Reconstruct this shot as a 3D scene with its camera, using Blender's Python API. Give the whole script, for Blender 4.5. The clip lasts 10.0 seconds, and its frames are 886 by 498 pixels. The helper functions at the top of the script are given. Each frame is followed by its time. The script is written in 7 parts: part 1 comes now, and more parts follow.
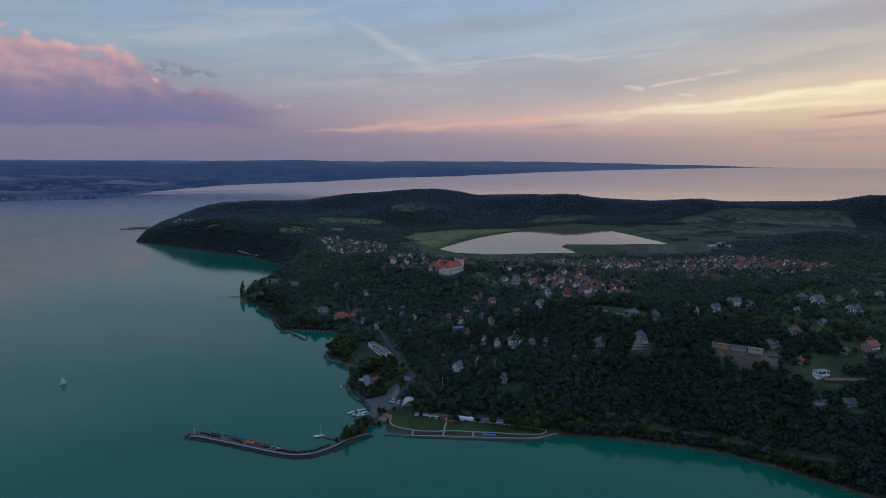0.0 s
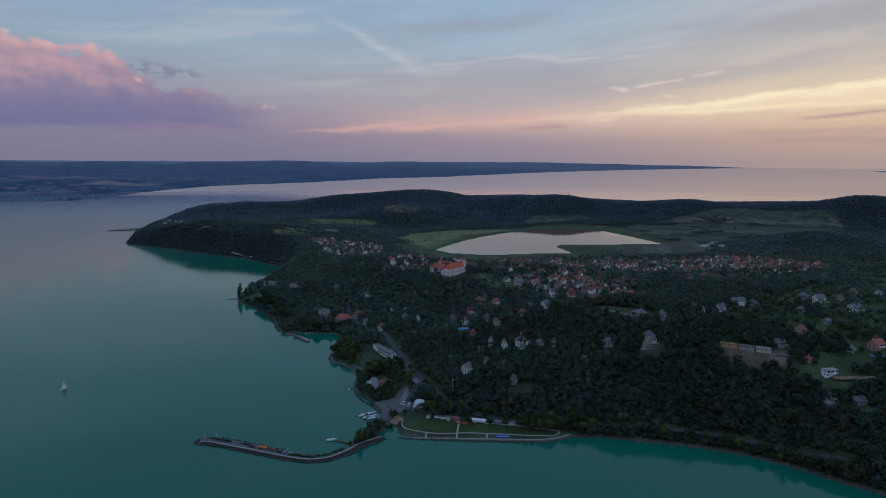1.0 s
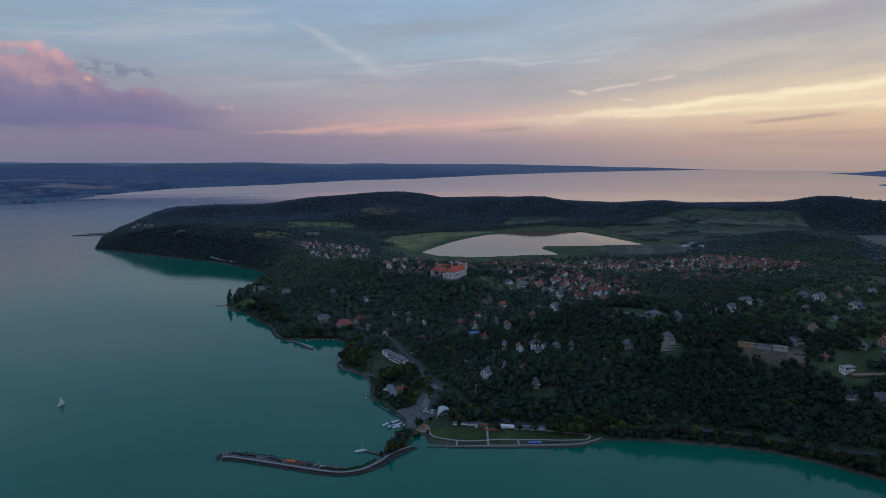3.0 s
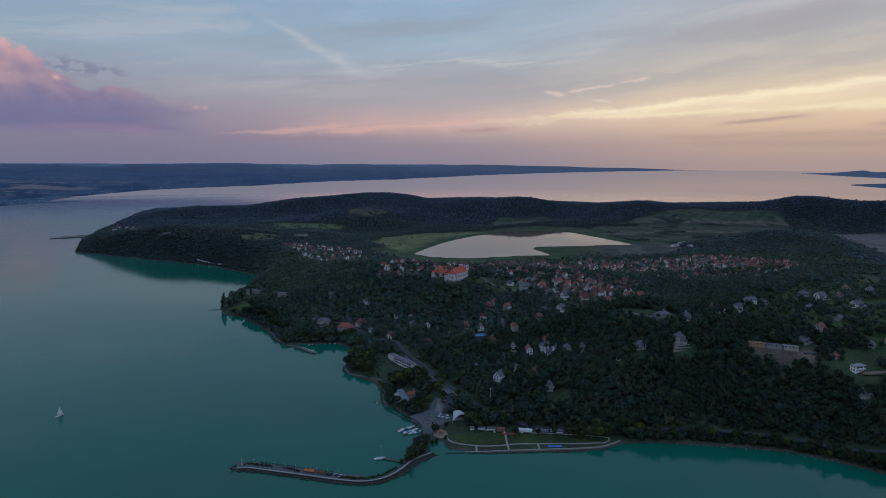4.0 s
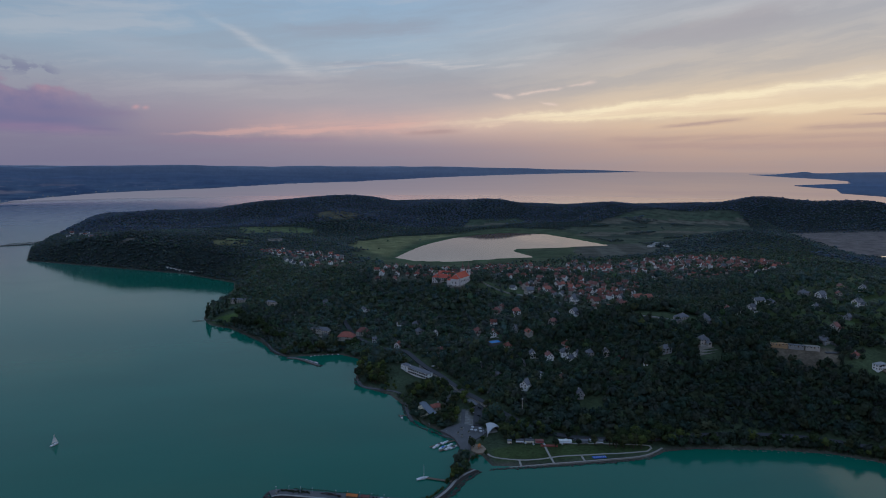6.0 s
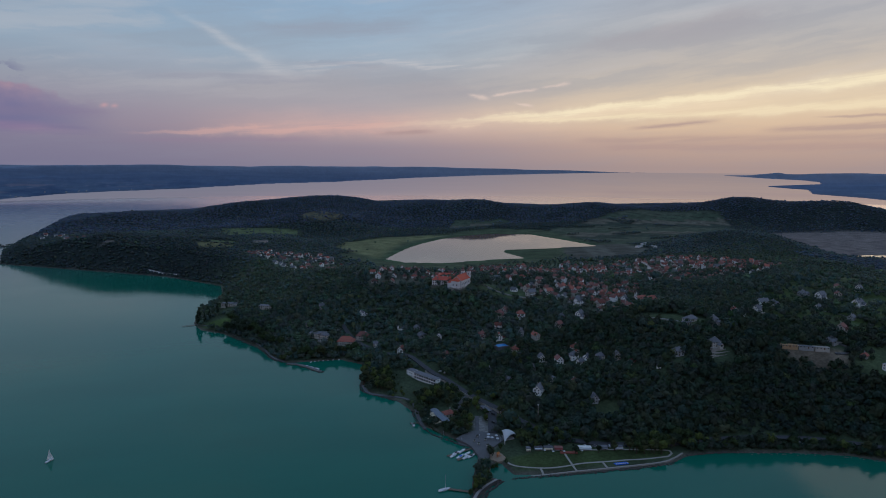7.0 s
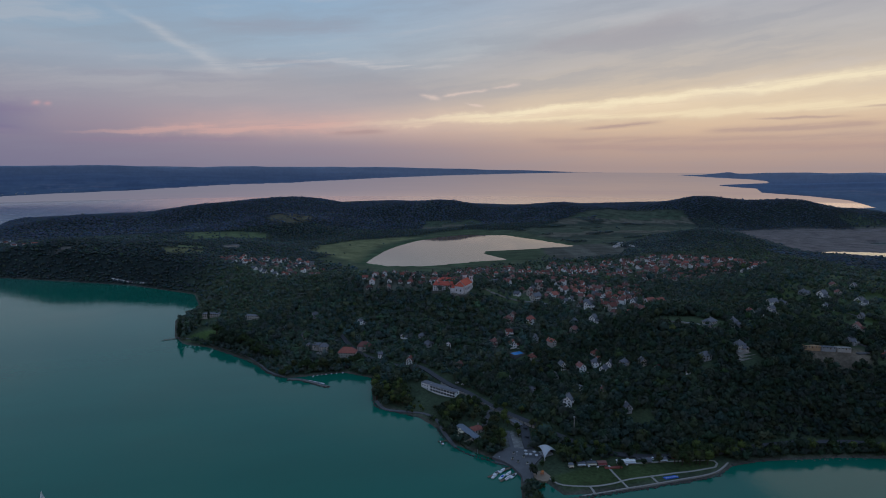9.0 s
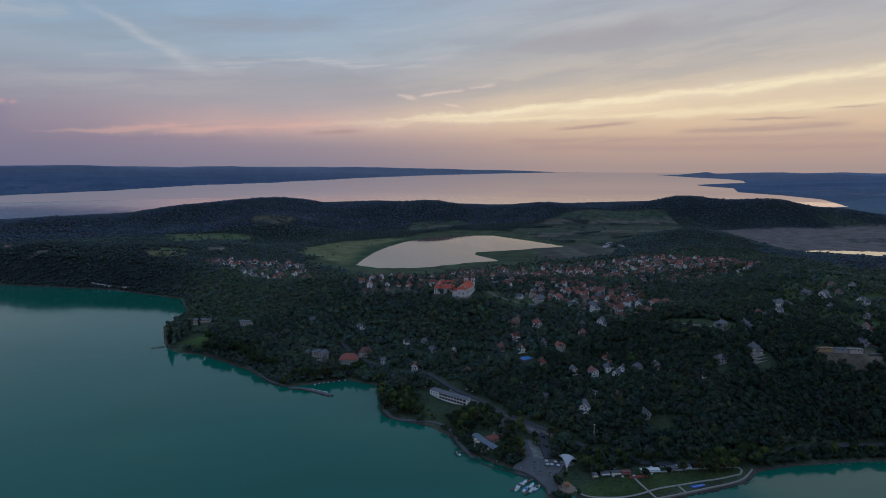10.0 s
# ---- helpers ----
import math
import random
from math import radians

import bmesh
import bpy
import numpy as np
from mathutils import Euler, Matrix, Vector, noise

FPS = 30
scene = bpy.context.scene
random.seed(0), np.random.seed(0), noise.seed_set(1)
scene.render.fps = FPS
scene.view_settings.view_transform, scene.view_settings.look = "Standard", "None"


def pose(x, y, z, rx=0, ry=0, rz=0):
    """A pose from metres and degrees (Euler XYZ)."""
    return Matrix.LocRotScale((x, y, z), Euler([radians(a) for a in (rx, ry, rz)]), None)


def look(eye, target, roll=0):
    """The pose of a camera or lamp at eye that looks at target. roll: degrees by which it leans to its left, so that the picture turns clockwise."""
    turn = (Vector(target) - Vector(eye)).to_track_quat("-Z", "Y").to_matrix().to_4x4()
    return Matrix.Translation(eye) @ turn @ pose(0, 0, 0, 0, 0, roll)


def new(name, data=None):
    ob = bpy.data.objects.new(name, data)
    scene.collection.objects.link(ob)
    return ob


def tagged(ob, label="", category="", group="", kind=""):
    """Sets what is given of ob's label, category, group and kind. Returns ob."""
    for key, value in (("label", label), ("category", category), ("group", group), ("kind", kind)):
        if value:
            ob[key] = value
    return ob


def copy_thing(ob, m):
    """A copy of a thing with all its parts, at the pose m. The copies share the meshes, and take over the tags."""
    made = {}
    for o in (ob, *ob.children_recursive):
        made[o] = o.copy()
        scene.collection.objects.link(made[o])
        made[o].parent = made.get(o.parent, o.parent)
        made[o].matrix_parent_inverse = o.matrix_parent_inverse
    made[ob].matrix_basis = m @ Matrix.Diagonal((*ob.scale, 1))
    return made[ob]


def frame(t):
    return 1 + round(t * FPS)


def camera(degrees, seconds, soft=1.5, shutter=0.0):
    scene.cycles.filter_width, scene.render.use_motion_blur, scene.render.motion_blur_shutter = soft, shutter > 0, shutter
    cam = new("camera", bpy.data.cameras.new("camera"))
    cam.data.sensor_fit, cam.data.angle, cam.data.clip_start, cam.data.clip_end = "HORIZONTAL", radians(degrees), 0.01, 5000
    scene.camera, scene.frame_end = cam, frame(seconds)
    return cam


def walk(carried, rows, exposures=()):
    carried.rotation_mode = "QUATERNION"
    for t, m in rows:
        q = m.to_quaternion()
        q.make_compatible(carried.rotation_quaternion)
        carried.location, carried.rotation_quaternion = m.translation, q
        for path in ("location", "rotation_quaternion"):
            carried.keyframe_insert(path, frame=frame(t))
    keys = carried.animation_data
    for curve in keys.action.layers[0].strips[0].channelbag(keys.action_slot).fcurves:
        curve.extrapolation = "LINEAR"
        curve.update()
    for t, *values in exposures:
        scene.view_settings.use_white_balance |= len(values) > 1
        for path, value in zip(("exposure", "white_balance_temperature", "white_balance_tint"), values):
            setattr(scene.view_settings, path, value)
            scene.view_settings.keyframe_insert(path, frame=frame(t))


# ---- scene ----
cam = camera(74.7, 10.0, soft=0.95)
PATH = [
    (0, (-4.617, 0.658, 238.018), (-4.608, 2.636, 237.718), 0.2),
    (0.5, (-16.249, 2.101, 238.15), (-16.217, 4.078, 237.85), 0.2),
    (1, (-27.745, 3.878, 238.159), (-27.689, 5.855, 237.861), 0.2),
    (1.5, (-40.79, 6.128, 238.052), (-40.706, 8.105, 237.756), 0.2),
    (2, (-54.471, 9.165, 237.85), (-54.357, 11.14, 237.556), 0.2),
    (2.5, (-68.741, 13.18, 237.727), (-68.594, 15.153, 237.435), 0.2),
    (4, (-116.939, 30.843, 237.95), (-116.681, 32.805, 237.661), 0.2),
    (4.5, (-133.605, 38.102, 237.856), (-133.31, 40.059, 237.569), 0.2),
    (5, (-150.761, 46.866, 238.007), (-150.424, 48.817, 237.721), 0.3),
    (5.5, (-167.391, 56.351, 238.036), (-167.012, 58.294, 237.752), 0.2),
    (7, (-212.911, 88.854, 237.994), (-212.411, 90.77, 237.713), 0.3),
    (7.5, (-227.169, 100.609, 238.156), (-226.63, 102.514, 237.875), 0.3),
    (8, (-241.241, 113.071, 238.125), (-240.663, 114.965, 237.845), 0.3),
    (8.5, (-254.364, 126.261, 238.176), (-253.748, 128.143, 237.895), 0.3),
    (9, (-266.898, 140.14, 238.3), (-266.244, 142.009, 238.02), 0.2),
    (9.5, (-278.776, 154.007, 238.425), (-278.085, 155.863, 238.145), 0.2),
    (10, (-290.344, 169.096, 238.556), (-289.617, 170.938, 238.276), 0.2),
]
walk(cam, [(t, look(eye, target, roll)) for t, eye, target, roll in PATH], exposures=[(0.0, 0.13), (5.0, 0.09), (10.0, 0.04)])

# ---- sky and light ----
EYE_Z = 238.0


def srgb(r, g, b):
    return tuple(((c / 255) / 12.92 if c / 255 < 0.04045 else ((c / 255 + 0.055) / 1.055) ** 2.4) for c in (r, g, b)) + (1.0,)


world = bpy.data.worlds.new("dusk_sky")
scene.world = world
world.use_nodes = True
WT = world.node_tree
WT.nodes.clear()


def wm(op, *args):
    """One Math node of the sky."""
    n = WT.nodes.new("ShaderNodeMath")
    n.operation = op
    for k, a in enumerate(args):
        if isinstance(a, (int, float)):
            n.inputs[k].default_value = a
        else:
            WT.links.new(a, n.inputs[k])
    return n.outputs[0]


def wstep(a, b, x):
    n = WT.nodes.new("ShaderNodeMapRange")
    n.interpolation_type = "SMOOTHSTEP"
    n.inputs[1].default_value, n.inputs[2].default_value = a, b
    WT.links.new(x, n.inputs[0])
    return n.outputs[0]


def wmix(fac, a, b):
    n = WT.nodes.new("ShaderNodeMix")
    n.data_type = "RGBA"
    for sock, v in ((n.inputs[0], fac), (n.inputs[6], a), (n.inputs[7], b)):
        if isinstance(v, (int, float, tuple)):
            sock.default_value = v
        else:
            WT.links.new(v, sock)
    return n.outputs[2]


def wramp(x, stops):
    n = WT.nodes.new("ShaderNodeValToRGB")
    e = n.color_ramp.elements
    e[0].position, e[0].color = stops[0][0], stops[0][1]
    e[1].position, e[1].color = stops[-1][0], stops[-1][1]
    for p, c in stops[1:-1]:
        e.new(p).color = c
    WT.links.new(x, n.inputs[0])
    return n.outputs[0]


def wnoise(u, v, w, scale, detail=4.0, rough=0.55):
    c = WT.nodes.new("ShaderNodeCombineXYZ")
    for k, a in enumerate((u, v, w)):
        if isinstance(a, (int, float)):
            c.inputs[k].default_value = a
        else:
            WT.links.new(a, c.inputs[k])
    n = WT.nodes.new("ShaderNodeTexNoise")
    n.inputs["Scale"].default_value, n.inputs["Detail"].default_value, n.inputs["Roughness"].default_value = scale, detail, rough
    WT.links.new(c.outputs[0], n.inputs["Vector"])
    return n.outputs[0]


tc = WT.nodes.new("ShaderNodeTexCoord")
sep = WT.nodes.new("ShaderNodeSeparateXYZ")
WT.links.new(tc.outputs["Generated"], sep.inputs[0])
AZ = wm("MULTIPLY", wm("ARCTAN2", sep.outputs[0], sep.outputs[1]), 57.2958)
EL0 = wm("MULTIPLY", wm("ARCSINE", sep.outputs[2]), 57.2958)
# below the horizon the far lake is painted as a mirrored low sky
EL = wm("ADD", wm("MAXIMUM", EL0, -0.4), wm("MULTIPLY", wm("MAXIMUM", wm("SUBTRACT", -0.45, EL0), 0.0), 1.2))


def sky_ramp(rows):
    return wramp(wm("DIVIDE", EL, 45.0), [(e / 45.0, srgb(*c)) for e, c in rows])


def streak(a0, e0, a1, e1, sig, grow=0.0, ends=3.0, wob=0.0, torn=3.2):
    """A long thin cloud from one bearing and height to another, soft at its ends."""
    k = (e1 - e0) / (a1 - a0)
    line = wm("ADD", wm("MULTIPLY", wm("SUBTRACT", AZ, a0), k), e0)
    off = wm("SUBTRACT", EL, line)
    if wob:
        off = wm("ADD", off, wm("MULTIPLY", wm("SUBTRACT", WOB, 0.5), wob))
    width = wm("ADD", wm("MULTIPLY", wm("SUBTRACT", AZ, a0), grow / (a1 - a0)), sig)
    r = wm("DIVIDE", off, width)
    g = wm("EXPONENT", wm("MULTIPLY", wm("MULTIPLY", r, r), -1.0))
    g = wm("MULTIPLY", g, wm("MAXIMUM", 0.0, wm("ADD", 1.0 - 0.506 * torn, wm("MULTIPLY", BREAK, torn))))
    g = wm("MINIMUM", g, 1.0)
    return wm("MULTIPLY", g, wm("MULTIPLY", wstep(a0 - ends, a0 + ends, AZ), wm("SUBTRACT", 1.0, wstep(a1 - ends, a1 + ends, AZ))))


BREAK = wnoise(wm("MULTIPLY", AZ, 0.15), wm("ADD", wm("MULTIPLY", EL, 2.6), wm("MULTIPLY", AZ, -0.19)), 7.0, 1.0, 5.0, 0.65)
WOB = wnoise(wm("MULTIPLY", AZ, 0.22), wm("MULTIPLY", EL, 0.5), 3.0, 1.0, 5.0, 0.6)
FINE = wnoise(wm("MULTIPLY", AZ, 0.12), wm("ADD", wm("MULTIPLY", EL, 0.95), wm("MULTIPLY", AZ, -0.05)), 0.0, 1.0, 6.0, 0.62)
PUFF = wnoise(wm("MULTIPLY", AZ, 0.34), wm("MULTIPLY", EL, 0.55), 9.0, 1.0, 6.0, 0.6)

left = sky_ramp([(0, (118, 115, 140)), (2.2, (126, 121, 144)), (4.5, (140, 133, 152)), (7, (147, 151, 165)), (10, (142, 162, 181)), (14, (136, 160, 184)), (25, (129, 157, 195)), (45, (133, 164, 208))])
mid = sky_ramp([(0, (134, 127, 143)), (1.8, (148, 135, 147)), (3.4, (177, 155, 156)), (5.2, (174, 162, 166)), (8, (161, 165, 175)), (11, (155, 174, 192)), (14.5, (144, 170, 195)), (25, (131, 159, 195)), (45, (133, 164, 208))])
right = sky_ramp([(0, (166, 145, 141)), (2.0, (188, 160, 146)), (3.6, (212, 184, 158)), (5.6, (218, 196, 168)), (8, (200, 187, 173)), (10.5, (184, 179, 176)), (14, (172, 176, 184)), (25, (135, 158, 192)), (45, (133, 164, 208))])
sky = wmix(wstep(-24, 12, AZ), left, mid)
sky = wmix(wstep(4, 40, AZ), sky, right)
sky = wmix(wstep(75, 130, AZ), sky, left)
# soft streaky veil, drawn out along the wind
VEIL = wnoise(wm("ADD", wm("MULTIPLY", AZ, 0.045), wm("MULTIPLY", WOB, 0.35)), wm("ADD", wm("MULTIPLY", EL, 0.42), wm("ADD", wm("MULTIPLY", AZ, -0.045), wm("MULTIPLY", WOB, 0.5))), 5.5, 1.0, 5.0, 0.55)
aloft = wm("MULTIPLY", wstep(4.0, 8.0, EL), wm("SUBTRACT", 1.0, wstep(24, 40, EL)))
sky = wmix(wm("MULTIPLY", wm("MULTIPLY", wstep(0.50, 0.66, VEIL), aloft), 0.26), sky, srgb(196, 192, 194))
sky = wmix(wm("MULTIPLY", wm("MULTIPLY", wstep(0.52, 0.36, VEIL), aloft), 0.28), sky, srgb(140, 148, 162))
sky = wmix(wm("MULTIPLY", wstep(0.56, 0.36, FINE), 0.07), sky, srgb(138, 144, 160))
# the broad grey sheet, lit along its upper edge
SHEET = wnoise(wm("ADD", wm("MULTIPLY", AZ, 0.055), wm("MULTIPLY", WOB, 0.5)), wm("ADD", wm("MULTIPLY", EL, 0.20), wm("ADD", wm("MULTIPLY", AZ, -0.012), wm("MULTIPLY", PUFF, 0.3))), 1.7, 1.0, 3.0, 0.45)
rugged = wm("MULTIPLY", wm("SUBTRACT", WOB, 0.5), 2.2)
upper = wramp(wm("DIVIDE", wm("ADD", AZ, 15.0), 75.0), [(0.0, (0.40, 0.40, 0.40, 1)), (0.16, (0.42, 0.42, 0.42, 1)), (0.25, (0.47, 0.47, 0.47, 1)), (0.31, (0.50, 0.50, 0.50, 1)), (0.42, (0.47, 0.47, 0.47, 1)), (0.55, (0.58, 0.58, 0.58, 1)), (0.8, (0.75, 0.75, 0.75, 1)), (1.0, (0.80, 0.80, 0.80, 1))])
upper = wm("ADD", wm("MULTIPLY", upper, 19.5), rugged)
below = wm("SUBTRACT", upper, EL)
sheet_in = wm("MULTIPLY", wstep(-0.1, 0.9, below), wm("SUBTRACT", 1.0, wstep(1.4, 4.2, below)))
sheet_in = wm("MULTIPLY", sheet_in, wm("MULTIPLY", wstep(-14, 4, AZ), wm("SUBTRACT", 1.0, wstep(50, 75, AZ))))
sky = wmix(wm("MULTIPLY", sheet_in, wm("ADD", 0.18, wm("MULTIPLY", wstep(0.38, 0.62, SHEET), 0.42))), sky, srgb(160, 156, 163))
lit = wm("MULTIPLY", wm("MULTIPLY", wstep(-0.75, -0.1, below), wm("SUBTRACT", 1.0, wstep(0.0, 0.5, below))), wm("MULTIPLY", wstep(-6, 5, AZ), wm("SUBTRACT", 1.0, wstep(16, 26, AZ))))
sky = wmix(wm("MULTIPLY", wm("MULTIPLY", lit, wstep(0.40, 0.62, BREAK)), 0.34), sky, srgb(206, 200, 200))
# thin grey streaks, and the slanting white wisp above them
for a0, e0, a1, e1, sg, op in ((-12, 7.7, 0, 8.1, 0.24, 0.5), (-6, 7.4, 3, 7.9, 0.18, 0.4), (1, 9.5, 9, 9.4, 0.15, 0.3), (-2, 12.2, 12, 12.7, 0.5, 0.35)):
    sky = wmix(wm("MULTIPLY", streak(a0, e0, a1, e1, sg, 0.1, 2.5, 1.4), op), sky, srgb(146, 148, 163))
sky = wmix(wm("MULTIPLY", streak(-8.2, 12.4, -0.4, 8.7, 0.30, 0.42, 2.6, 1.7, 1.8), 0.30), sky, srgb(205, 203, 205))
sky = wmix(wm("MULTIPLY", streak(-20, 10.4, -9, 9.0, 0.9, 0.3, 5.0, 1.6, 1.2), 0.16), sky, srgb(186, 186, 196))
# rose glow low over the lake
sky = wmix(wm("MULTIPLY", streak(-4, 3.9, 24, 4.5, 0.9, 0.4, 7.0, 1.4, 1.0), 0.30), sky, srgb(216, 178, 168))
sky = wmix(wm("MULTIPLY", streak(-11, 2.95, 11, 3.9, 0.20, 0.5, 4.0, 1.9, 4.0), 0.42), sky, srgb(222, 174, 162))
sky = wmix(wm("MULTIPLY", streak(-13, 2.2, 2, 2.5, 0.30, 0.0, 3.0, 0.6), 0.35), sky, srgb(140, 122, 144))
# the bright bands over the set sun, and the pale haze between them
sky = wmix(wm("MULTIPLY", streak(14, 4.3, 70, 7.2, 1.0, 0.8, 9.0, 1.0, 0.8), 0.38), sky, srgb(228, 208, 180))
sky = wmix(wm("MULTIPLY", streak(19, 4.67, 66, 8.15, 0.24, 0.28, 8.0, 1.5, 2.6), 0.70), sky, srgb(248, 234, 200))
sky = wmix(wm("MULTIPLY", streak(13, 4.0, 44, 5.9, 0.24, 0.2, 8.0, 2.0, 2.2), 0.30), sky, srgb(244, 222, 192))
sky = wmix(wm("MULTIPLY", streak(21, 4.4, 70, 5.5, 0.22, 0.32, 6.0, 1.1, 2.8), 0.52), sky, srgb(246, 230, 194))
# curled scraps
for a0, e0, a1, e1, sg in ((17.2, 6.75, 18.8, 6.45, 0.13), (19.4, 6.65, 23.4, 7.25, 0.10), (24.0, 7.45, 26.4, 7.65, 0.12), (21.6, 5.95, 23.0, 5.8, 0.08)):
    sky = wmix(wm("MULTIPLY", streak(a0, e0, a1, e1, sg, 0.04, 0.5, 0.9, 2.6), 0.55), sky, srgb(228, 205, 194))
for a0, e0, a1, e1, sg, op in ((8.8, 3.1, 13.4, 3.35, 0.17, 0.55), (32.6, 3.6, 39.0, 4.05, 0.15, 0.6), (43.5, 3.2, 56, 3.55, 0.26, 0.5), (47.5, 4.15, 53.5, 4.12, 0.07, 0.5), (54.6, 4.85, 57.6, 4.9, 0.08, 0.5), (28, 2.5, 60, 2.6, 0.26, 0.34), (30, 1.9, 58, 1.7, 0.3, 0.3)):
    sky = wmix(wm("MULTIPLY", streak(a0, e0, a1, e1, sg, 0.05, 1.4, 0.5, 2.6), op), sky, srgb(160, 136, 138))
# tall evening cumulus: lumps at two sizes, rosy where they face the glow
PUFF2 = wnoise(wm("MULTIPLY", AZ, 0.36), wm("MULTIPLY", EL, 0.52), 4.0, 1.0, 5.0, 0.48)
PUFF3 = wnoise(wm("ADD", wm("MULTIPLY", AZ, 0.36), 0.16), wm("ADD", wm("MULTIPLY", EL, 0.52), 0.20), 4.0, 1.0, 5.0, 0.48)
heads = wm("ADD", wm("MULTIPLY", wm("SUBTRACT", PUFF, 0.5), 2.2), wm("MULTIPLY", wm("SUBTRACT", PUFF2, 0.5), 4.2))
slope = wramp(wm("DIVIDE", wm("ADD", AZ, 60.0), 50.0), [(0.0, (0.95, 0.95, 0.95, 1)), (0.47, (0.83, 0.83, 0.83, 1)), (0.54, (0.77, 0.77, 0.77, 1)), (0.66, (0.71, 0.71, 0.71, 1)), (0.70, (0.60, 0.60, 0.60, 1)), (0.77, (0.54, 0.54, 0.54, 1)), (0.83, (0.46, 0.46, 0.46, 1)), (0.90, (0.38, 0.38, 0.38, 1)), (1.0, (0.26, 0.26, 0.26, 1))])
top = wm("ADD", wm("MULTIPLY", slope, 12.0), heads)
foot = wm("ADD", EL, wm("MULTIPLY", wm("SUBTRACT", FINE, 0.5), 1.2))
heap = wm("MULTIPLY", wstep(-0.25, 0.55, wm("SUBTRACT", top, EL)), wstep(2.2, 3.1, foot))
heap = wm("MULTIPLY", heap, wm("SUBTRACT", 1.0, wstep(-22, -13.5, AZ)))
facing = wm("MULTIPLY", wm("SUBTRACT", PUFF2, PUFF3), 6.0)
hue = wm("ADD", wm("DIVIDE", wm("ADD", EL, wm("MULTIPLY", heads, 0.35)), 12.0), wm("MULTIPLY", facing, wm("MULTIPLY", wstep(3.2, 7.0, EL), 0.075)))
heapcol = wramp(hue, [(0.20, srgb(102, 105, 142)), (0.36, srgb(112, 110, 146)), (0.48, srgb(134, 121, 149)), (0.60, srgb(158, 134, 152)), (0.72, srgb(186, 148, 158)), (0.86, srgb(208, 166, 166)), (1.0, srgb(216, 178, 174))])
sky = wmix(wm("MULTIPLY", heap, 0.88), sky, heapcol)
sky = wmix(wm("MULTIPLY", streak(-27, 3.0, -18, 2.9, 0.4, 0.0, 3.0, 0.6, 0.8), 0.25), sky, srgb(176, 136, 156))
rag = wm("MULTIPLY", streak(-26.0, 7.8, -20.6, 7.3, 0.62, 0.0, 0.9, 1.0, 0.6), wstep(0.44, 0.56, wnoise(wm("MULTIPLY", AZ, 0.8), wm("MULTIPLY", EL, 1.5), 5.0, 1.0, 4.0, 0.55)))
sky = wmix(wm("MULTIPLY", rag, 0.8), sky, srgb(122, 126, 152))
for a0, e0, a1, e1, sg, c in ((-25.6, 6.7, -25.2, 6.6, 0.16, (226, 184, 172)), (-15.3, 4.85, -14.9, 4.9, 0.16, (214, 160, 162)), (-14.5, 4.85, -14.2, 4.9, 0.14, (214, 160, 162))):
    sky = wmix(wm("MULTIPLY", streak(a0, e0, a1, e1, sg, 0.0, 0.3, 0.8, 1.2), 0.6), sky, srgb(*c))
sky = wmix(wm("MULTIPLY", streak(-24, 4.2, -15.2, 4.3, 0.55, -0.2, 2.0, 1.2, 1.2), 0.45), sky, srgb(128, 118, 146))
sky = wmix(wm("MULTIPLY", streak(-19.2, 3.05, -16.6, 3.0, 0.16, 0.0, 0.8, 0.4, 0.8), 0.4), sky, srgb(116, 112, 142))
# painted far lake: the mirrored sky, rippled and dulled to grey-blue
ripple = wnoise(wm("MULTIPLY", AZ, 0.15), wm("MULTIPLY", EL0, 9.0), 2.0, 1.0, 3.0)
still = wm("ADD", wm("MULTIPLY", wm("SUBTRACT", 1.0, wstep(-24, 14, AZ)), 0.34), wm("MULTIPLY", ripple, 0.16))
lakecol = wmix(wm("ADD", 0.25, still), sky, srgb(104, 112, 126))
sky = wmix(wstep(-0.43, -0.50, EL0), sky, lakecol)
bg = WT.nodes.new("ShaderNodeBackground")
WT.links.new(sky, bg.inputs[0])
bg.inputs[1].default_value = 1.0
wout = WT.nodes.new("ShaderNodeOutputWorld")
WT.links.new(bg.outputs[0], wout.inputs[0])

# afterglow where the sun has just set
glow = bpy.data.lights.new("sun", "SUN")
glow.energy, glow.angle, glow.color = 0.15, radians(42), (1.0, 0.72, 0.5)
sun = new("sun", glow)
sun.matrix_world = look((0, 0, 0), (-math.sin(radians(62)), -math.cos(radians(62)), -math.tan(radians(9))))


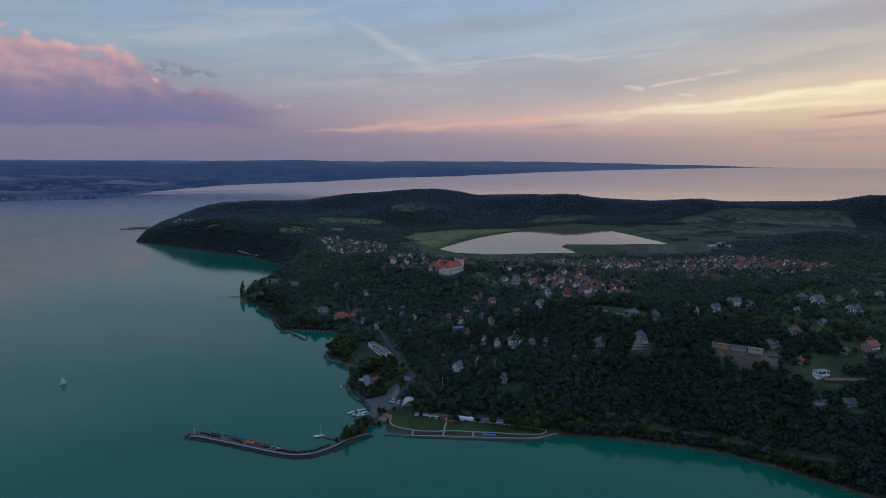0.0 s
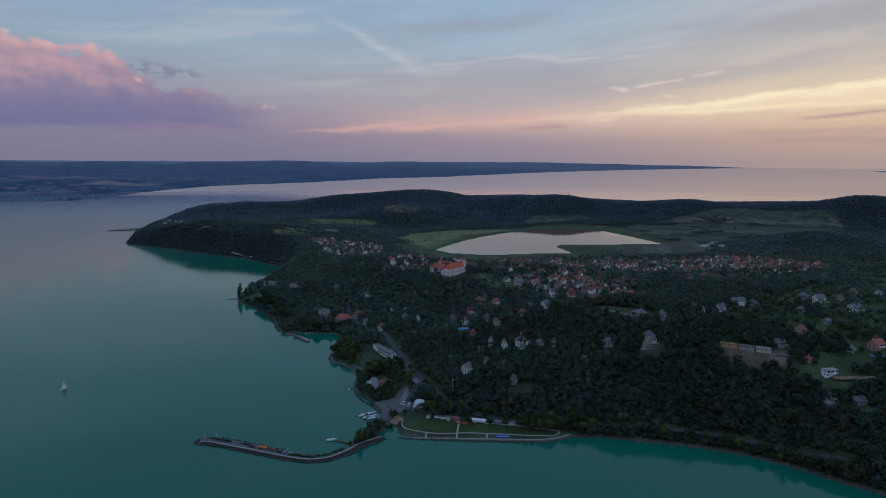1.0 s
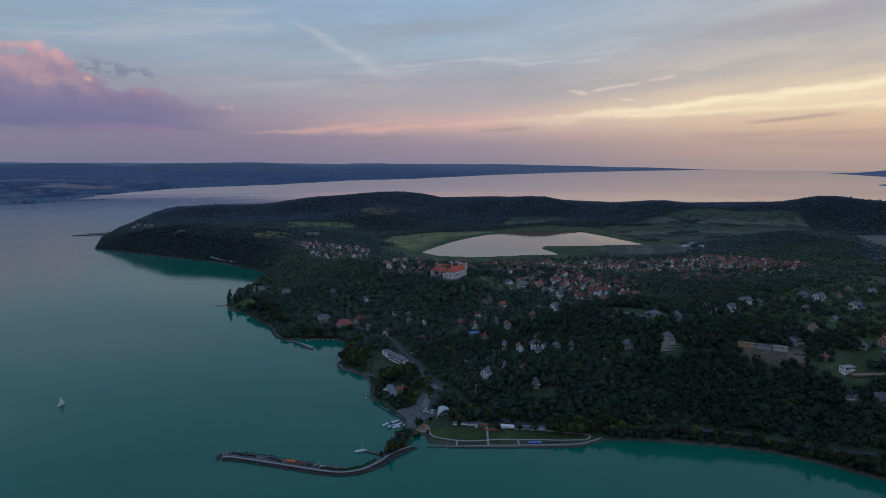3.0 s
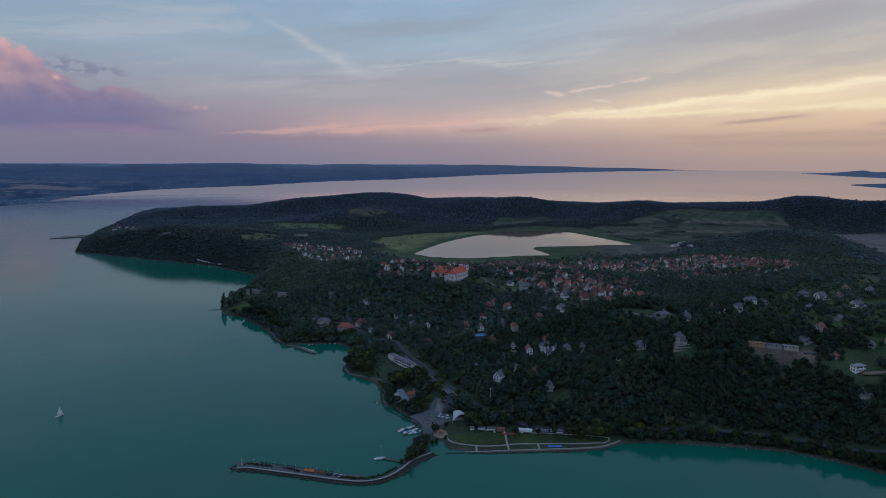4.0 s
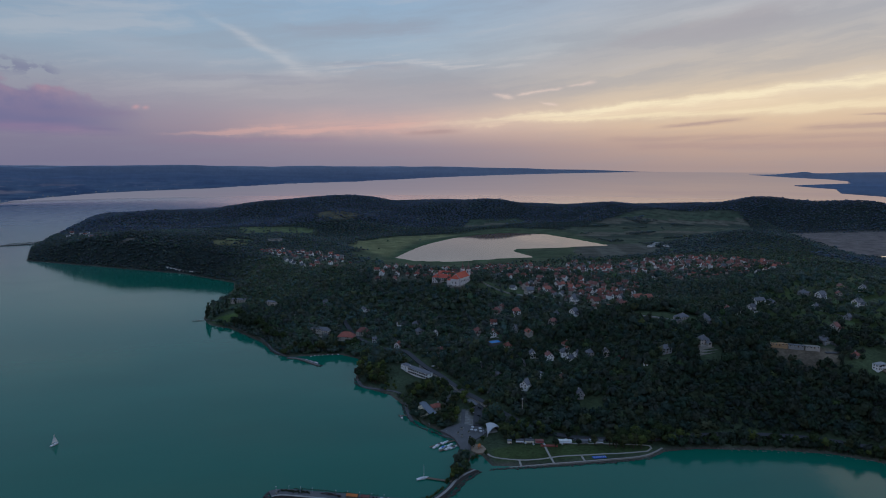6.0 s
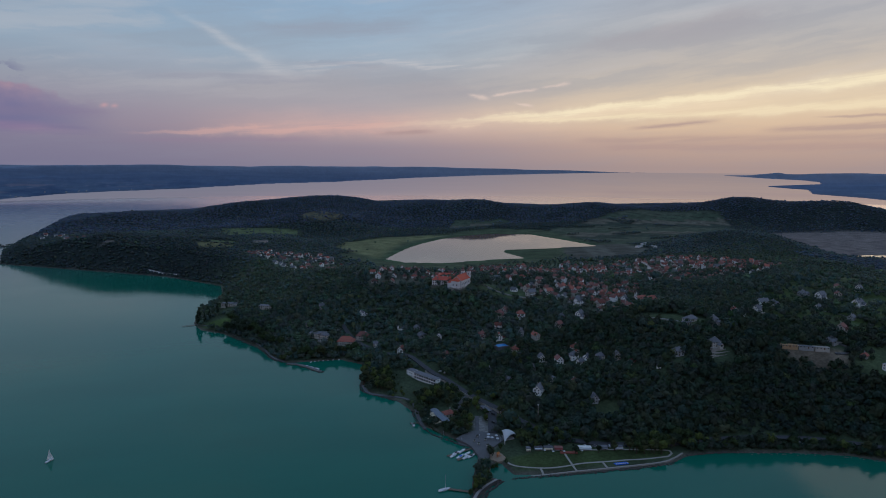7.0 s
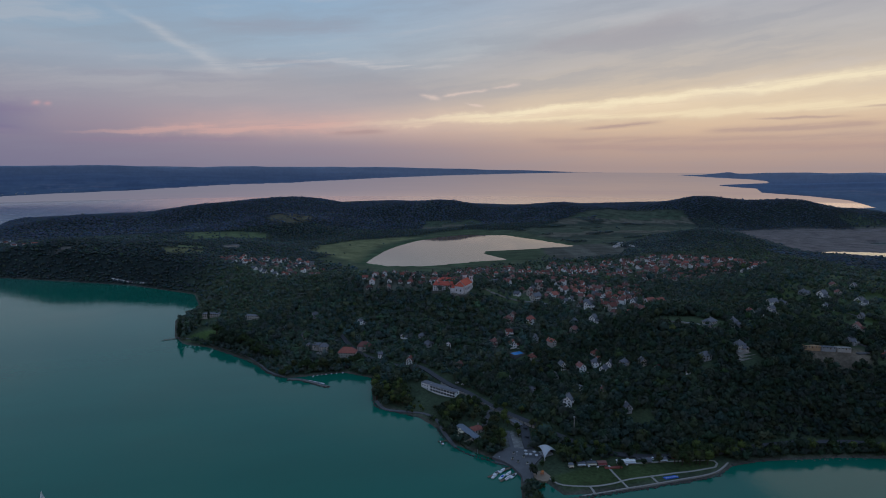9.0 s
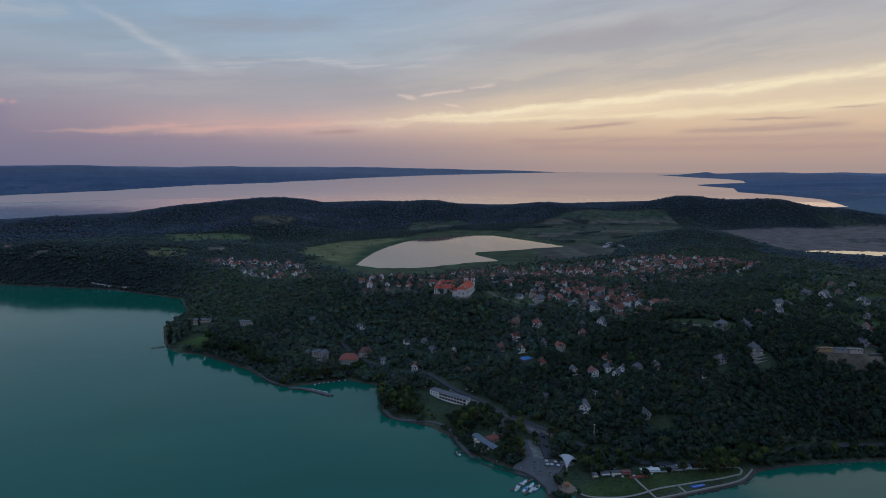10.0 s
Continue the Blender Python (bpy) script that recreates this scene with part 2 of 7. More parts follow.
# ---- materials ----
def material(name, base, rough=0.8, vary=0.25, scale=0.5, metal=0.0, bump=0.0, bump_scale=None, second=None, per_piece=0.0, spec=0.3):
    """Principled surface with two scales of colour variation in metres and, where wanted, fine relief."""
    m = bpy.data.materials.new(name)
    m.use_nodes = True
    nt = m.node_tree
    b = nt.nodes["Principled BSDF"]
    b.inputs["Roughness"].default_value, b.inputs["Metallic"].default_value = rough, metal
    b.inputs["Specular IOR Level"].default_value = spec
    co = nt.nodes.new("ShaderNodeTexCoord")
    n1, n2 = nt.nodes.new("ShaderNodeTexNoise"), nt.nodes.new("ShaderNodeTexNoise")
    n1.inputs["Scale"].default_value, n2.inputs["Scale"].default_value = scale, scale * 9
    n1.inputs["Detail"].default_value, n2.inputs["Detail"].default_value = 3, 3
    for n in (n1, n2):
        nt.links.new(co.outputs["Object"], n.inputs["Vector"])
    add = nt.nodes.new("ShaderNodeMath")
    add.operation = "ADD"
    nt.links.new(n1.outputs[0], add.inputs[0])
    nt.links.new(n2.outputs[0], add.inputs[1])
    last = add.outputs[0]
    if per_piece:
        oi = nt.nodes.new("ShaderNodeObjectInfo")
        ma = nt.nodes.new("ShaderNodeMath")
        ma.operation, ma.inputs[1].default_value = "MULTIPLY_ADD", per_piece
        nt.links.new(oi.outputs["Random"], ma.inputs[0])
        nt.links.new(last, ma.inputs[2])
        sub = nt.nodes.new("ShaderNodeMath")
        sub.operation, sub.inputs[1].default_value = "SUBTRACT", per_piece / 2
        nt.links.new(ma.outputs[0], sub.inputs[0])
        last = sub.outputs[0]
    ramp = nt.nodes.new("ShaderNodeMapRange")
    ramp.inputs[1].default_value, ramp.inputs[2].default_value = 0.55, 1.45
    nt.links.new(last, ramp.inputs[0])
    mix = nt.nodes.new("ShaderNodeMix")
    mix.data_type = "RGBA"
    other = second if second else tuple(c * (1 - vary) for c in base)
    mix.inputs[6].default_value = (*other, 1)
    mix.inputs[7].default_value = (*[min(1, c * (1 + vary * 0.6)) for c in base], 1)
    nt.links.new(ramp.outputs[0], mix.inputs[0])
    nt.links.new(mix.outputs[2], b.inputs["Base Color"])
    if bump:
        bp = nt.nodes.new("ShaderNodeBump")
        bp.inputs["Strength"].default_value, bp.inputs["Distance"].default_value = bump, 0.3
        n3 = nt.nodes.new("ShaderNodeTexNoise")
        n3.inputs["Scale"].default_value = bump_scale or scale * 6
        nt.links.new(co.outputs["Object"], n3.inputs["Vector"])
        nt.links.new(n3.outputs[0], bp.inputs["Height"])
        nt.links.new(bp.outputs[0], b.inputs["Normal"])
    return m


def attribute_material(name, attr, rough=0.9, vary=0.35, scale=0.2, fine=1.5, spec=0.15, bump=0.0, thin=0.0):
    """Base colour from the mesh's land-cover colours, varied at two scales."""
    m = bpy.data.materials.new(name)
    m.use_nodes = True
    nt = m.node_tree
    b = nt.nodes["Principled BSDF"]
    b.inputs["Roughness"].default_value = rough
    b.inputs["Specular IOR Level"].default_value = spec
    a = nt.nodes.new("ShaderNodeAttribute")
    a.attribute_name = attr
    co = nt.nodes.new("ShaderNodeTexCoord")
    last = None
    for s in (scale, fine):
        n = nt.nodes.new("ShaderNodeTexNoise")
        n.inputs["Scale"].default_value, n.inputs["Detail"].default_value = s, 4
        nt.links.new(co.outputs["Object"], n.inputs["Vector"])
        mr = nt.nodes.new("ShaderNodeMapRange")
        mr.inputs[1].default_value, mr.inputs[2].default_value = 0.3, 0.7
        mr.inputs[3].default_value, mr.inputs[4].default_value = 1 - vary, 1 + vary
        nt.links.new(n.outputs[0], mr.inputs[0])
        if last is None:
            last = mr.outputs[0]
        else:
            mu = nt.nodes.new("ShaderNodeMath")
            mu.operation = "MULTIPLY"
            nt.links.new(last, mu.inputs[0])
            nt.links.new(mr.outputs[0], mu.inputs[1])
            last = mu.outputs[0]
    sc = nt.nodes.new("ShaderNodeVectorMath")
    sc.operation = "SCALE"
    nt.links.new(a.outputs["Color"], sc.inputs[0])
    nt.links.new(last, sc.inputs["Scale"])
    nt.links.new(sc.outputs[0], b.inputs["Base Color"])
    if bump:
        bp = nt.nodes.new("ShaderNodeBump")
        bp.inputs["Strength"].default_value, bp.inputs["Distance"].default_value = bump, 1.0
        nt.links.new(n.outputs[0], bp.inputs["Height"])
        nt.links.new(bp.outputs[0], b.inputs["Normal"])
    if thin:
        tl, mx = nt.nodes.new("ShaderNodeBsdfTranslucent"), nt.nodes.new("ShaderNodeMixShader")
        nt.links.new(sc.outputs[0], tl.inputs["Color"])
        mx.inputs[0].default_value = thin
        nt.links.new(b.outputs[0], mx.inputs[1])
        nt.links.new(tl.outputs[0], mx.inputs[2])
        nt.links.new(mx.outputs[0], nt.nodes["Material Output"].inputs["Surface"])
    return m


def water_material(name, deep, rough, wave, wave_scale, spec=0.5, far_sheen=None):
    """Still water: own colour with painted far sheen, calm and ruffled patches, small waves."""
    m = bpy.data.materials.new(name)
    m.use_nodes = True
    nt = m.node_tree
    b = nt.nodes["Principled BSDF"]
    b.inputs["IOR"].default_value, b.inputs["Specular IOR Level"].default_value = 1.33, spec
    co = nt.nodes.new("ShaderNodeTexCoord")
    mp = nt.nodes.new("ShaderNodeMapping")
    mp.inputs["Rotation"].default_value, mp.inputs["Scale"].default_value = (0, 0, 0.5), (1.0, 2.6, 1.0)
    nt.links.new(co.outputs["Object"], mp.inputs["Vector"])
    n1, n0 = nt.nodes.new("ShaderNodeTexNoise"), nt.nodes.new("ShaderNodeTexNoise")
    n1.inputs["Scale"].default_value, n1.inputs["Detail"].default_value = 0.0045, 4
    n0.inputs["Scale"].default_value, n0.inputs["Detail"].default_value, n0.inputs["Distortion"].default_value = 0.009, 5, 0.6
    mix = nt.nodes.new("ShaderNodeMix")
    mix.data_type = "RGBA"
    mix.inputs[6].default_value = (*[c * 0.78 for c in deep], 1)
    mix.inputs[7].default_value = (*[c * 1.22 for c in deep], 1)
    nt.links.new(mp.outputs[0], n1.inputs["Vector"])
    nt.links.new(mp.outputs[0], n0.inputs["Vector"])
    nt.links.new(n1.outputs[0], mix.inputs[0])
    # far off, the sky's reflection is painted into the water colour
    base = mix.outputs[2]
    if far_sheen:
        xyz, far_fade, far = nt.nodes.new("ShaderNodeSeparateXYZ"), nt.nodes.new("ShaderNodeMapRange"), nt.nodes.new("ShaderNodeMix")
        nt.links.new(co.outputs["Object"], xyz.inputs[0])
        nt.links.new(xyz.outputs[1], far_fade.inputs[0])
        far_fade.inputs[1].default_value, far_fade.inputs[2].default_value = 1400, 3000
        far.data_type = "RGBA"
        far.inputs[7].default_value = (*far_sheen, 1)
        nt.links.new(far_fade.outputs[0], far.inputs[0])
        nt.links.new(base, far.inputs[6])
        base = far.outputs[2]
    nt.links.new(base, b.inputs["Base Color"])
    mr = nt.nodes.new("ShaderNodeMapRange")
    mr.inputs[1].default_value, mr.inputs[2].default_value = 0.35, 0.65
    mr.inputs[3].default_value, mr.inputs[4].default_value = rough * 0.65, rough * 1.35
    nt.links.new(n0.outputs[0], mr.inputs[0])
    ruffled = mr.outputs[0]
    if far_sheen:
        gust, add = nt.nodes.new("ShaderNodeMapRange"), nt.nodes.new("ShaderNodeMath")
        gust.inputs[1].default_value, gust.inputs[2].default_value, gust.inputs[3].default_value, gust.inputs[4].default_value = -420, -1300, 0.0, 0.17
        nt.links.new(xyz.outputs[0], gust.inputs[0])
        nt.links.new(ruffled, add.inputs[0])
        nt.links.new(gust.outputs[0], add.inputs[1])
        ruffled = add.outputs[0]
    nt.links.new(ruffled, b.inputs["Roughness"])
    n2 = nt.nodes.new("ShaderNodeTexNoise")
    n2.inputs["Scale"].default_value, n2.inputs["Detail"].default_value = wave_scale, 5
    nt.links.new(co.outputs["Object"], n2.inputs["Vector"])
    bp = nt.nodes.new("ShaderNodeBump")
    bp.inputs["Strength"].default_value, bp.inputs["Distance"].default_value = wave, 0.25
    nt.links.new(n2.outputs[0], bp.inputs["Height"])
    nt.links.new(bp.outputs[0], b.inputs["Normal"])
    return m


# the last colour is the sky sheen painted onto the far lake
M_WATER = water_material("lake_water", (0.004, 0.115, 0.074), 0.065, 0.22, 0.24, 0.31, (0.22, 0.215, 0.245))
M_INNER = water_material("inner_lake_water", (0.17, 0.105, 0.07), 0.03, 0.05, 0.4)
M_GROUND = attribute_material("land_cover", "cover", 0.95, 0.3, 0.03, 0.4, 0.1, 0.6)
M_FAR = attribute_material("far_land", "cover", 1.0, 0.04, 0.01, 0.04, 0.0)
M_LEAF = attribute_material("foliage", "tint", 0.75, 0.16, 0.22, 1.3, 0.25, 0.5, 0.3)
M_BARK = material("bark", (0.07, 0.05, 0.035), 0.95, 0.35, 1.5)
M_WHITE = material("white_render", (0.84, 0.80, 0.765), 0.85, 0.2, 0.35, per_piece=0.3)
M_CREAM = material("cream_render", (0.44, 0.385, 0.33), 0.85, 0.15, 0.35, per_piece=0.4)
M_GREY = material("grey_render", (0.30, 0.29, 0.28), 0.85, 0.18, 0.35)
M_TILE = material("red_clay_tile", (0.28, 0.090, 0.064), 0.8, 0.5, 0.6, per_piece=1.2)
M_BROWN = material("brown_clay_tile", (0.19, 0.080, 0.066), 0.85, 0.4, 0.6, per_piece=0.9)
M_SLATE = material("grey_roof", (0.13, 0.13, 0.14), 0.75, 0.3, 0.6, per_piece=0.6)
M_GLASS = material("dark_window_glass", (0.02, 0.025, 0.03), 0.1, 0.2, 0.5, spec=0.6)
M_STONE = material("pale_stone", (0.30, 0.27, 0.235), 0.9, 0.35, 0.7, bump=0.4)
M_ROCK = material("wet_dark_rock", (0.07, 0.062, 0.055), 0.8, 0.5, 0.5, bump=0.5)
M_ASPHALT = material("asphalt", (0.062, 0.062, 0.066), 0.9, 0.3, 0.15)
M_PAVING = material("pale_paving", (0.112, 0.110, 0.112), 0.9, 0.25, 0.2)
M_SAND = material("sand", (0.27, 0.20, 0.14), 0.95, 0.25, 0.3)
M_WOOD = material("weathered_wood", (0.16, 0.12, 0.085), 0.85, 0.3, 1.0)


# ---- mesh helpers ----
def fast_mesh(name, V, F, mat, attr=None, cols=None, smooth=False):
    """A mesh object from numpy arrays; every face has the same number of corners."""
    me = bpy.data.meshes.new(name)
    V, F = np.asarray(V, np.float32), np.asarray(F, np.int32)
    me.vertices.add(len(V))
    me.vertices.foreach_set("co", V.ravel())
    n, k = F.shape
    me.loops.add(n * k)
    me.loops.foreach_set("vertex_index", F.ravel())
    me.polygons.add(n)
    me.polygons.foreach_set("loop_start", np.arange(0, n * k, k, dtype=np.int32))
    me.update(calc_edges=True)
    if smooth:
        me.polygons.foreach_set("use_smooth", np.ones(n, bool))
    if attr:
        at = me.color_attributes.new(attr, "FLOAT_COLOR", "POINT")
        at.data.foreach_set("color", np.c_[cols, np.ones(len(V))].astype(np.float32).ravel())
    me.materials.append(mat)
    return new(name, me)


def step(a, b, x):
    t = np.clip((x - a) / (b - a), 0, 1)
    return t * t * (3 - 2 * t)


def lattice(x, y, size, seed):
    """Smooth value noise on a square lattice, 0 to 1."""
    rng = np.random.RandomState(seed)
    tab = rng.rand(256, 256)
    u, v = np.asarray(x, float) / size, np.asarray(y, float) / size
    i, j = np.floor(u).astype(int), np.floor(v).astype(int)
    fu, fv = u - i, v - j
    fu, fv = fu * fu * (3 - 2 * fu), fv * fv * (3 - 2 * fv)
    g = lambda a, b: tab[a % 256, b % 256]
    return (g(i, j) * (1 - fu) + g(i + 1, j) * fu) * (1 - fv) + (g(i, j + 1) * (1 - fu) + g(i + 1, j + 1) * fu) * fv


def fractal(x, y, size, seed, octaves=3):
    s, w = 0, 0
    for k in range(octaves):
        s = s + lattice(x, y, size / 2 ** k, seed + k) / 2 ** k
        w += 1 / 2 ** k
    return s / w


def signed(x, y, pts):
    """Distance to a closed outline, positive inside."""
    x, y = np.asarray(x, float), np.asarray(y, float)
    P = np.array(pts, float)
    d, ins = np.full(x.shape, 1e18), np.zeros(x.shape, bool)
    for a, b in zip(P, np.roll(P, -1, 0)):
        e = b - a
        wx, wy = x - a[0], y - a[1]
        t = np.clip((wx * e[0] + wy * e[1]) / (e @ e), 0, 1)
        d = np.minimum(d, (wx - t * e[0]) ** 2 + (wy - t * e[1]) ** 2)
        if e[1] != 0:
            c = ((a[1] <= y) & (b[1] > y)) | ((b[1] <= y) & (a[1] > y))
            ins ^= c & (x < a[0] + (y - a[1]) / e[1] * e[0])
    return np.where(ins, 1, -1) * np.sqrt(d)


def along(x, y, pts):
    """Distance to an open line."""
    x, y = np.asarray(x, float), np.asarray(y, float)
    d = np.full(x.shape, 1e18)
    P = np.array(pts, float)
    for a, b in zip(P[:-1], P[1:]):
        e = b - a
        wx, wy = x - a[0], y - a[1]
        t = np.clip((wx * e[0] + wy * e[1]) / (e @ e), 0, 1)
        d = np.minimum(d, (wx - t * e[0]) ** 2 + (wy - t * e[1]) ** 2)
    return np.sqrt(d)


# ---- the lie of the land ----
COAST = [
    (-84, 463), (-74, 474), (-66, 479), (-70, 488), (-66, 499), (-61, 505), (-55, 504), (-52, 485), (-4, 473.5), (45, 470.5), (72, 469.5), (86, 472.5), (99, 477.5), (129, 475.5), (192, 460), (232, 445),
    (261, 424), (285, 400), (330, 360), (450, 270), (700, 120), (1300, 150), (2100, 500), (2700, 1100), (3000, 1700), (2400, 2450),
    (1500, 2950), (500, 3150), (-400, 3150), (-1180, 3150), (-1150, 2750), (-1040, 2300), (-1000, 1950), (-900, 1690), (-697, 1566), (-480, 1427),
    (-354, 1298), (-340, 1190), (-370, 1110), (-362, 1015), (-352, 985), (-346, 970), (-312, 943), (-262, 868), (-240, 812), (-222, 795), (-160, 792), (-133, 765),
    (-146, 705), (-143, 681), (-114, 648), (-103, 615), (-104, 590), (-80, 553), (-67, 529), (-70, 518), (-79, 499), (-88, 478), (-91, 466),
]
INNER = [(-6, 1408), (30, 1352), (110, 1326), (189, 1338), (250, 1352), (316, 1350), (312, 1385), (300, 1450), (320, 1490), (455, 1496), (592, 1510), (560, 1660), (520, 1800), (400, 1848), (300, 1808), (212, 1742), (130, 1650), (75, 1568), (30, 1482)]
INNER_Z = 25.0
PONDS = [[(1240, 1335), (1317, 1310), (1400, 1200), (1520, 1100), (1600, 1180), (1440, 1290), (1330, 1345)], [(1590, 1425), (1720, 1330), (1850, 1300), (1800, 1390), (1660, 1440)]]
HILLS_NEAR = [
    (520, 600, 320, 59.0), (94, 938, 170, 34.0), (1100, 500, 320, 42.6), (213, 617, 100, 29.9),
    (-150, 1080, 100, 28.6), (619, 920, 170, 19.2), (120, 740, 100, 19.5), (-75, 984, 100, 28.9),
    (1500, 700, 170, 20.4), (0, 500, 170, -15.1), (240, 490, 60, -10.4), (-150, 830, 60, -8.1),
    (5, 870, 60, 19.9), (380, 400, 60, -13.0), (900, 1080, 100, 14.0), (520, 600, 60, -12.6),
    (1000, 900, 60, 12.1), (282, 834, 170, 13.3), (600, 1100, 170, 11.2), (800, 500, 60, 9.9),
    (337, 629, 60, 8.7), (1300, 900, 60, 7.0), (350, 1100, 100, 6.6), (300, 465, 60, -10.6),
]
HILLS_MORE = [
    (0, 1050, 60, 7.6), (150, 1100, 60, 5.7), (80, 505, 60, -7.4), (124, 560, 60, 9.0),
    (320, 545, 60, 5.7), (150, 640, 60, 9.3), (-88, 833, 60, -5.9), (18, 578, 60, 13.0),
    (15, 694, 60, 4.6), (457, 1042, 60, 4.9), (516, 990, 60, -5.6), (-310, 1050, 60, -7.0),
    (550, 760, 60, -3.9),
]
HILLS_FAR = [
    (300, 1300, 800, 24.5), (242, 2819, 800, 71.1), (1895, 2396, 800, 59.8), (-829, 2361, 800, 29.6),
    (1622, 2141, 150, 63.5), (997, 2235, 250, 51.3), (1600, 1850, 250, -36.8), (519, 2342, 150, 43.9),
    (930, 1400, 150, 4.3), (2012, 1982, 150, 54.1), (2000, 1650, 250, -13.0), (-208, 2643, 250, 30.1),
    (-120, 2080, 150, 42.9), (-450, 1650, 250, 28.8), (285, 2383, 150, 25.1), (200, 1880, 250, -17.6),
    (1433, 2518, 150, -15.3), (242, 2819, 150, -24.7), (1500, 1250, 250, -11.4), (1825, 2079, 150, 33.9),
    (1387, 2195, 150, 30.9), (2285, 1895, 150, 24.4), (-200, 1320, 150, 14.4), (-703, 2401, 150, 16.7),
]
HILLS_BACK = [
    (-600, 1750, 150, 26.3), (-150, 1900, 150, -18.1), (723, 2265, 150, 12.7), (-442, 2513, 150, 21.3),
    (35, 2700, 150, 16.6), (-400, 2300, 150, -13.9), (1200, 1980, 150, -6.7), (840, 2627, 150, -10.1),
    (-550, 1560, 150, -19.8), (152, 2926, 150, -15.9), (2310, 2217, 150, 17.4), (1895, 2396, 150, 18.3),
    (1950, 1800, 150, -23.0), (-605, 2817, 150, -8.1), (1010, 1440, 150, 41.2), (800, 1300, 150, 14.2),
    (1240, 1330, 150, -9.0), (1152, 2582, 150, 8.0), (-829, 2361, 150, 15.2), (-237, 3021, 250, 8.1),
]
HILLS_HEADLAND = [
    (6, 866, 48, 8.0), (-83, 684, 26, -6.0),     (-660, 1625, 95, 25.0), (-520, 1570, 115, 26.0), (-400, 1500, 100, 12.0), (-560, 1760, 120, -16.0), (-420, 1760, 110, -9.0), (-780, 1680, 80, 14.0),
]
HILLS_REST = [
    (900, 1750, 150, 6.5), (1000, 1980, 150, -8.2), (1400, 1500, 150, -7.0), (2200, 1600, 150, -9.4),
    (450, 1650, 150, -7.8), (-330, 1250, 150, 24.7), (120, 1450, 150, -5.8),
]
ROAD = [(300, 418), (272, 436), (238, 460), (195, 477), (130, 492), (94, 497), (60, 506), (30, 515), (4, 528), (-14, 552), (-24, 572), (-33, 594), (-43, 620), (-52, 648), (-59, 672), (-67, 693), (-75, 714), (-87, 748), (-112, 790), (-138, 838), (-150, 880)]


def land_height(x, y):
    x, y = np.asarray(x, float), np.asarray(y, float)
    d = signed(x, y, COAST)
    s = sum(h * np.exp(-((x - a) ** 2 + (y - b) ** 2) / r ** 2) for a, b, r, h in HILLS_NEAR + HILLS_MORE + HILLS_FAR + HILLS_BACK + HILLS_HEADLAND + HILLS_REST)
    s = s + (fractal(x, y, 90, 11) - 0.5) * 5 * step(40, 160, d) * step(900, 1150, y)
    z = 1.2 * step(0, 3, d) + step(4, 60, d) * np.maximum(s, 0)
    z = np.where(d < 0, np.maximum(-4, d * 0.4), z)
    di = signed(x, y, INNER)
    k = step(90, 12, -di)
    z = np.where(di < 0, z * (1 - k) + (INNER_Z + 0.5 + 0.01 * -di) * k, INNER_Z - 0.4 - np.minimum(3, di * 0.2))
    for p in PONDS:
        dp = signed(x, y, p)
        z = np.where(dp > 0, np.minimum(z, -0.3), z)
    return z


def ground(x, y):
    return float(land_height(np.array([x]), np.array([y]))[0])

# ---- distance: past three kilometres the land is drawn in to stay within sight ----
MID_X, MID_Y, NEAR_R, EDGE_R = -150.0, 80.0, 4250.0, 4790.0


def draw_in(R, z):
    """The radius and height at which a far point stands, so that it shows in its own direction."""
    span = EDGE_R - NEAR_R
    Rn = np.where(R > NEAR_R, NEAR_R + span * (1 - 1 / (1 + (np.maximum(R, NEAR_R) - NEAR_R) / span)), R)
    return Rn, EYE_Z - (EYE_Z - z) * Rn / np.maximum(R, 1.0)


def polar_sheet(name, bearings, radii, height, mat, attr=None, colour=None, keep=None):
    A, R = np.meshgrid(np.radians(bearings), radii, indexing="ij")
    Z = height(A, R)
    Rn, Zn = draw_in(R, Z)
    V = np.stack([MID_X + Rn * np.sin(A), MID_Y + Rn * np.cos(A), Zn], -1).reshape(-1, 3)
    n, m = A.shape
    i, j = np.meshgrid(np.arange(n - 1), np.arange(m - 1), indexing="ij")
    q = (i * m + j).ravel()
    F = np.stack([q, q + m, q + m + 1, q + 1], 1)
    if keep is not None:
        k = keep(A, R).ravel()
        F = F[k[F].any(1)]
    cols = colour(A, R, Z).reshape(-1, 3) if colour else None
    return fast_mesh(name, V, F, mat, attr, cols, True)


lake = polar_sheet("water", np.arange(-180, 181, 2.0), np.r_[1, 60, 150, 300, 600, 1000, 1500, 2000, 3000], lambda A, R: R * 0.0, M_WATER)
bm = bmesh.new()
bm.from_mesh(lake.data)
inner_ring = sorted([v for v in bm.verts if (v.co.x - MID_X) ** 2 + (v.co.y - MID_Y) ** 2 > 2990.0 ** 2], key=lambda v: math.atan2(v.co.x - MID_X, v.co.y - MID_Y))
outer_ring = [bm.verts.new((MID_X + (v.co.x - MID_X) * 4820 / 3000, MID_Y + (v.co.y - MID_Y) * 4820 / 3000, 0.0)) for v in inner_ring]
for k in range(len(inner_ring) - 1):
    bm.faces.new((inner_ring[k], outer_ring[k], outer_ring[k + 1], inner_ring[k + 1]))
bmesh.ops.recalc_face_normals(bm, faces=bm.faces)
bm.to_mesh(lake.data)
bm.free()
tagged(lake, "wide calm teal lake reflecting the evening sky", "lake", kind="structure")

